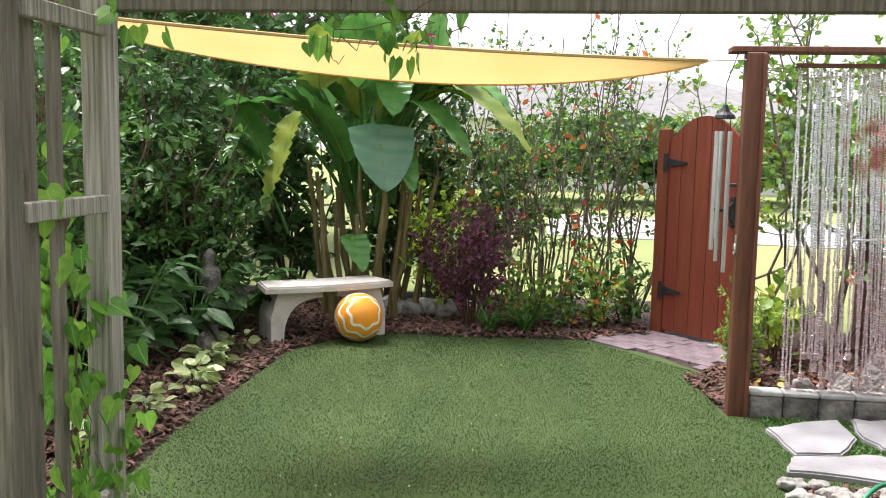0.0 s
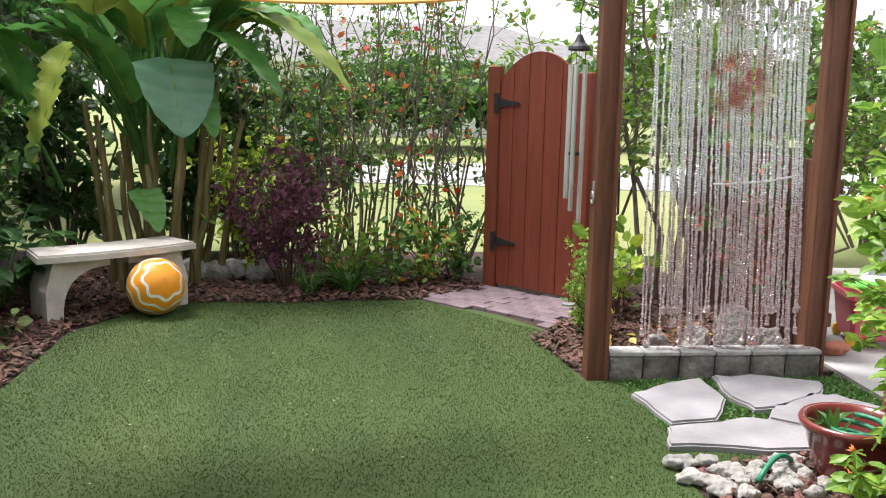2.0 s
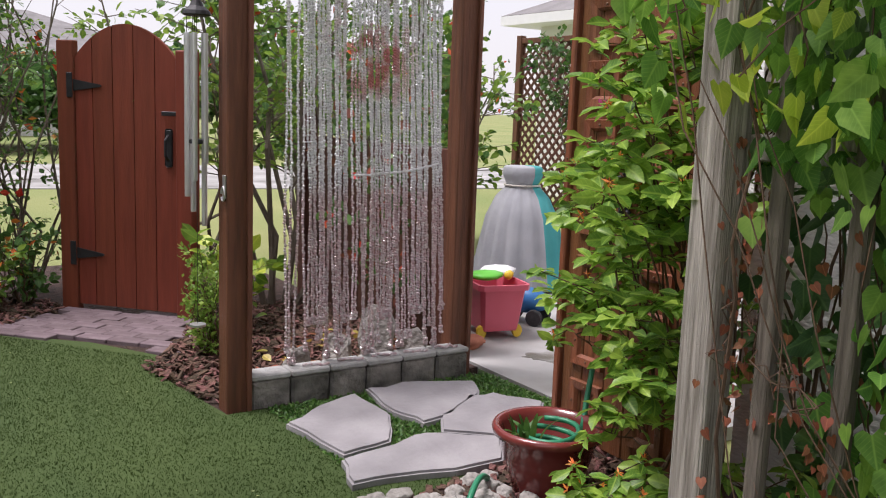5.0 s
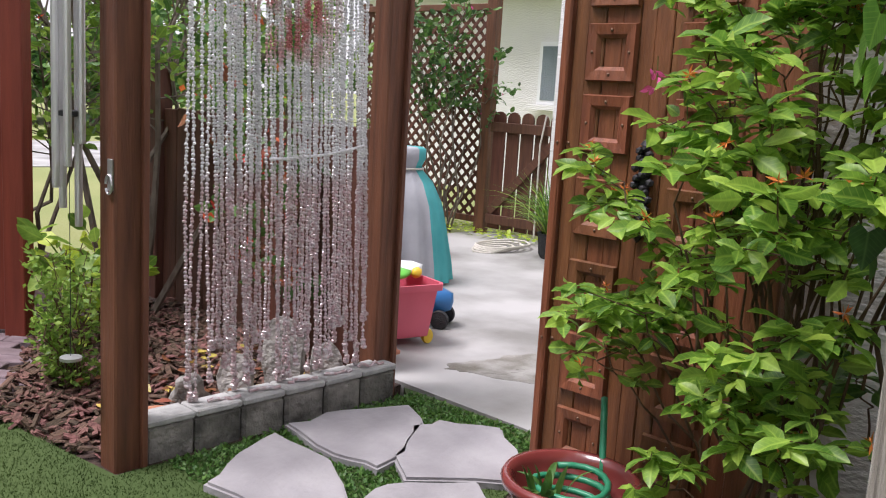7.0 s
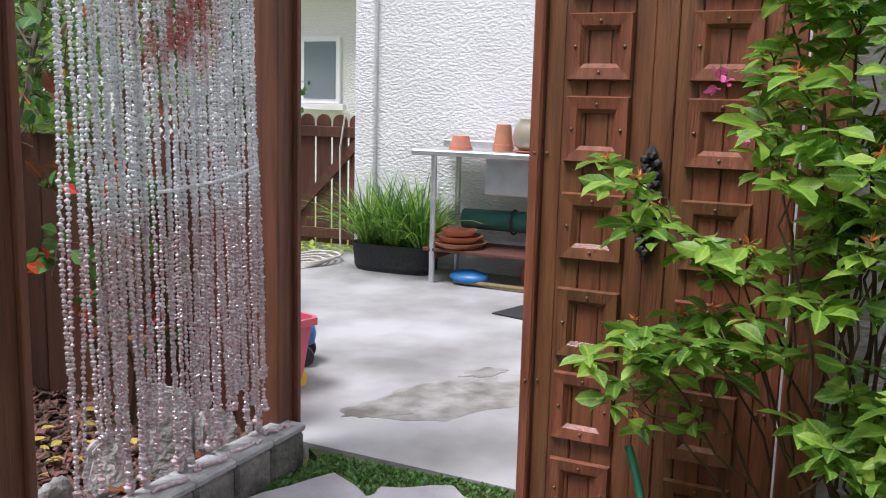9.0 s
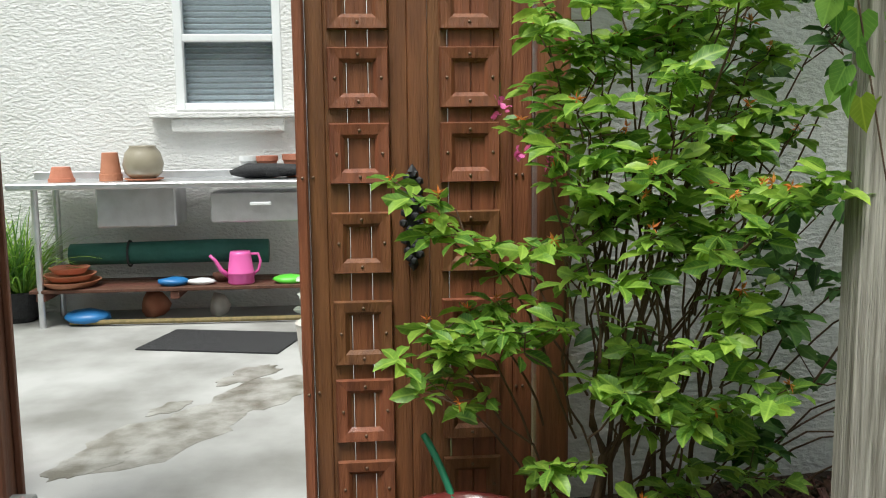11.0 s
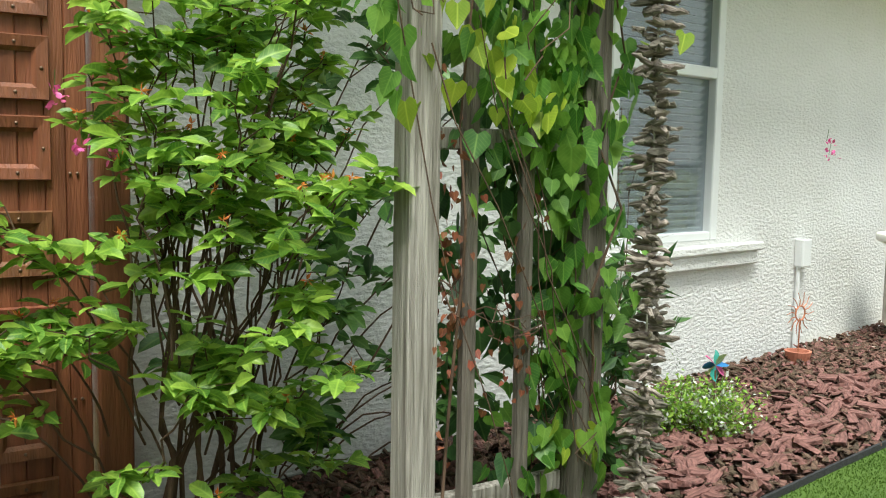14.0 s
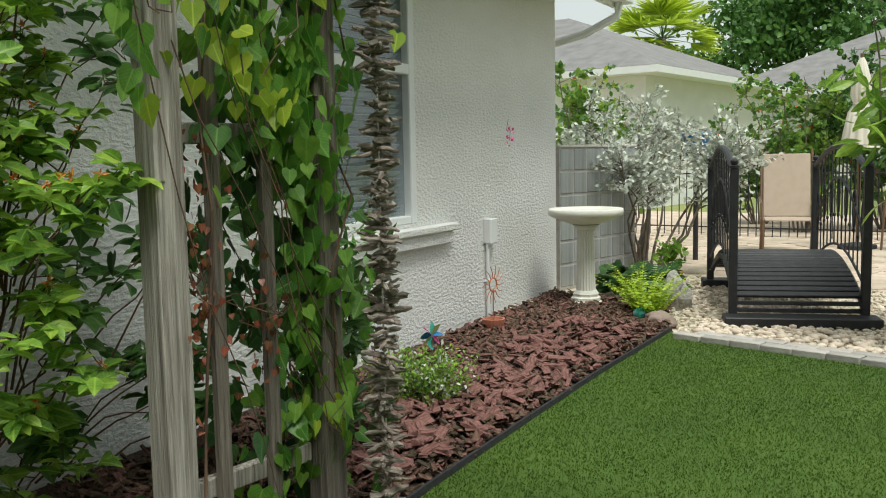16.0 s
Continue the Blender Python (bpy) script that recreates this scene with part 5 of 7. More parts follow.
def fallen(name, poly, n, size, material, seed, label, kind="oval", z=0.03):
    rng = np.random.default_rng(seed)
    pts = scatter(poly, n, rng)
    n = len(pts)
    me = leaves(name, kind, np.concatenate([pts, np.full((n, 1), z) + rng.uniform(0, 0.03, (n, 1))], 1), np.concatenate([rng.normal(0, 1, (n, 2)), rng.normal(0, 0.2, (n, 1))], 1), size * rng.uniform(0.7, 1.2, n), material, rng, 1.5)
    return tagged(part(name, me, material, None), label, "fallen leaves", "", "stuff")


fallen("fallen_leaves", [(3.3, 4.36), (4.4, 4.36), (4.4, 5.2), (3.3, 5.0)], 46, 0.06, L_GOLD, 121, "yellow fallen leaves lying on bark")
fallen("fallen_leaves", [(3.3, 4.36), (4.4, 4.36), (4.4, 5.2), (3.3, 5.0)], 60, 0.06, L_DRY, 122, "brown fallen leaves lying on bark")
fallen("turf_specks", [(0.5, 2.4), (0.5, 5.4), (2.6, 5.6), (3.0, 4.4), (3.1, 2.4)], 70, 0.014, L_CREAM, 123, "tiny pale petals on the turf", "small", 0.014)

def upright_slab(c, w, h, d, rz, lean, seed):
    """A split limestone slab standing on edge with a rounded, uneven outline."""
    rng = np.random.default_rng(seed)
    ring = [(w / 2 * math.copysign(abs(math.cos(a)) ** 0.7, math.cos(a)) * rng.uniform(0.88, 1.08), h * (0.5 + 0.5 * math.copysign(abs(math.sin(a)) ** 0.7, math.sin(a))) * rng.uniform(0.95, 1.03)) for a in np.arange(18) * math.tau / 18]
    bm = slab(ring, -d / 2, d / 2, None, d * 0.28)
    for v in bm.verts:
        v.co += Vector((0, 0, 1)) * (0.012 * noise.noise(v.co * 14 + Vector((seed, 0, 0))))
    ob = new("rock", mesh_of("rock", bm, ROCK))
    ob.matrix_basis = pose(*c, rz=rz) @ Matrix.Rotation(radians(90 - lean), 4, "X")
    return tagged(ob, "upright pale limestone slab behind the curtain", "rock")


upright_slab((4.03, 4.47, -0.01), 0.19, 0.35, 0.05, -42, 8, 3)
upright_slab((4.24, 4.44, -0.01), 0.14, 0.21, 0.05, -35, 12, 5)
upright_slab((3.86, 4.56, -0.01), 0.15, 0.20, 0.05, -30, 14, 6)
rock((3.66, 4.58, 0.05), (0.08, 0.05, 0.08), 133, "rounded grey stone in fallen leaves", ROCK, "")
rock((3.42, 4.42, 0.04), (0.12, 0.07, 0.05), 134, "rounded reddish stone behind the ledge", TERRA, "")


# ---- shrub by the door ----
def whorl_bush(name, label, anchors, root, seed, leaf_size, material, per=9, bloom=0.3, bloom_mat=L_ORANGE):
    """Arching branches from the root to each anchor with whorls of leaves near their ends."""
    rng = np.random.default_rng(seed)
    t = thing(name, label, "shrub")
    wood = bmesh.new()
    A, D, S = [], [], []
    BA, BD, BS = [], [], []
    for k in range(7):
        top = np.array(root) + rng.normal(0, 0.16, 3) * (1, 1, 0) + (0, 0, rng.uniform(0.7, 1.3))
        tube(bent(np.array(root) + rng.normal(0, 0.06, 3) * (1, 1, 0), top, 0.0, 0.02, 8, rng), 0.010, 0.004, 6, wood)
    for an in anchors:
        an = np.array(an, float)
        rt0 = np.array(root) + (an - np.array(root)) * (0.35, 0.35, 0.5) + rng.normal(0, 0.06, 3) * (1, 1, 0.5)
        pts = bent(rt0, an, 0.16 * np.linalg.norm(an - rt0), 0.012, 8, rng)
        tube(pts, 0.0042, 0.0016, 5, wood)
        for j in range(5):
            k = 8 - j * 0.8 * rng.uniform(0.7, 1.2)
            i = max(0, min(int(k), 7))
            p = pts[i] + (pts[i + 1] - pts[i]) * (k - i)
            out = rng.normal(0, 1, 3)
            out[2] = abs(out[2]) * 0.5
            out /= np.linalg.norm(out)
            q = p + out * rng.uniform(0.05, 0.15) * (0 if j == 0 else 1)
            if j:
                tube([p, q], 0.0025, 0.0015, 4, wood)
            a0 = rng.uniform(0, math.tau)
            m = per + rng.integers(-2, 3)
            for n in range(m):
                a = a0 + n * 2.4
                A.append(q + rng.normal(0, 0.006, 3) - np.array([0, 0, 0.012 * n * 0.3]))
                D.append((math.cos(a), math.sin(a), rng.uniform(-0.5, 0.5)))
                S.append(leaf_size * rng.uniform(0.6, 1.15))
            if rng.random() < bloom:
                for n in range(9):
                    BA.append(q + (0, 0, 0.01))
                    BD.append(rng.normal(0, 1, 3) + (0, 0, 0.6))
                    BS.append(rng.uniform(0.016, 0.028))
    part("branch", wood, TWIG, t)
    c = part("foliage", leaves("foliage", "elliptic", A, D, S, material, rng, 0.8), material, t)
    c["kind"] = "stuff"
    if BA:
        c = part("bloom", leaves("bloom", "narrow", BA, BD, BS, bloom_mat, rng, 0.5), bloom_mat, t, "orange tubular flower sprays")
        c["kind"] = "stuff"
    return t


rf = np.random.default_rng(131)
anchors = []
while len(anchors) < 42:
    x, y, z = rf.uniform(3.45, 4.02), rf.uniform(1.96, 2.85), rf.uniform(0.10, 2.0)
    if y < 0.13 + (x - 1.73) / 0.716 - 0.22 - 0.16 * max(0, z - 1.0):
        anchors.append((x, y, z))
anchors += [(3.93, 2.98, 1.13), (3.94, 2.94, 1.02), (3.95, 3.02, 0.68), (3.93, 2.96, 0.58), (3.94, 2.90, 0.76), (3.72, 2.64, 1.26), (3.74, 2.58, 1.36), (3.62, 2.42, 1.05), (3.9, 2.04, 1.40), (3.45, 2.2, 1.08)]
anchors += [(rf.uniform(3.45, 3.75), rf.uniform(2.03, 2.32), rf.uniform(0.10, 1.3)) for k in range(6)]
anchors += [(rf.uniform(3.80, 4.08), rf.uniform(2.02, 2.60), rf.uniform(1.35, 1.9)) for k in range(3)]
whorl_bush("firebush", "green firebush with whorled leaves and orange flowers", anchors, (4.05, 2.40, 0.0), 132, 0.084, L_FIRE, 9, 0.22)
anchors = [(rf.uniform(3.95, 4.38), rf.uniform(0.95, 2.30), rf.uniform(0.15, 2.2) if k % 3 else rf.uniform(0.1, 0.9)) for k in range(24)]
whorl_bush("dark_shrub", "dark glossy shrub against the stucco wall", anchors, (4.30, 2.15, 0.0), 133, 0.11, L_MID, 6, 0.0)


# ---- vines on the arbor ----
def vine(name, label, centres, count, size, seed, m=L_HEART, extra=None, stems=((3.5, 1.9), (3.5, 1.4))):
    """Heart leaves hung on the trellis, with thin runners. centres: rows of (place, spread, share)."""
    rng = np.random.default_rng(seed)
    t = thing(name, label, "vine")
    share = np.array([c[2] for c in centres], float)
    pick = rng.choice(len(centres), count, p=share / share.sum())
    at = np.array([centres[k][0] for k in pick]) + rng.normal(0, 1, (count, 3)) * np.array([centres[k][1] for k in pick])
    at = at[at[:, 2] > 0.04]
    n = len(at)
    way = rng.normal(0, 0.35, (n, 3)) + np.array([0, 0, -1.0])
    me = leaves("foliage", "heart", at, way, size * rng.uniform(0.6, 1.2, n), m, rng, 0.0)
    c = part("foliage", me, m, t)
    c["kind"] = "stuff"
    wood = bmesh.new()
    for k in range(9):
        i, j = rng.integers(0, len(centres), 2)
        a, b = np.array(centres[i][0]), np.array(centres[j][0])
        tube(bent(a + rng.normal(0, 0.04, 3), b + rng.normal(0, 0.06, 3), -0.03, 0.02, 6, rng), 0.0022, 0.0015, 4, wood)
    for x, y in stems:
        tube(bent((x - 0.03, y, -0.02), (x - 0.05, y - 0.1, 1.7), 0.0, 0.03, 8, rng), 0.006, 0.003, 5, wood)
    part("runner", wood, TWIG, t)
    return t


VC = [((3.49, 1.58, 1.75), (0.06, 0.15, 0.17), 5), ((3.47, 1.50, 1.42), (0.06, 0.15, 0.14), 5), ((3.50, 1.38, 1.10), (0.05, 0.06, 0.16), 3), ((3.51, 1.45, 0.80), (0.06, 0.12, 0.16), 1.7), ((3.50, 1.46, 0.42), (0.06, 0.12, 0.16), 1.8),
      ((3.49, 1.35, 0.65), (0.04, 0.06, 0.22), 2.4), ((3.52, 1.6, 0.15), (0.08, 0.2, 0.08), 1.2), ((3.42, 2.05, 1.62), (0.04, 0.06, 0.12), 0.8), ((3.52, 1.55, 2.05), (0.08, 0.2, 0.1), 3)]
vine("heart_leaf_vine", "heart-leaved green vine climbing the grey trellis", VC, 760, 0.075, 141)
vine("heart_leaf_vine", "yellow-green young heart leaves on the trellis vine", [((3.40, 1.74, 1.44), (0.03, 0.12, 0.07), 3), ((3.42, 2.04, 1.50), (0.03, 0.07, 0.12), 1.3), ((3.42, 1.55, 1.78), (0.03, 0.25, 0.16), 2), ((3.42, 1.40, 0.40), (0.02, 0.05, 0.05), 0.8)], 52, 0.072, 142, L_LIME, None, ())
# darker leaf copy behind the slats: the vine's inner shade as colour
vine("heart_leaf_vine", "leaves deep in the trellis vine, shaded by their dark green colour", [((3.60, 1.6, 1.3), (0.06, 0.2, 0.4), 3), ((3.62, 1.45, 0.6), (0.06, 0.2, 0.3), 2)], 230, 0.085, 143, L_DARK, None, ())
vine("dry_vine", "brown withered vine leaves between the slats", [((3.49, 1.83, 0.9), (0.03, 0.04, 0.22), 3), ((3.47, 1.62, 0.75), (0.03, 0.05, 0.15), 1.5)], 150, 0.026, 144, L_DRY, None, ())
vine("heart_leaf_vine", "heart-leaved vine on the low part of the trellis", [((0.54, 1.72, 0.9), (0.06, 0.14, 0.2), 2), ((0.55, 1.80, 0.5), (0.06, 0.14, 0.2), 3), ((0.56, 1.85, 0.2), (0.08, 0.14, 0.12), 3), ((0.5, 1.65, 1.2), (0.05, 0.1, 0.2), 1), ((0.45, 1.7, 1.95), (0.15, 0.25, 0.08), 1.5)], 260, 0.085, 145, L_HEART, None, ((0.52, 1.9), (0.52, 1.55)))
vine("hanging_vine", "vine tendrils hanging from the arbor beam", [((1.62, 1.90, 1.84), (0.07, 0.03, 0.05), 2), ((1.38, 1.93, 1.83), (0.09, 0.03, 0.04), 1.4), ((1.72, 1.92, 1.95), (0.12, 0.05, 0.03), 1)], 22, 0.075, 146, L_HEART, None, ())
for c, seed in (((1.18, 1.93, 1.92), 1), ((1.70, 1.91, 1.83), 2), ((1.75, 1.93, 1.93), 3), ((3.88, 2.75, 1.36), 4), ((3.93, 2.68, 1.24), 5), ((3.9, 2.6, 1.22), 6), ((4.35, -1.1, 1.35), 7), ((4.4, -1.2, 1.28), 8)):
    rng = np.random.default_rng(seed)
    t = thing("coral_vine_flower", "small pink coral-vine flower spray", "flower", pose(*c), "pink flower sprays")
    part("petals", leaves("petals", "oval", rng.normal(0, 0.014, (14, 3)), rng.normal(0, 1, (14, 3)), rng.uniform(0.016, 0.026, 14), L_PINK, rng), L_PINK, t)
    part("stem", tube([(0, 0, 0.06), (0.01, 0, 0.0)], 0.0012, None, 4), L_MID, t)

# ---- driftwood garland ----
garland = thing("driftwood_garland", "hanging garland of stacked grey driftwood sticks", "garland", pose(3.30, 1.28, 0))
part("cord", tube([(0, 0, 0.02), (0, 0, 2.11)], 0.003), ROPE, garland)
rg = random.Random(5)


def drift_stick(length, r, seed):
    """A weathered stick: bent, knobbly, tapered and blunt at both ends."""
    rng = np.random.default_rng(seed)
    bm = bmesh.new()
    pts = bent((-length / 2, 0, 0), (length / 2, 0, 0), rng.uniform(-0.010, 0.010), 0.0035, 8, rng)
    rings = []
    for k, p in enumerate(pts):
        f = (0.55, 0.9, 1.0, 1.08, 1.0, 0.95, 0.85, 0.7, 0.4)[k] * rng.uniform(0.85, 1.15)
        rings.append([bm.verts.new((p[0] + rng.normal(0, 0.002), p[1] + r * f * rng.uniform(0.8, 1.15) * math.cos(a * math.tau / 7), p[2] + r * 0.8 * f * rng.uniform(0.8, 1.15) * math.sin(a * math.tau / 7))) for a in range(7)])
    for a, b in zip(rings, rings[1:]):
        for k in range(7):
            bm.faces.new((a[k], b[k], b[(k + 1) % 7], a[(k + 1) % 7]))
    bm.faces.new(rings[0])
    bm.faces.new(rings[-1][::-1])
    bmesh.ops.recalc_face_normals(bm, faces=bm.faces)
    return mesh_of("stick", bm, DRIFT)


sticks = [drift_stick(0.075 + 0.0065 * k, 0.0075 + 0.0011 * (k * 5 % 7), 30 + k) for k in range(12)]
z = 0.03
while z < 2.06:
    for k in range(2):
        part("stick", sticks[rg.randrange(12)], DRIFT, garland, at=Matrix.Translation((rg.uniform(-0.018, 0.018), rg.uniform(-0.018, 0.018), z + rg.uniform(-0.006, 0.006)))
             @ Euler((rg.uniform(0, 6.28) * 0.02, radians(rg.gauss(0, 10)), rg.uniform(0, math.tau))).to_matrix().to_4x4() @ Euler((rg.uniform(0, math.tau), 0, 0)).to_matrix().to_4x4())
    z += rg.choice((0.015, 0.018, 0.022, 0.027))

# ---- glazed pot with hose ----
pot = thing("glazed_pot", "oxblood glazed pot with a coiled green hose", "planter", pose(3.82, 2.86, 0))
part("pot_body", lathe([(0.10, 0.0), (0.115, 0.02), (0.155, 0.14), (0.175, 0.22), (0.195, 0.225), (0.20, 0.245), (0.192, 0.258), (0.175, 0.255), (0.165, 0.23), (0.12, 0.08), (0.05, 0.075)], 36), GLAZE, pot, "", True)
coil = []
for k in range(70):
    a = k * 0.38
    coil.append((0.125 * math.cos(a) * (0.82 + 0.12 * math.sin(k * 0.31)), 0.125 * math.sin(a) * (0.85 + 0.1 * math.cos(k * 0.23)), 0.10 + 0.0021 * k))
part("hose", tube(coil, 0.010, None, 7), HOSE, pot, "coiled green garden hose", True)
hose = new("garden_hose", mesh_of("garden_hose", tube(bent((3.63, 2.95, 0.06), (3.42, 2.78, 0.05), 0.05, 0.0, 8), 0.011, None, 7), HOSE, True))
tagged(hose, "green garden hose lying over edging stones", "hose")
hose = new("garden_hose", mesh_of("garden_hose", tube(bent((4.10, 2.95, 0.40), (3.98, 2.86, 0.20), 0.02, 0.0, 8), 0.011, None, 7), HOSE, True))
tagged(hose, "green garden hose hanging beside the carved door", "hose")
strappy("pot_seedling", "leafy green sprig growing in the glazed pot", (3.76, 2.90, 0.2), 14, 0.16, 0.012, L_MID, 151)


# ---- patio things ----
tub = thing("toy_tub", "pink plastic toy tub on yellow wheels, full of toys", "toy tub", pose(5.05, 4.86, 0, rz=-14) @ Matrix.Diagonal((0.76, 0.84, 1.0, 1)))
bm = bmesh.new()
rings = []
for x, y, z in ((0.15, 0.20, 0.05), (0.155, 0.205, 0.06), (0.19, 0.245, 0.30), (0.215, 0.27, 0.302), (0.215, 0.27, 0.335), (0.195, 0.25, 0.335), (0.15, 0.20, 0.08)):
    rings.append([bm.verts.new((sx * x, sy * y, z)) for sx, sy in ((-1, -0.85), (-0.85, -1), (0.85, -1), (1, -0.85), (1, 0.85), (0.85, 1), (-0.85, 1), (-1, 0.85))])
for a, b in zip(rings, rings[1:]):
    for k in range(8):
        bm.faces.new((a[k], a[(k + 1) % 8], b[(k + 1) % 8], b[k]))
bm.faces.new(rings[0][::-1])
bm.faces.new(rings[-1])
part("tub_body", bm, PINK, tub)
for x, y in ((-0.15, -0.17), (0.15, -0.17), (-0.15, 0.17), (0.15, 0.17)):
    w = part("wheel", lathe([(0.005, -0.02), (0.038, -0.018), (0.042, 0), (0.038, 0.018), (0.005, 0.02)], 16), YELLOW, tub)
    w.matrix_basis = pose(x, y, 0.045, 90, 0, 0)
for c, s, m, nm, lb in (((5.00, 4.85, 0.36), (0.11, 0.09, 0.03), GREENPL, "toy_scoop", "lime green plastic toy scoop in the tub"), ((5.12, 4.90, 0.37), (0.12, 0.10, 0.035), WHITE, "toy_plate", "white plastic toy plate on the tub"),
                       ((5.13, 4.80, 0.36), (0.03, 0.03, 0.03), YELLOW, "toy_block", "small yellow toy on the pink tub")):
    ob = new(nm, mesh_of(nm, blob((0, 0, 0), s, 0.25, 3, 2), m, True))
    ob.location = c
    tagged(ob, lb, "toy")
truck = thing("toy_car", "blue plastic ride toy with black wheels", "toy", pose(5.42, 4.98, 0, rz=30))
part("toy_body", blob((0, 0, 0.15), (0.09, 0.15, 0.09), 0.2, 5, 2), BLUE, truck, "", True)
for x, y in ((-0.08, -0.09), (0.08, -0.09), (-0.08, 0.1), (0.08, 0.1)):
    w = part("wheel", lathe([(0.01, -0.022), (0.05, -0.02), (0.055, 0), (0.05, 0.02), (0.01, 0.022)], 16), BLACK, truck)
    w.matrix_basis = pose(x, y, 0.055, 0, 90, 0)
rock((4.72, 4.60, 0.04), (0.09, 0.06, 0.04), 77, "reddish brick chunk on the patio edge", TERRA, "")


def draped(parent, profile, folds, material, name, sides=48, lo=0, hi=48, label=""):
    """A cloth hung round a form; folds deepen toward the hem. lo and hi: the stretch of the round that this cloth takes."""
    bm = bmesh.new()
    rings = []
    top = profile[-1][1]
    for r, z in profile:
        k = (1 - z / top)
        rings.append([bm.verts.new(((r + folds * k * math.sin(i * 1.9) * (0.6 + 0.4 * math.sin(i * 0.7))) * math.cos(i * math.tau / sides), (r * 0.85 + folds * k * math.sin(i * 1.9)) * math.sin(i * math.tau / sides), z)) for i in range(lo, hi + 1)])
    for a, b in zip(rings, rings[1:]):
        for i in range(hi - lo):
            bm.faces.new((a[i], a[i + 1], b[i + 1], b[i]))
    return part(name, bm, material, parent, label, True)


cover = thing("covered_grill", "grill under a tied grey and teal cloth cover", "covered grill", pose(6.12, 5.95, 0, rz=-30))
prof = [(0.36, 0.02), (0.345, 0.15), (0.31, 0.35), (0.27, 0.55), (0.20, 0.70), (0.125, 0.78), (0.12, 0.80), (0.15, 0.86), (0.15, 0.92), (0.13, 0.935), (0.001, 0.94)]
draped(cover, prof, 0.035, GREYCLOTH, "cover_cloth", 48, 8, 40)
draped(cover, prof, 0.035, TEAL, "cover_panel", 48, 40, 56, "teal side panel")
part("cord", tube([(0.135 * math.cos(a), 0.118 * math.sin(a), 0.79) for a in np.linspace(0, 6.2, 24)], 0.008), ROPE, cover)
part("cord_tail", tube([(0.13, 0.0, 0.79), (0.20, -0.03, 0.62), (0.25, -0.05, 0.45)], 0.007), ROPE, cover)

# low picket gate and lattice
pg = thing("picket_gate", "dark brown scalloped picket gate with a diagonal brace", "gate", pose(8.47, 6.30, 0, rz=94))
for k in range(5):
    x0 = 0.03 + k * 0.158
    bm = bmesh.new()
    topv = [(x0 + 0.066 + 0.066 * math.cos(a), 1.11 + 0.066 * math.sin(a)) for a in np.linspace(0, math.pi, 9)]
    f = bm.faces.new([bm.verts.new((x, 0, z)) for x, z in [(x0, 0.07), (x0 + 0.132, 0.07)] + topv])
    r = bmesh.ops.extrude_face_region(bm, geom=[f])
    for v in r["geom"]:
        if isinstance(v, bmesh.types.BMVert):
            v.co.y = 0.02
    bmesh.ops.recalc_face_normals(bm, faces=bm.faces)
    part("picket", bm, DARKWOOD, pg)
for z in (0.16, 1.03):
    part("rail", box(0.03, 0.80, 0.022, 0.055, z - 0.045, z + 0.045, 0.004), DARKWOOD, pg)
br = part("brace", box(-0.52, 0.52, 0.022, 0.05, -0.04, 0.04, 0.003), DARKWOOD, pg)
br.matrix_basis = pose(0.41, 0.0, 0.60, 0, 46, 0)
part("gate_post", box(0.83, 0.93, -0.05, 0.05, -0.05, 2.2, 0.005), REDWOOD, pg, "tall red-brown gate post")
part("hanging_rope", tube([(0.18, 0.07, 1.17), (0.22, 0.08, 0.9), (0.21, 0.09, 0.4), (0.20, 0.1, 0.06)], 0.008), ROPE, pg)

lat = thing("lattice_screen", "brown diagonal lattice screen covered by climbing stems", "lattice screen", pose(8.48, 7.26, 0, rz=92))
def lath(a, b, y):
    d = Vector((b[0] - a[0], 0, b[1] - a[1]))
    n = Vector((-d.z, 0, d.x)).normalized() * 0.016
    bm = bmesh.new()
    f = bm.faces.new([bm.verts.new(p) for p in (Vector((a[0], y, a[1])) - n, Vector((b[0], y, b[1])) - n, Vector((b[0], y, b[1])) + n, Vector((a[0], y, a[1])) + n)])
    r = bmesh.ops.extrude_face_region(bm, geom=[f])
    for v in r["geom"]:
        if isinstance(v, bmesh.types.BMVert):
            v.co.y += 0.008
    bmesh.ops.recalc_face_normals(bm, faces=bm.faces)
    return bm
LW, LH = 1.7, 2.0
for k in range(-17, 15):
    c = k * 0.118
    for s, y in ((1, 0.0), (-1, 0.009)):
        pts = []
        x0, x1 = max(0, c if s > 0 else c), min(LW, c + LH)
        if x1 - x0 > 0.05:
            a, b = (x0, x0 - c), (x1, x1 - c)
            if s < 0:
                a, b = (LW - a[0], a[1]), (LW - b[0], b[1])
            part("lath", lath((a[0], a[1] + 0.12), (b[0], b[1] + 0.12), y), DARKWOOD, lat)
for x in (0.0, LW):
    part("lattice_post", box(x - 0.04, x + 0.04, -0.03, 0.05, -0.05, 2.2, 0.005), REDWOOD, lat)
for z in (0.12, 2.14):
    part("lattice_rail", box(0.041, LW - 0.041, -0.02, 0.04, z - 0.03, z + 0.03, 0.004), REDWOOD, lat)
bush("climber", "twining green climber on the lattice top", (8.25, 7.5, 0), 2.6, 0.55, 8, [("oval", 0.07, 900, L_MID, 0.5), ("oval", 0.065, 500, L_DARK, 0.5), ("small", 0.06, 25, L_PINK, 0.3)], 201, "vine", twigs=16, twig_len=0.35, bare=0.55, stem_r=0.012, stem_mat=BARK)
fallen("ground_ivy", [(8.1, 6.4), (8.7, 6.4), (8.7, 7.6), (8.1, 7.6)], 300, 0.05, L_LIME, 202, "yellow-green ivy patch under the gate")

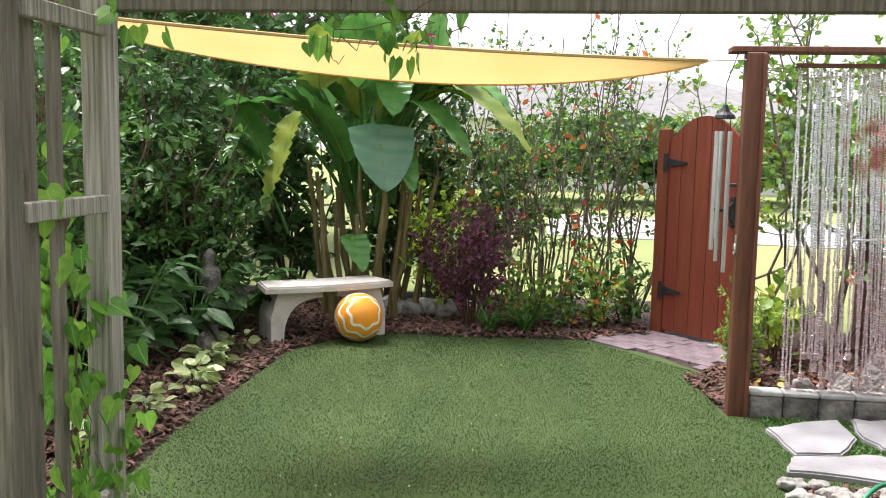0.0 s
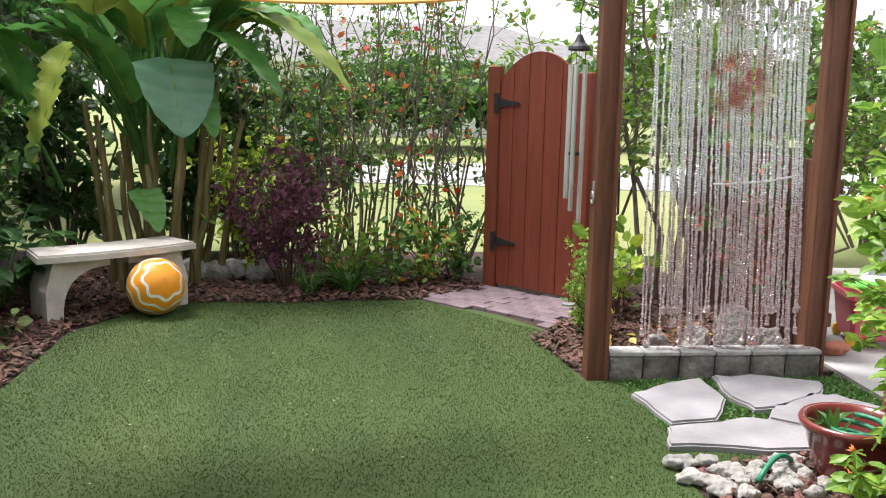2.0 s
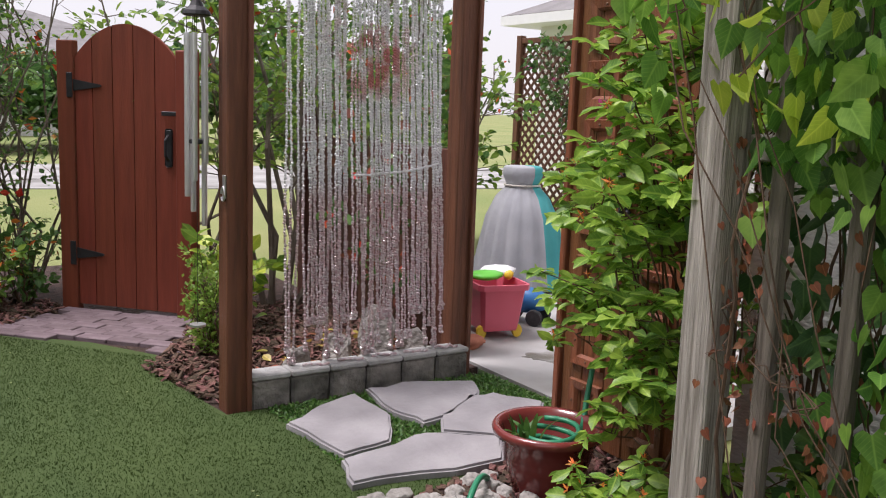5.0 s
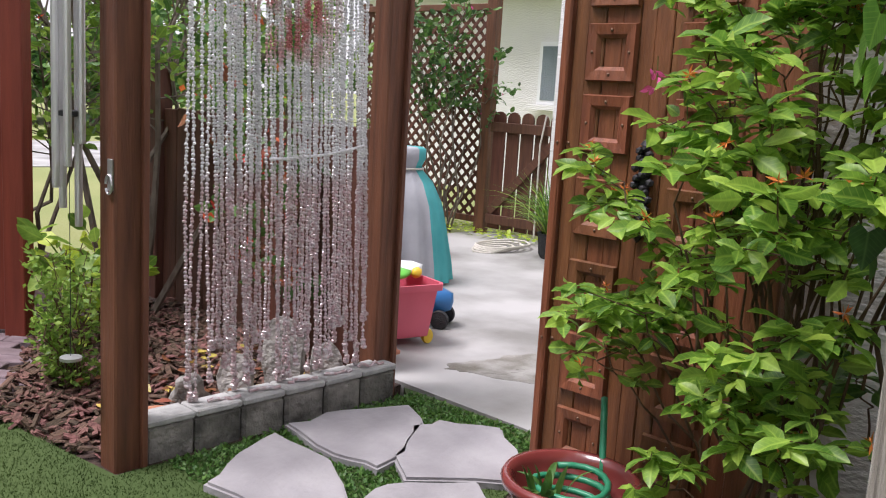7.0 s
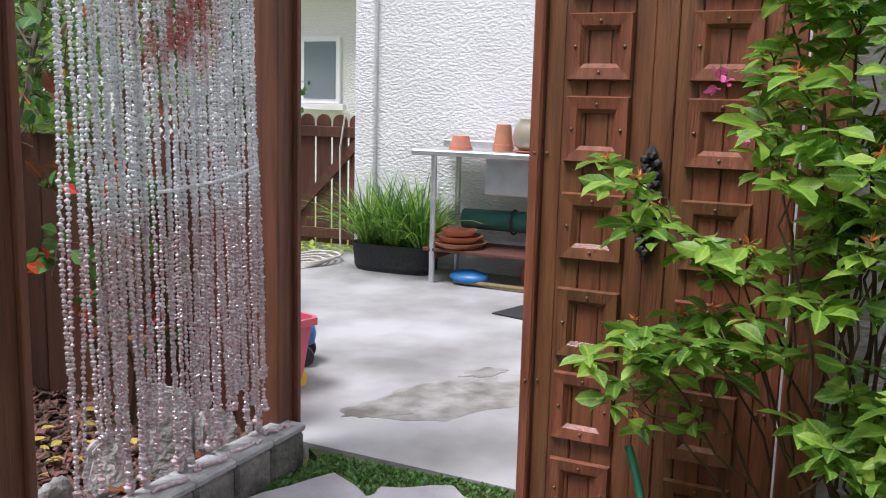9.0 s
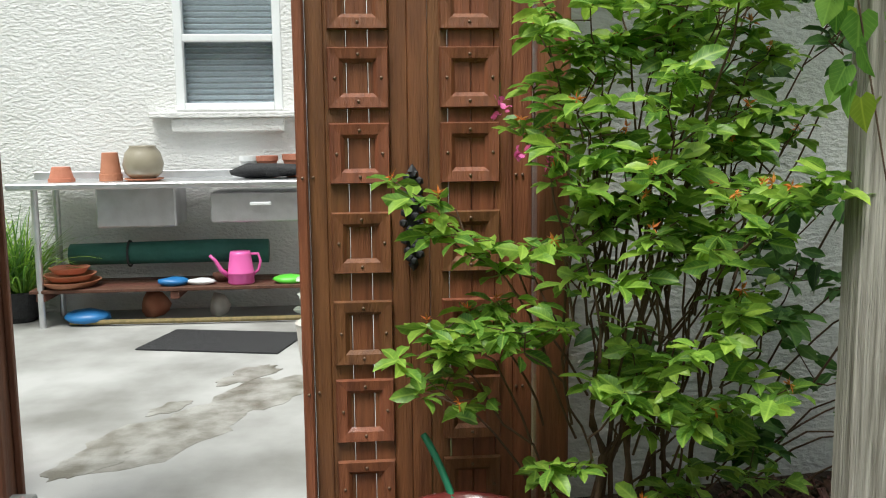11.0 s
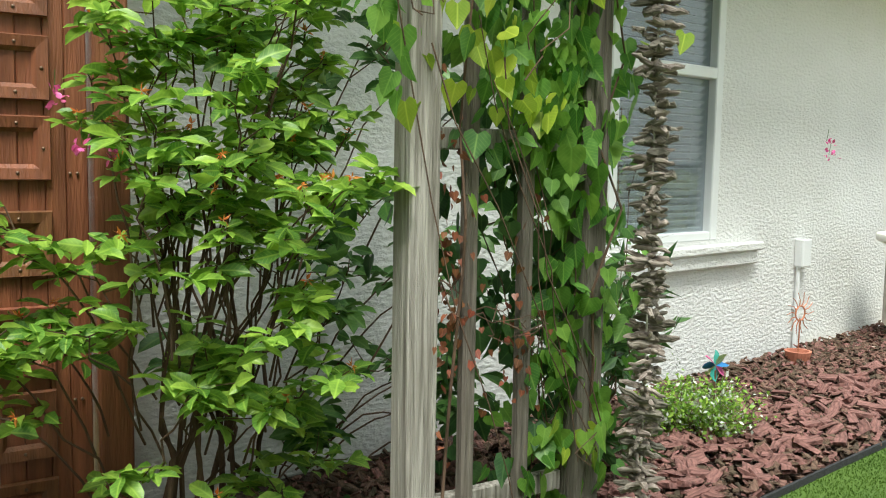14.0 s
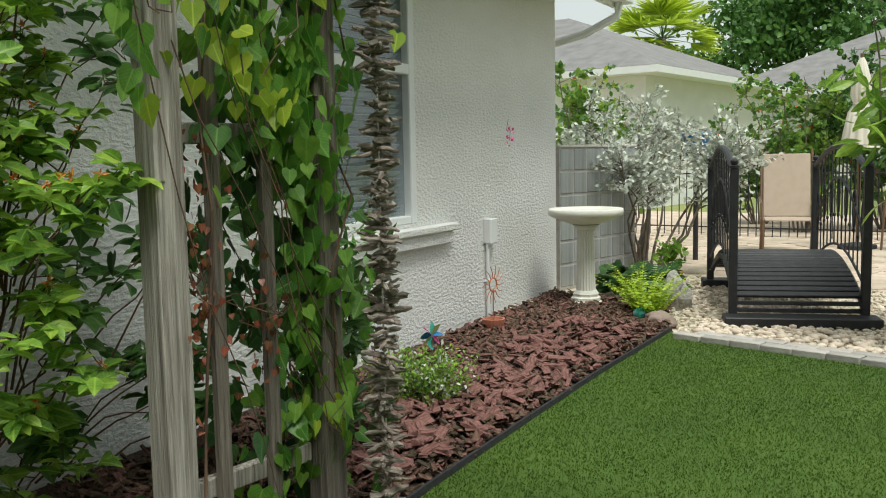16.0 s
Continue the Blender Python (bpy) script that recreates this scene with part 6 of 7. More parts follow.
planter = thing("grass_planter", "long black planter filled with arching green grass", "planter", pose(7.92, 5.72, 0, rz=92))
bm = bmesh.new()
rings = []
for r, z in ((0.92, 0.0), (1.0, 0.04), (1.05, 0.2), (1.08, 0.215), (1.0, 0.216), (0.95, 0.12)):
    rings.append([bm.verts.new((0.33 * r * math.copysign(abs(math.cos(a)) ** 0.6, math.cos(a)), 0.15 * r * math.copysign(abs(math.sin(a)) ** 0.6, math.sin(a)), z)) for a in np.linspace(0, math.tau, 29)[:-1]])
for a, b in zip(rings, rings[1:]):
    for k in range(28):
        bm.faces.new((a[k], a[(k + 1) % 28], b[(k + 1) % 28], b[k]))
bm.faces.new(rings[0][::-1])
bm.faces.new(rings[-1])
part("planter_body", bm, BLACK, planter)
for k in range(5):
    strappy("ornamental_grass", "arching green grass tuft in the black planter", (7.90 + 0.03 * (k % 2), 5.48 + 0.12 * k, 0.12), 130, 0.85, 0.006, L_MID if k % 2 else L_FIRE, 210 + k, 0.8, "grass", "grass tufts in the planter")

bench_t = thing("work_table", "stainless steel topped work table with wooden shelf", "table")
part("table_top", box(7.58, 8.14, 3.40, 5.43, 0.925, 0.965, 0.008), STEEL, bench_t)
part("backsplash", box(8.12, 8.14, 3.40, 5.43, 0.9655, 1.02, 0.004), STEEL, bench_t)
for x, y in ((7.64, 5.27), (8.06, 5.27), (7.64, 3.5), (8.06, 3.5)):
    part("leg", tube([(x, y, 0.004), (x, y, 0.925)], 0.022, None, 12), STEEL, bench_t)
part("sink_box", box(7.70, 8.08, 4.38, 4.90, 0.66, 0.924, 0.01), STEEL, bench_t, "grey sink basin under the top")
dr = part("drawer", box(7.64, 8.08, 3.48, 4.14, 0.69, 0.885, 0.006), STEEL, bench_t)
part("drawer_pull", box(7.612, 7.639, 3.74, 3.88, 0.80, 0.822, 0.004), WHITE, dr)
for k in range(4):
    x0 = 7.62 + k * 0.12
    part("shelf_plank", box(x0, x0 + 0.112, 3.42, 5.34, 0.235, 0.26, 0.004), DARKWOOD, bench_t)
for y in (3.5, 4.4, 5.27):
    part("shelf_bearer", box(7.63, 8.08, y - 0.03, y + 0.03, 0.18, 0.234, 0.004), DARKWOOD, bench_t)

def clay(x, y, z, r, h, m=TERRA, label="terracotta flower pot on the steel table", tip=False):
    t = thing("flower_pot", label, "flower pot", pose(x, y, z + (h if tip else 0), 180 if tip else 0), "flower pots on the table")
    part("pot_body", lathe([(r * 0.68, 0), (r * 0.7, 0.004), (r * 0.92, h * 0.75), (r, h * 0.76), (r * 1.02, h), (r * 0.9, h), (r * 0.62, 0.02)], 24), m, t)
    return t
clay(7.80, 5.14, 0.966, 0.085, 0.10, TERRA, "pale stained clay pot upside down on the table", True)
clay(7.85, 4.83, 0.966, 0.075, 0.19, TERRA, "orange clay pot upside down on the table", True)
clay(8.0, 3.92, 0.966, 0.07, 0.15, WHITE, "white pot on the steel table")
clay(8.0, 3.80, 0.966, 0.08, 0.15)
clay(7.98, 3.60, 0.966, 0.09, 0.16)
urn = thing("stoneware_urn", "round olive-brown stoneware urn on a saucer", "urn", pose(7.80, 4.60, 0.966))
part("urn_body", lathe([(0.075, 0.012), (0.12, 0.05), (0.135, 0.11), (0.115, 0.19), (0.085, 0.225), (0.09, 0.235), (0.075, 0.235), (0.07, 0.1)], 28), URNGLAZE, urn, "", True)
part("saucer", lathe([(0.10, 0.0), (0.13, 0.012), (0.13, 0.018), (0.08, 0.0115)], 28), TERRA, urn)
for k, (r, z) in enumerate(((0.20, 0.262), (0.17, 0.305), (0.13, 0.35))):
    s = thing("clay_saucer", "stacked terracotta plant saucer on the shelf", "saucer", pose(7.78, 5.12, z), "stack of clay saucers")
    part("saucer_body", lathe([(r * 0.75, 0.0), (r, 0.038), (r * 1.02, 0.042), (r * 0.93, 0.040), (r * 0.7, 0.008)], 28), TERRA, s)
roll = thing("canvas_roll", "rolled dark green canvas lying on the shelf", "roll", pose(7.92, 4.55, 0.455))
part("roll_body", tube([(0, -0.75, 0), (0, -0.4, 0.01), (0, 0.1, 0.005), (0.01, 0.6, 0.0)], 0.085, 0.075, 14), GREENCLOTH, roll, "", True)
part("strap", tube([(0.088 * math.cos(a), 0.2, 0.088 * math.sin(a)) for a in np.linspace(0, 6.28, 16)], 0.008), BLACK, roll)
can = thing("watering_can", "magenta plastic watering can on the wooden shelf", "watering can", pose(7.72, 3.97, 0.262, rz=90))
part("can_body", lathe([(0.085, 0.0), (0.09, 0.01), (0.088, 0.07), (0.092, 0.075), (0.088, 0.08), (0.072, 0.20), (0.066, 0.22), (0.05, 0.22)], 24), MAGENTA, can, "", True)
part("spout", tube([(0.08, 0, 0.05), (0.13, 0, 0.09), (0.17, 0, 0.16), (0.205, 0, 0.195)], 0.018, 0.010, 8), MAGENTA, can, "", True)
part("can_handle", tube([(-0.065, 0, 0.20), (-0.12, 0, 0.20), (-0.135, 0, 0.15), (-0.12, 0, 0.09), (-0.085, 0, 0.06)], 0.010, None, 8), MAGENTA, can, "", True)
for c, s, m, nm, lb in (((7.70, 4.42, 0.285), (0.06, 0.10, 0.035), BLUE, "blue_brush", "blue and white scrubbing brush on the shelf"), ((7.72, 4.24, 0.28), (0.05, 0.10, 0.025), WHITE, "white_cloth", "white crumpled cloth on the shelf"),
                       ((7.70, 3.64, 0.285), (0.06, 0.12, 0.03), GREENPL, "green_trowel", "bright green plastic scoop on the shelf"), ((7.72, 5.0, 0.06), (0.10, 0.16, 0.045), BLUE, "blue_dustpan", "blue plastic dustpan under the table"),
                       ((7.88, 3.75, 1.02), (0.12, 0.30, 0.05), BLACK, "black_bag", "black cloth bag lying on the table"), ((7.85, 4.1, 0.29), (0.07, 0.08, 0.05), DARKWOOD, "brown_bowl", "brown bowl on the wooden shelf"),
                       ((7.9, 4.15, 0.08), (0.07, 0.07, 0.09), STONE, "stone_pot", "grey stone pot under the shelf"), ((7.95, 4.6, 0.09), (0.10, 0.10, 0.10), TERRA, "spare_pot", "dark clay pot stored under the shelf")):
    ob = new(nm, mesh_of(nm, blob((0, 0, 0), s, 0.3, len(nm), 2), m, True))
    ob.location = c
    tagged(ob, lb, nm.split("_")[1])
pole = new("bamboo_pole", mesh_of("bamboo_pole", tube([(7.66, 5.1, 0.03), (7.64, 4.4, 0.03), (7.63, 3.5, 0.03)], 0.017, None, 8), CANE))
tagged(pole, "yellow bamboo pole lying under the table", "pole")
mat_ob = new("rubber_mat", mesh_of("rubber_mat", slab([(6.93, 4.50), (7.45, 4.36), (7.24, 3.50), (6.72, 3.64)], 0.005, 0.014, None, 0.002), BLACK))
tagged(mat_ob, "black rubber mat with pale specks on concrete", "mat")
coil = thing("rope_coil", "pale rope lying in loose coils on the patio", "rope", pose(7.72, 6.45, 0.012))
for k in range(4):
    rng = np.random.default_rng(k)
    part("coil", tube([((0.20 + 0.03 * k) * math.cos(a) + rng.normal(0, 0.008) + 0.05 * k, (0.13 + 0.02 * k) * math.sin(a), 0.012 * k + 0.004 * math.sin(3 * a)) for a in np.linspace(0, 6.2, 26)], 0.010, None, 6), ROPE, coil)
DAMP = mat("damp_concrete", (0.15, 0.138, 0.11), (0.38, 0.37, 0.345), scale=6, rough=0.45, bump=0.3, bscale=90, detail=12, contrast=0.14)
rng = np.random.default_rng(77)
for k, (cx, cy, r, s) in enumerate(((5.30, 4.02, 0.20, 2.0), (5.62, 3.82, 0.16, 2.4), (5.95, 3.62, 0.20, 1.6), (5.05, 4.22, 0.10, 2.0), (5.75, 4.05, 0.06, 2.0), (6.3, 3.75, 0.10, 2.2))):
    ring = []
    for i in range(36):
        a = i * math.tau / 36
        q = r * (1 + 0.45 * noise.noise(Vector((math.cos(a) * 1.5 + k * 9, math.sin(a) * 1.5, 0))) + 0.3 * noise.noise(Vector((math.cos(a) * 5, math.sin(a) * 5 + k * 3, 0))))
        u, v = q * s * math.cos(a), q * math.sin(a)
        ring.append((cx + 0.83 * u + 0.55 * v, cy - 0.55 * u + 0.83 * v))
    tagged(new("damp_stain", mesh_of("damp_stain", slab(ring, 0.0010, 0.0052 + 0.0004 * k), DAMP)), "brownish damp patch on the concrete slab", "stain", "", "structure")
pf = thing("potted_dusty_plant", "pale silvery plant in a grey pot by the door", "potted plant", pose(6.35, 3.35, 0))
part("pot_body", lathe([(0.10, 0), (0.13, 0.05), (0.15, 0.26), (0.155, 0.27), (0.13, 0.27), (0.10, 0.1)], 24), STONE, pf)
rng = np.random.default_rng(220)
pp = rng.normal(0, 0.06, (120, 3)) + (0, 0, 0.38)
c = part("foliage", leaves("foliage", "oval", pp, rng.normal(0, 1, (120, 3)) + (0, 0, 0.3), rng.uniform(0.04, 0.07, 120), L_SILVER, rng), L_SILVER, pf)
part("stem", tube([(0, 0, 0.1), (0.01, 0, 0.4)], 0.01), TWIG, pf)

# ---- house corner, downpipe, glass block screen ----
gutter = thing("gutter_downpipe", "white gutter end and bent downpipe at the house corner", "downpipe", HM)
part("gutter", box(-0.40, 6.0, 0.445, 0.56, 2.45, 2.57, 0.01), WHITE, gutter)
part("downpipe", tube([(-0.25, 0.48, 2.45), (-0.25, 0.46, 2.34), (-0.16, 0.20, 2.20), (-0.06, -0.10, 2.12), (-0.05, -0.15, 1.95), (-0.05, -0.15, 0.1)], 0.035, None, 8), WHITE, gutter)
screen = thing("glass_block_screen", "low screen wall of ribbed grey glass blocks", "glass block wall", pose(5.42, -3.52, 0, rz=math.degrees(math.atan2(-1.2, -0.17))))
gb = mesh_of("glass_block", box(0.004, 0.190, -0.05, 0.05, 0.004, 0.200, 0.012), gblock)
for i in range(6):
    for j in range(6):
        part("glass_block", gb, gblock, screen, at=pose(i * 0.196, 0, 0.02 + j * 0.205))
part("mortar", box(0.0, 1.176, -0.042, 0.042, 0.0, 1.25, 0.0), PAVER, screen)
part("cap", box(-0.01, 1.19, -0.055, 0.055, 1.2505, 1.275, 0.005), STONE, screen)

# ---- bed along the house ----
bath = thing("bird_bath", "white plaster bird bath on a fluted pedestal", "bird bath", pose(4.80, -2.90, 0))
part("bowl", lathe([(0.05, 0.645), (0.12, 0.655), (0.22, 0.69), (0.275, 0.715), (0.29, 0.725), (0.292, 0.765), (0.283, 0.772), (0.26, 0.768), (0.22, 0.735), (0.05, 0.715)], 44), PLASTER, bath, "", True)
part("water", lathe([(0.05, 0.716), (0.235, 0.748), (0.236, 0.750), (0.01, 0.7505)], 40), glass, bath)
bm = bmesh.new()
rings = []
for r, z in ((0.078, 0.13), (0.074, 0.2), (0.068, 0.5), (0.066, 0.60)):
    rings.append([bm.verts.new(((r - 0.007 * (k % 2)) * math.cos(k * math.tau / 40), (r - 0.007 * (k % 2)) * math.sin(k * math.tau / 40), z)) for k in range(40)])
for a, b in zip(rings, rings[1:]):
    for k in range(40):
        bm.faces.new((a[k], a[(k + 1) % 40], b[(k + 1) % 40], b[k]))
part("fluted_shaft", bm, PLASTER, bath)
part("collar", lathe([(0.066, 0.598), (0.085, 0.61), (0.09, 0.63), (0.11, 0.646)], 32), PLASTER, bath)
part("base", lathe([(0.135, 0.0), (0.135, 0.045), (0.12, 0.05), (0.12, 0.075), (0.10, 0.085), (0.105, 0.105), (0.085, 0.132)], 8), PLASTER, bath)


def fern(base, seed, n=26, length=0.42, material=L_FERN, label="lime-green feathery fern at the bed edge"):
    rng = np.random.default_rng(seed)
    t = thing("fern", label, "fern", pose(*base))
    for k in range(n):
        a = rng.uniform(0, math.tau)
        L = length * rng.uniform(0.6, 1.1)
        out = rng.uniform(0.35, 0.95)
        P0, D0, S0 = [], [], []
        for j in range(18):
            q = (j + 2) / 20
            p = np.array([math.cos(a) * out * L * q, math.sin(a) * out * L * q, L * (q - out * 0.55 * q * q)])
            for s in (-1, 1):
                P0.append(p)
                D0.append((math.cos(a + s * 1.2), math.sin(a + s * 1.2), 0.15))
                S0.append(0.055 * (1 - q * 0.75))
        part("frond", leaves("frond", "small", P0, D0, S0, material, rng, 1.0), material, t)
    return t


fern((4.25, -2.72, 0), 231, 36, 0.58)
fern((4.10, -2.60, 0), 232, 24, 0.46)
orb = new("glass_orb", mesh_of("glass_orb", blob((0, 0, 0), (0.05, 0.05, 0.05), 0.0, 0, 3), TEALGLASS, True))
orb.location = (4.16, -2.50, 0.055)
tagged(orb, "small teal glass garden orb by the fern", "garden orb")
rock((3.95, -2.38, 0.045), (0.10, 0.08, 0.06), 81, "smooth brown boulder at the lawn corner", mat("brown_boulder", (0.22, 0.16, 0.13), (0.36, 0.28, 0.24), scale=8, rough=0.8, bump=0.4), "")
rock((4.15, -3.1, 0.10), (0.12, 0.09, 0.17), 82, "upright rough grey boulder in pebbles", ROCK, "")
bush("thyme_bush", "low rounded grey-green herb bush in bark mulch", (4.10, 0.12, 0), 0.30, 0.26, 34, [("small", 0.028, 2600, L_FIRE, 0.5), ("small", 0.024, 900, L_SILVER, 0.5)], 233, twigs=8, twig_len=0.09, bare=0.2, stem_r=0.003)
pin = thing("pinwheel", "small iridescent pinwheel stake in the herb bush", "garden ornament", pose(4.02, 0.10, 0))
part("stake", tube([(0, 0, 0), (0, 0, 0.34)], 0.004), BRONZE, pin)
rng = np.random.default_rng(3)
for k in range(8):
    a = k * math.tau / 8
    part("vane", leaves("vane", "oval", [(0, 0, 0.36)], [(0.3 * math.cos(a), math.cos(a), math.sin(a))], [0.07], (BLUE, L_PINK, TEALGLASS, L_CREAM)[k % 4], rng), BLUE, pin)
sunorn = thing("copper_sun_ornament", "copper wire sun ornament in a clay pot", "garden ornament", pose(4.82, -1.62, 0))
part("pot_body", lathe([(0.05, 0), (0.055, 0.01), (0.075, 0.08), (0.08, 0.10), (0.065, 0.10), (0.05, 0.03)], 20), TERRA, sunorn)
part("stake", tube([(0, 0, 0.03), (0, 0, 0.30)], 0.004), COPPER, sunorn)
for k in range(14):
    a = k * math.tau / 14
    part("ray", tube([(0, 0.04 * math.cos(a), 0.33 + 0.04 * math.sin(a)), (0, 0.08 * math.cos(a + 0.15), 0.33 + 0.08 * math.sin(a + 0.15)), (0, 0.13 * math.cos(a), 0.33 + 0.13 * math.sin(a))], 0.004, 0.002, 5), COPPER, sunorn)
part("ring", tube([(0, 0.045 * math.cos(a), 0.33 + 0.045 * math.sin(a)) for a in np.linspace(0, 6.28, 20)], 0.005), COPPER, sunorn)
bush("coral_vine", "sparse twining vine by the window with pink flowers", (4.55, 0.3, 0), 1.5, 0.45, 6, [("heart", 0.07, 60, L_HEART, 0.1), ("narrow", 0.10, 120, L_MID, 0.3)], 234, "vine", twigs=8, twig_len=0.25, stem_r=0.004)
bush("window_shrub", "thin dark-leaved shrub under the window", (3.95, 0.95, 0), 1.25, 0.35, 10, [("narrow", 0.12, 420, L_DARK, 0.3), ("oval", 0.08, 120, L_MID, 0.4)], 235, twigs=9, twig_len=0.2, stem_r=0.006)
for k, (x, y) in enumerate(((4.75, -3.5), (4.95, -3.9), (4.6, -3.8))):
    hosta((x, y, 0), 240 + k, 40, 0.22, L_DARK)
edging = thing("lawn_edging", "thin black strip edging between turf and bark", "lawn edging", None, "", "structure")
EDGE = [(3.30, 1.5), (3.40, 0.95), (3.55, 0.0), (3.68, -0.9), (3.84, -2.30)]
for a, b in zip(EDGE, EDGE[1:]):
    L = math.dist(a, b)
    e = part("strip", box(0, L, -0.006, 0.006, -0.04, 0.03, 0.002), BLACK, edging)
    e.matrix_basis = pose(a[0], a[1], 0, rz=math.degrees(math.atan2(b[1] - a[1], b[0] - a[0])))

# ---- footbridge ----
BRZ = math.degrees(math.atan2(-1.6, 0.76))
bridge = thing("footbridge", "small arched black iron footbridge with ornate railings", "footbridge", pose(3.20, -2.95, 0, rz=BRZ))
# local x runs over the bridge, y across it
BL, BW = 1.75, 0.43
rise = lambda x: 0.19 + 0.22 * math.sin(math.pi * min(max(x / BL, 0), 1))
for k in range(26):
    x = 0.03 + k * 0.068
    pl = part("deck_slat", box(-0.028, 0.028, -BW + 0.02, BW - 0.02, -0.012, 0.012, 0.004), IRON, bridge)
    pl.matrix_basis = Matrix.Translation((x, 0, rise(x))) @ Matrix.Rotation(-math.atan(0.22 * math.pi / BL * math.cos(math.pi * x / BL)), 4, "Y")
for s in (-1, 1):
    y = s * BW
    part("stringer", tube([(x, y * 0.96, rise(x) - 0.035) for x in np.linspace(0, BL, 16)], 0.022, None, 6), IRON, bridge)
    rail = part("railing", tube([(x, y, 1.05 + 0.17 * math.sin(math.pi * x / BL)) for x in np.linspace(0, BL, 20)], 0.024, None, 8), IRON, bridge)
    part("mid_rail", tube([(x, y, rise(x) + 0.06) for x in np.linspace(0, BL, 20)], 0.010, None, 6), IRON, rail)
    part("inner_arch", tube([(x, y, 0.62 + 0.36 * math.sin(math.pi * (x - 0.1) / (BL - 0.2))) for x in np.linspace(0.1, BL - 0.1, 20)], 0.012, None, 6), IRON, rail)
    for k in range(1, 14):
        x = k * BL / 14
        z0, z1 = rise(x) + 0.06, 1.05 + 0.17 * math.sin(math.pi * x / BL)
        part("baluster", tube([(x, y, z0), (x, y, z1)], 0.006, None, 5), IRON, rail)
        if k % 2:
            part("scroll", tube([(x + 0.045 * math.cos(a), y, (z0 + z1) / 2 + 0.14 * math.sin(a)) for a in np.linspace(0, 6.28, 14)], 0.006, None, 5), IRON, rail)
        part("knuckle", blob((x, y, z0 + 0.3 * (z1 - z0)), (0.013, 0.013, 0.022), 0.0, 0, 1), IRON, rail)
    for x in (0.0, BL):
        p = part("newel_post", box(x - 0.028, x + 0.028, y - 0.028, y + 0.028, 0.0, 1.08, 0.004), IRON, bridge)
        part("post_cap", lathe([(0.036, 1.081), (0.036, 1.095), (0.02, 1.10), (0.028, 1.115), (0.028, 1.13), (0.01, 1.145)], 12, None, (x, y)), IRON, p)
for x in (-0.10, BL + 0.02):
    part("foot_step", box(x - 0.10, x + 0.10, -BW - 0.07, BW + 0.07, 0.004, 0.075, 0.006), IRON, bridge)
for z in (0.10, 0.15):
    part("riser_bar", box(-0.02, 0.0, -BW, BW, z - 0.015, z + 0.015, 0.003), IRON, bridge)

# pebbles and paver edge
rng = np.random.default_rng(251)
GR = [(3.70, -2.16), (2.44, -2.03), (1.2, -1.92), (1.2, -4.4), (4.9, -4.9), (4.6, -3.6), (4.05, -2.7)]
pts = scatter(GR, 7000, rng)
ico = bmesh.new()
bmesh.ops.create_icosphere(ico, subdivisions=1, radius=1.0)
iv = np.array([v.co[:] for v in ico.verts])
itri = np.array([[v.index for v in f.verts] for f in ico.faces])
ico.free()
n = len(pts)
sc = rng.uniform(0.011, 0.026, (n, 1)) * np.stack([rng.uniform(0.8, 1.4, n), rng.uniform(0.7, 1.1, n), rng.uniform(0.45, 0.8, n)], 1)
rot = rng.uniform(0, math.tau, n)
V = iv[None] * sc[:, None] * rng.uniform(0.85, 1.15, (n, len(iv), 1))
V = np.stack([V[..., 0] * np.cos(rot)[:, None] - V[..., 1] * np.sin(rot)[:, None], V[..., 0] * np.sin(rot)[:, None] + V[..., 1] * np.cos(rot)[:, None], V[..., 2]], -1) + np.concatenate([pts, rng.uniform(0, 0.02, (n, 1))], 1)[:, None]
me = bpy.data.meshes.new("river_pebbles")
me.from_pydata(V.reshape(-1, 3).tolist(), [], (itri[None] + (np.arange(n) * len(iv))[:, None, None]).reshape(-1, 3).tolist())
me.materials.append(PEBBLE)
tagged(part("river_pebbles", me, PEBBLE, None), "cream and white river pebbles round the footbridge", "pebbles", "", "stuff")
edge_row = thing("paver_edging", "double row of grey clay pavers edging the turf", "paver edging", None, "", "structure")
pv = mesh_of("paver", box(-0.094, 0.094, -0.045, 0.045, -0.03, 0.036, 0.004), PAVER)
ea = math.atan2(-1.93 + 2.10, 2.44 - 3.72)
for r in range(2):
    for k in range(24):
        u, v = 0.09 + k * 0.196 + 0.1 * r, 0.05 + r * 0.094
        part("paver", pv, PAVER, edge_row, at=pose(3.73 + u * math.cos(ea) - v * math.sin(ea), -2.04 + u * math.sin(ea) - v * math.cos(ea) * -1 - 0.02, 0.002 * (k % 3), rz=math.degrees(ea) + (k * 37 % 5) - 2))
rng2 = np.random.default_rng(252)
leaf_on = new("fallen_leaf", leaves("fallen_leaf", "oval", [(3.22, -2.86, 0.062)], [(0.5, 0.6, 0.05)], [0.10], L_GOLD, rng2, 2.0))
tagged(leaf_on, "single yellow leaf lying on the bridge step", "leaf")


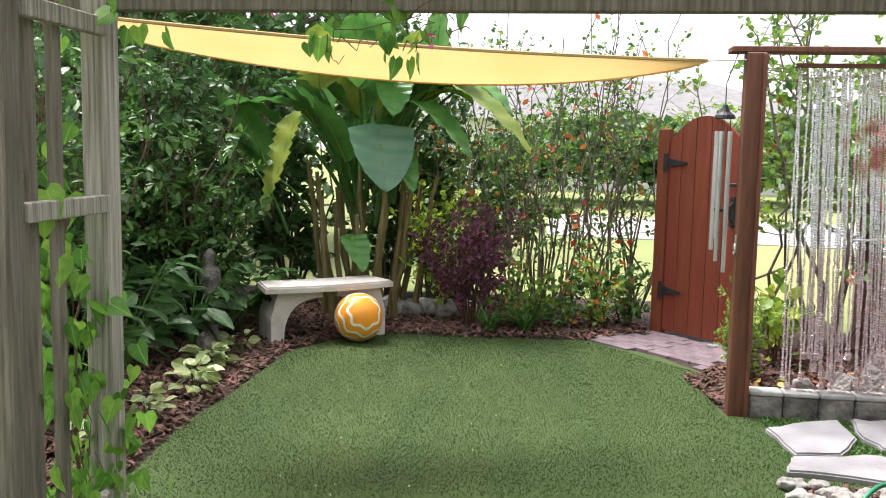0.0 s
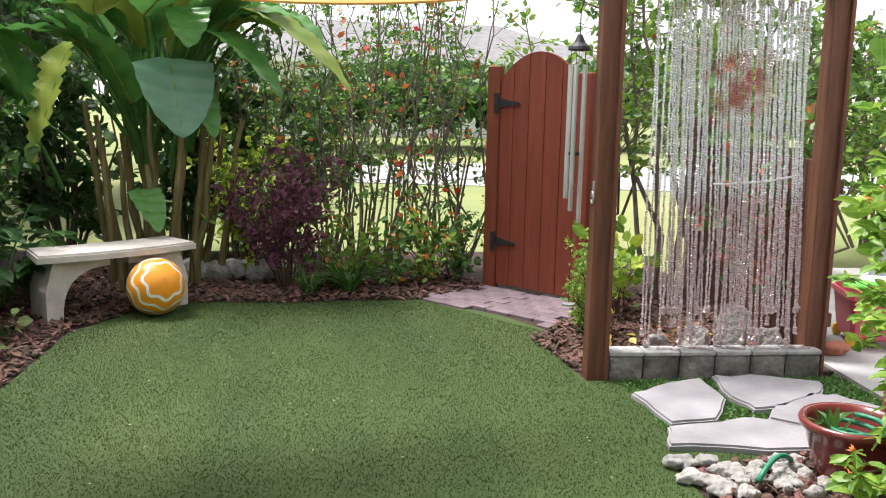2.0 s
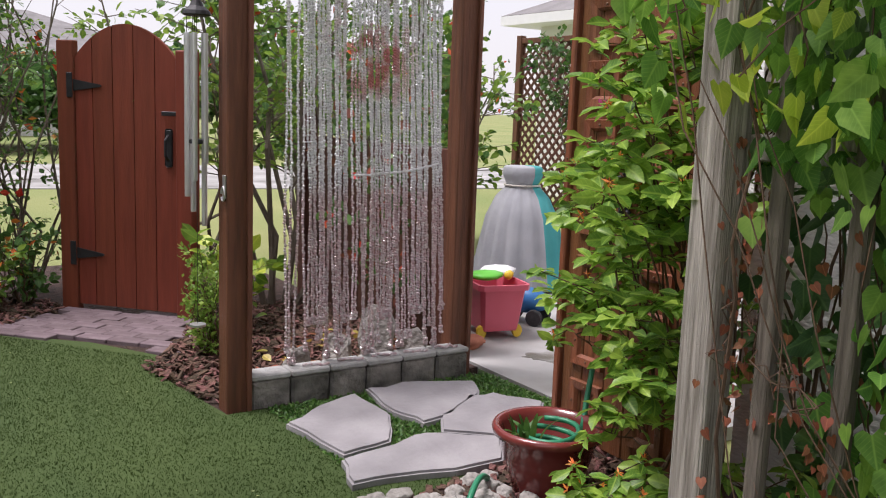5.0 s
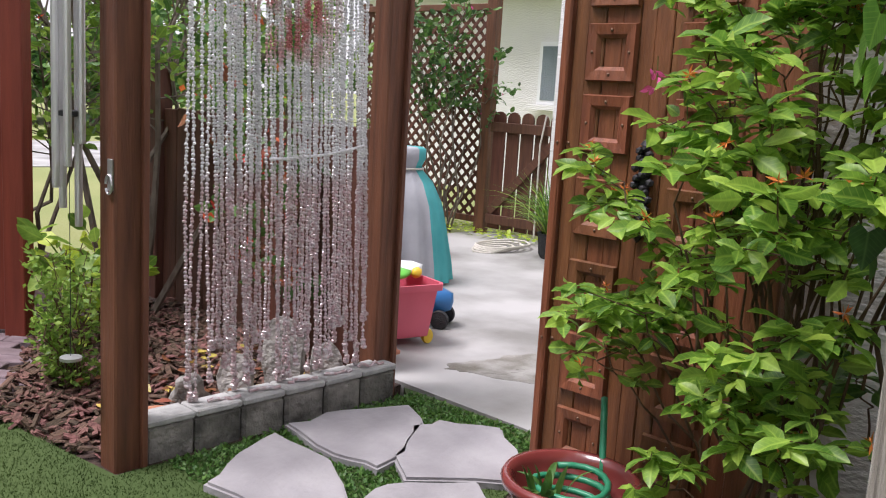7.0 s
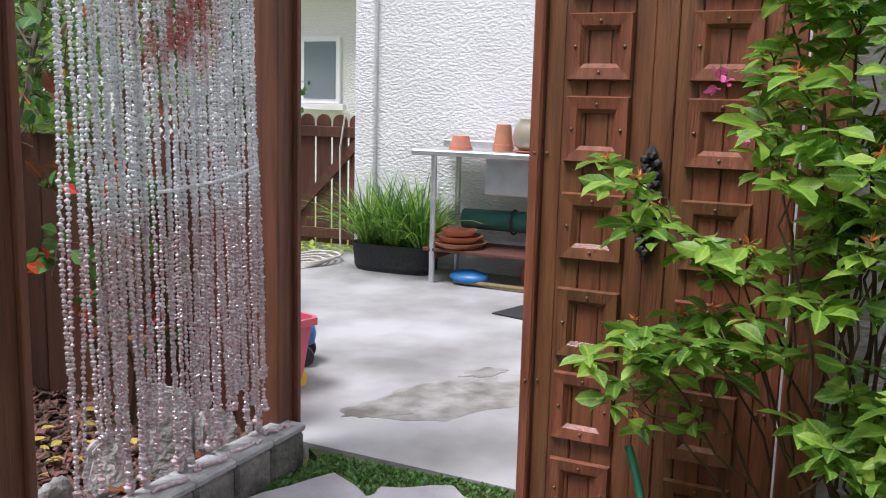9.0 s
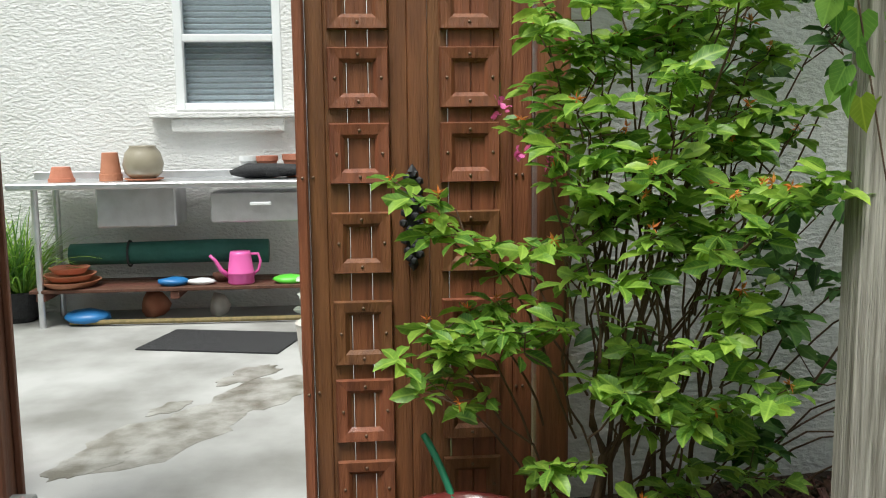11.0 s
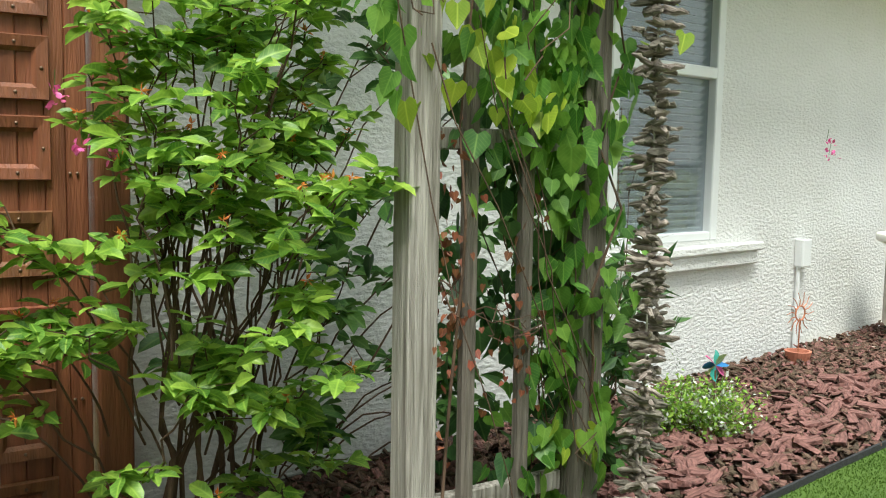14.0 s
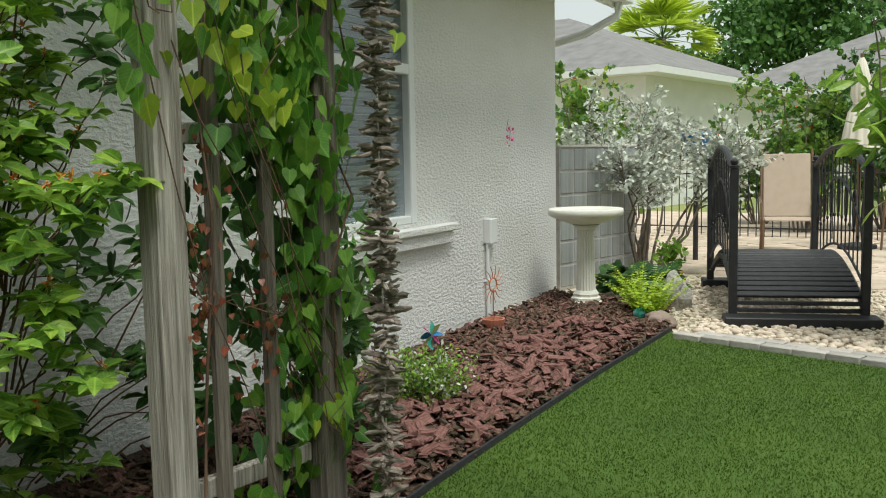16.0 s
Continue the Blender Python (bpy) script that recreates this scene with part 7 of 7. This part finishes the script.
# ---- back patio ----
def sling_chair(m, label="tan sling patio chair with bronze tube frame"):
    t = thing("patio_chair", label, "chair", m, "patio chairs")
    part("seat", box(-0.26, 0.26, -0.24, 0.24, 0.40, 0.42, 0.008), TAN, t)
    b = part("backrest", box(-0.26, 0.26, -0.012, 0.012, 0.0, 0.75, 0.008), TAN, t)
    b.matrix_basis = pose(0, 0.26, 0.42, -14)
    for sx in (-1, 1):
        part("side_rail", tube([(sx * 0.28, -0.30, 0.0), (sx * 0.28, -0.27, 0.40), (sx * 0.28, 0.25, 0.41), (sx * 0.28, 0.45, 1.2)], 0.014, None, 8), BRONZE, t)
        part("back_leg", tube([(sx * 0.28, 0.22, 0.41), (sx * 0.28, 0.36, 0.0)], 0.014, None, 8), BRONZE, t)
        part("armrest", tube([(sx * 0.29, -0.26, 0.40), (sx * 0.30, -0.22, 0.60), (sx * 0.30, 0.30, 0.64)], 0.014, None, 8), BRONZE, t)
    return t


ch = sling_chair(pose(4.50, -7.2, 0, rz=200))
copy_thing(ch, pose(3.3, -8.2, 0, rz=150))
umb = thing("closed_umbrella", "closed cream patio umbrella tied at the middle", "umbrella", pose(3.98, -8.2, 0))
part("pole", tube([(0, 0, 0), (0, 0, 2.3)], 0.022, None, 8), BRONZE, umb)
draped(umb, [(0.20, 1.2), (0.17, 1.4), (0.13, 1.62), (0.07, 1.72), (0.11, 1.82), (0.10, 2.0), (0.05, 2.2), (0.01, 2.28)], 0.06, CREAM, "canopy", 40, 0, 40)
part("tie", tube([(0.075 * math.cos(a), 0.075 * math.sin(a), 1.72) for a in np.linspace(0, 6.28, 14)], 0.012), CREAM, umb)
part("foot", lathe([(0.22, 0), (0.22, 0.05), (0.05, 0.08)], 20), BLACK, umb)
gs = bmesh.new()
rng = np.random.default_rng(261)
for k in range(150):
    x, y = rng.uniform(1.5, 7.2), rng.uniform(-11, -5.0)
    poly = [(x + rng.uniform(0.18, 0.32) * math.cos(a), y + rng.uniform(0.18, 0.32) * math.sin(a)) for a in np.arange(6) * math.tau / 6 + rng.uniform(0, 1)]
    slab(poly, 0.0, 0.006 + 0.003 * rng.random(), gs)
tagged(part("patio_flagstones", gs, PATIO, None), "irregular tan and rust flagstones of the back patio", "flagstones", "", "stuff")
ironf = thing("iron_fence", "low black iron picket fence behind the patio", "fence")
for k in range(46):
    x = 3.0 + k * 0.11
    part("picket", tube([(x, -9.4 + 0.05 * (x - 3), 0), (x, -9.4 + 0.05 * (x - 3), 0.95)], 0.008, None, 5), IRON, ironf)
for z in (0.12, 0.88):
    part("rail", tube([(3.0, -9.4, z), (8.0, -9.15, z)], 0.011, None, 5), IRON, ironf)
hp = thing("blue_hanging_pot", "blue glazed pot standing on a post", "planter", pose(5.2, -6.2, 0))
part("pot_body", lathe([(0.09, 1.13), (0.11, 1.15), (0.15, 1.36), (0.165, 1.38), (0.15, 1.40), (0.12, 1.36), (0.08, 1.2)], 24), BLUE, hp, "", True)
part("stand", tube([(0, 0, 0), (0, 0, 1.13)], 0.03, None, 8), IRON, hp)
fp = thing("potted_herb", "green leafy herb in a terracotta pot", "potted plant", pose(4.62, -4.15, 0))
part("pot_body", lathe([(0.07, 0), (0.075, 0.01), (0.10, 0.13), (0.11, 0.15), (0.095, 0.155), (0.07, 0.05)], 20), TERRA, fp)
rng = np.random.default_rng(262)
part("foliage", leaves("foliage", "oval", rng.normal(0, 0.07, (160, 3)) + (0, 0, 0.28), rng.normal(0, 1, (160, 3)) + (0, 0, 0.6), rng.uniform(0.04, 0.075, 160), L_BRIGHT, rng), L_BRIGHT, fp)
bush("silver_shrub", "silvery-leaved shrub with bare twisting grey stems", (5.15, -4.75, 0), 1.95, 1.0, 18, [("small", 0.065, 8000, L_SILVER, 0.5)], 263, twigs=20, twig_len=0.36, bare=0.60, stem_r=0.016, stem_mat=BARK, lean=(0.05, -0.15))
for k, (x, y, h, sp, m1, m2, n) in enumerate(((6.6, -6.4, 2.3, 0.8, L_BRIGHT, L_MID, 2200), (7.6, -8.8, 2.6, 0.9, L_MID, L_LIME, 2000), (5.2, -10.3, 2.9, 1.0, L_BRIGHT, L_MID, 2600), (4.2, -11.2, 2.9, 1.2, L_MID, L_DARK, 2600), (2.6, -11.0, 3.0, 1.2, L_MID, L_DARK, 2600), (6.2, -11.5, 2.3, 0.9, L_MID, L_BRIGHT, 1800))):
    bush("patio_shrub", "tall leafy green shrub behind the patio", (x, y, 0), h, sp, 14, [("oval", 0.10, n, m1, 0.5), ("oval", 0.09, n // 2, m2, 0.5), ("small", 0.08, 40, L_RED, 0.3)], 270 + k, twigs=13, twig_len=0.40, bare=0.2, stem_r=0.016, stem_mat=BARK, group="shrubs round the back patio")
bush("overhanging_shrub", "leafy shrub with drooping lance leaves by the bridge", (2.24, -2.62, 0), 2.6, 0.50, 12, [("lance", 0.20, 380, L_FIRE, 0.4), ("oval", 0.12, 260, L_BRIGHT, 0.5)], 280, twigs=11, twig_len=0.30, bare=0.5, stem_r=0.014, stem_mat=BARK)

# neighbouring houses
def neighbour(name, x0, x1, y0, y1, eave, ridge, label, rz=0, at=(0, 0)):
    t = thing(name, label, "house", pose(at[0], at[1], 0, rz=rz))
    w = part("wall", box(x0, x1, y0, y1, -0.1, eave, 0.0), STUCCO, t)
    bm = bmesh.new()
    o = 0.5
    mx, my = (x0 + x1) / 2, (y0 + y1) / 2
    h = min(x1 - x0, y1 - y0) / 2
    a = [bm.verts.new(p) for p in ((x0 - o, y0 - o, eave + 0.16), (x1 + o, y0 - o, eave + 0.16), (x1 + o, y1 + o, eave + 0.16), (x0 - o, y1 + o, eave + 0.16))]
    if x1 - x0 > y1 - y0:
        r0, r1 = bm.verts.new((x0 + h, my, ridge)), bm.verts.new((x1 - h, my, ridge))
        fs = ((a[0], a[1], r1, r0), (a[1], a[2], r1), (a[2], a[3], r0, r1), (a[3], a[0], r0))
    else:
        r0, r1 = bm.verts.new((mx, y0 + h, ridge)), bm.verts.new((mx, y1 - h, ridge))
        fs = ((a[0], a[1], r0), (a[1], a[2], r1, r0), (a[2], a[3], r1), (a[3], a[0], r0, r1))
    for f in fs:
        bm.faces.new(f)
    part("roof", bm, SHINGLE, t)
    part("fascia", box(x0 - o, x1 + o, y0 - o, y1 + o, eave, eave + 0.155, 0.0), WHITE, t)
    n = int((x1 - x0) / 3)
    for k in range(n):
        xx = x0 + 1.0 + k * 3
        for yy, s in ((y0, -1), (y1, 1)):
            wi = part("window", box(xx, xx + 1.0, min(yy, yy + s * 0.05), max(yy, yy + s * 0.05) , 0.9, 2.1, 0.0), WHITE, t)
            # pane coloured black for the unlit room behind it
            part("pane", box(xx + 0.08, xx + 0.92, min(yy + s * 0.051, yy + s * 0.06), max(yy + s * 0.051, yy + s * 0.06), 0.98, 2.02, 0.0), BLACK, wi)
    return t


neighbour("neighbour_house", 10.0, 22.0, -24.0, -15.5, 2.9, 5.0, "white stucco neighbour house with grey shingle hip roof")
neighbour("neighbour_house", 4.0, 12.5, -36.0, -27.0, 2.9, 5.3, "white stucco house with grey shingle roof beyond shrubs")
nh = neighbour("neighbour_house", 12.0, 20.0, 5.0, 13.0, 2.8, 5.0, "bright white neighbour house behind the lattice")
nw = part("window", box(11.95, 11.999, 8.75, 9.35, 1.25, 2.1, 0.004), WHITE, nh)
part("pane", box(11.94, 11.9495, 8.81, 9.29, 1.31, 2.04, 0.0), glass, nw)
part("sill", box(11.88, 11.9495, 8.65, 9.45, 1.17, 1.245, 0.004), STUCCO, nw)
neighbour("neighbour_house", -4.0, 12.0, 34.0, 42.0, 2.6, 4.4, "pale neighbour house across the lawn")
structure("driveway", slab([(2.0, 15.5), (16.0, 13.0), (18.0, 18.0), (2.0, 21.0)], -0.08, -0.045), CONCRETE, "pale concrete driveway beyond the garden fence", "driveway")

palm = thing("fan_palm", "tall fan palm, its green crown coloured pale for haze", "tree", pose(14.8, -27.5, 0))
part("trunk", tube([(0, 0, -0.1), (0.1, 0, 2.5), (0, 0, 5.2)], 0.2, 0.14, 10), BARK, palm)
rng = np.random.default_rng(291)
for k in range(26):
    a, e = rng.uniform(0, math.tau), rng.uniform(-0.5, 1.2)
    d = np.array([math.cos(a) * math.cos(e), math.sin(a) * math.cos(e), math.sin(e)])
    hub = np.array([0, 0, 5.2]) + d * 1.0
    side = np.cross(d, (0, 0, 1.0))
    side /= np.linalg.norm(side)
    W = [d * math.cos(b) + side * math.sin(b) + np.array([0, 0, -0.15]) for b in np.linspace(-1.25, 1.25, 19)]
    # lime frond colour carries the haze that pales the distant crown
    fr = part("frond", leaves("frond", "blade", [hub] * 19, W, [1.2] * 19, L_FERN, rng, 0.2), L_FERN, palm)
    part("stalk", tube([(0, 0, 5.2), tuple(hub)], 0.02, 0.012, 4), L_MID, fr)


def far_tree(x, y, h, w, seed, m1=L_DARK, m2=L_MID, label="distant leafy oak tree beyond the houses", size=0.30, n=2600):
    """A broad tree: trunk, limbs, and leaf clumps gathered at the limbs' ends."""
    rng = np.random.default_rng(seed)
    t = thing("tree", label, "tree", pose(x, y, 0), "trees in the distance")
    wood = bmesh.new()
    tube([(0, 0, -0.1), (0.1, 0, h * 0.25), (0, 0.1, h * 0.5)], h * 0.035, h * 0.02, 8, wood)
    ends = []
    for k in range(26):
        a = rng.uniform(0, math.tau)
        e = np.array([math.cos(a) * w * math.sqrt(rng.uniform(0.05, 1)), math.sin(a) * w * math.sqrt(rng.uniform(0.05, 1)), h * rng.uniform(0.35, 1.0)])
        e[:2] *= 1.15 - 0.6 * (e[2] / h - 0.4) ** 2
        tube(bent((0, 0, h * rng.uniform(0.2, 0.5)), e, 0.1 * h, 0.05, 5, rng), h * 0.010, h * 0.003, 5, wood)
        ends.append(e)
    part("trunk", wood, BARK, t)
    ends = np.array(ends)
    for i, m in enumerate((m1, m2)):
        at = ends[rng.integers(0, len(ends), n)] + rng.normal(0, 1, (n, 3)) * np.array([w * 0.20, w * 0.20, h * 0.07])
        at = at[at[:, 2] > h * 0.16]
        c = part("crown" if i == 0 else "leaf_clump", leaves("crown", "oval", at, rng.normal(0, 1, (len(at), 3)), size * rng.uniform(0.6, 1.2, len(at)), m, rng, 0.6), m, t)
        c["kind"] = "stuff"
    return t


# leaves lighter than the default stand in for haze over these trees
for k, (x, y, h, w) in enumerate(((3, -44, 13, 6), (9, -47, 12.5, 6), (15.5, -50, 10, 5), (23, -46, 6.5, 5), (-4, -40, 13, 6), (28, -38, 6, 5), (0.8, -18, 6.5, 2.4))):
    far_tree(x, y, h, w, 300 + k, L_MID, L_FIRE if k == 6 else L_MID, size=0.38 if y < -30 else 0.24, n=5200 if y < -30 else 2600)
for k, (x, y, h, w) in enumerate(((-5, 12, 6, 3.0), (-2.5, 13, 5.5, 2.2), (3, 26, 2.2, 2.4), (8, 27, 2.3, 2.6), (14, 27, 2.3, 2.6), (-9, 8, 7, 3.5), (-6.5, 3, 6, 2.6), (-8, 20, 6, 4))):
    far_tree(x, y, h, w, 320 + k, L_MID, L_DARK, "leafy tree standing beyond the garden bed", 0.22 if y < 15 else 0.34)
for k, (x, y, h) in enumerate(((-0.5, 7.9, 3.1), (0.5, 8.0, 3.0), (1.2, 8.3, 1.9), (-1.6, 8.0, 3.4))):
    bush("screen_shrub", "dense dark shrub behind the paddle leaves", (x, y, 0), h, 0.75, 14, [("oval", 0.12, 1700, L_DARK, 0.5), ("oval", 0.11, 700, L_MID, 0.5)], 340 + k, twigs=13, twig_len=0.4, bare=0.1, stem_r=0.016, stem_mat=BARK, group="dark shrubs behind the bed")
for k, (x, y, h) in enumerate(((6.2, 7.9, 3.0), (7.2, 8.5, 3.2), (5.7, 8.7, 3.3))):
    small_tree("small_tree", "bright leafy small tree behind the patio", (x, y, 0), h, 0.9, 350 + k, [("oval", 0.085, 1300, L_BRIGHT, 0.6), ("oval", 0.08, 700, L_MID, 0.6), ("small", 0.07, 30, L_RED, 0.4)], 6, 24, 0.3, 0.02)

# single bark chips and pebbles at the lawn's edge
bed = bpy.data.objects["planting_bed_house"]
rng = np.random.default_rng(401)
chip_me = []
for k in range(6):
    bm = box(-0.034 - 0.005 * k, 0.034 + 0.003 * k, -0.016, 0.015 + 0.0025 * k, -0.006, 0.006, 0.0)
    for v in bm.verts:
        v.co += Vector(rng.normal(0, 0.005, 3))
    chip_me.append(mesh_of("bark_chip", bm, CHIP))
for k, (x, y) in enumerate(scatter([(3.44, 1.1), (3.60, 0.0), (3.74, -0.9), (3.90, -2.2), (4.5, -2.0), (4.2, 0.0), (3.9, 1.1)], 280, rng)):
    part("bark_chip", chip_me[k % 6], CHIP, bed, at=pose(x, y, 0.062 + 0.01 * rng.random(), rng.normal(0, 16), rng.normal(0, 16), rng.uniform(0, 360)))
bed = bpy.data.objects["gravel_bed"]
peb_me = [mesh_of("pebble", blob((0, 0, 0), (0.030 + 0.004 * k, 0.024, 0.017), 0.25, k, 1), PEBBLE, True) for k in range(5)]
for k, (x, y) in enumerate(scatter([(3.66, -2.25), (2.3, -2.12), (2.3, -2.75), (3.75, -2.7)], 200, rng)):
    part("pebble", peb_me[k % 5], PEBBLE, bed, at=pose(x, y, 0.022 + 0.006 * rng.random(), 0, 0, rng.uniform(0, 360)))
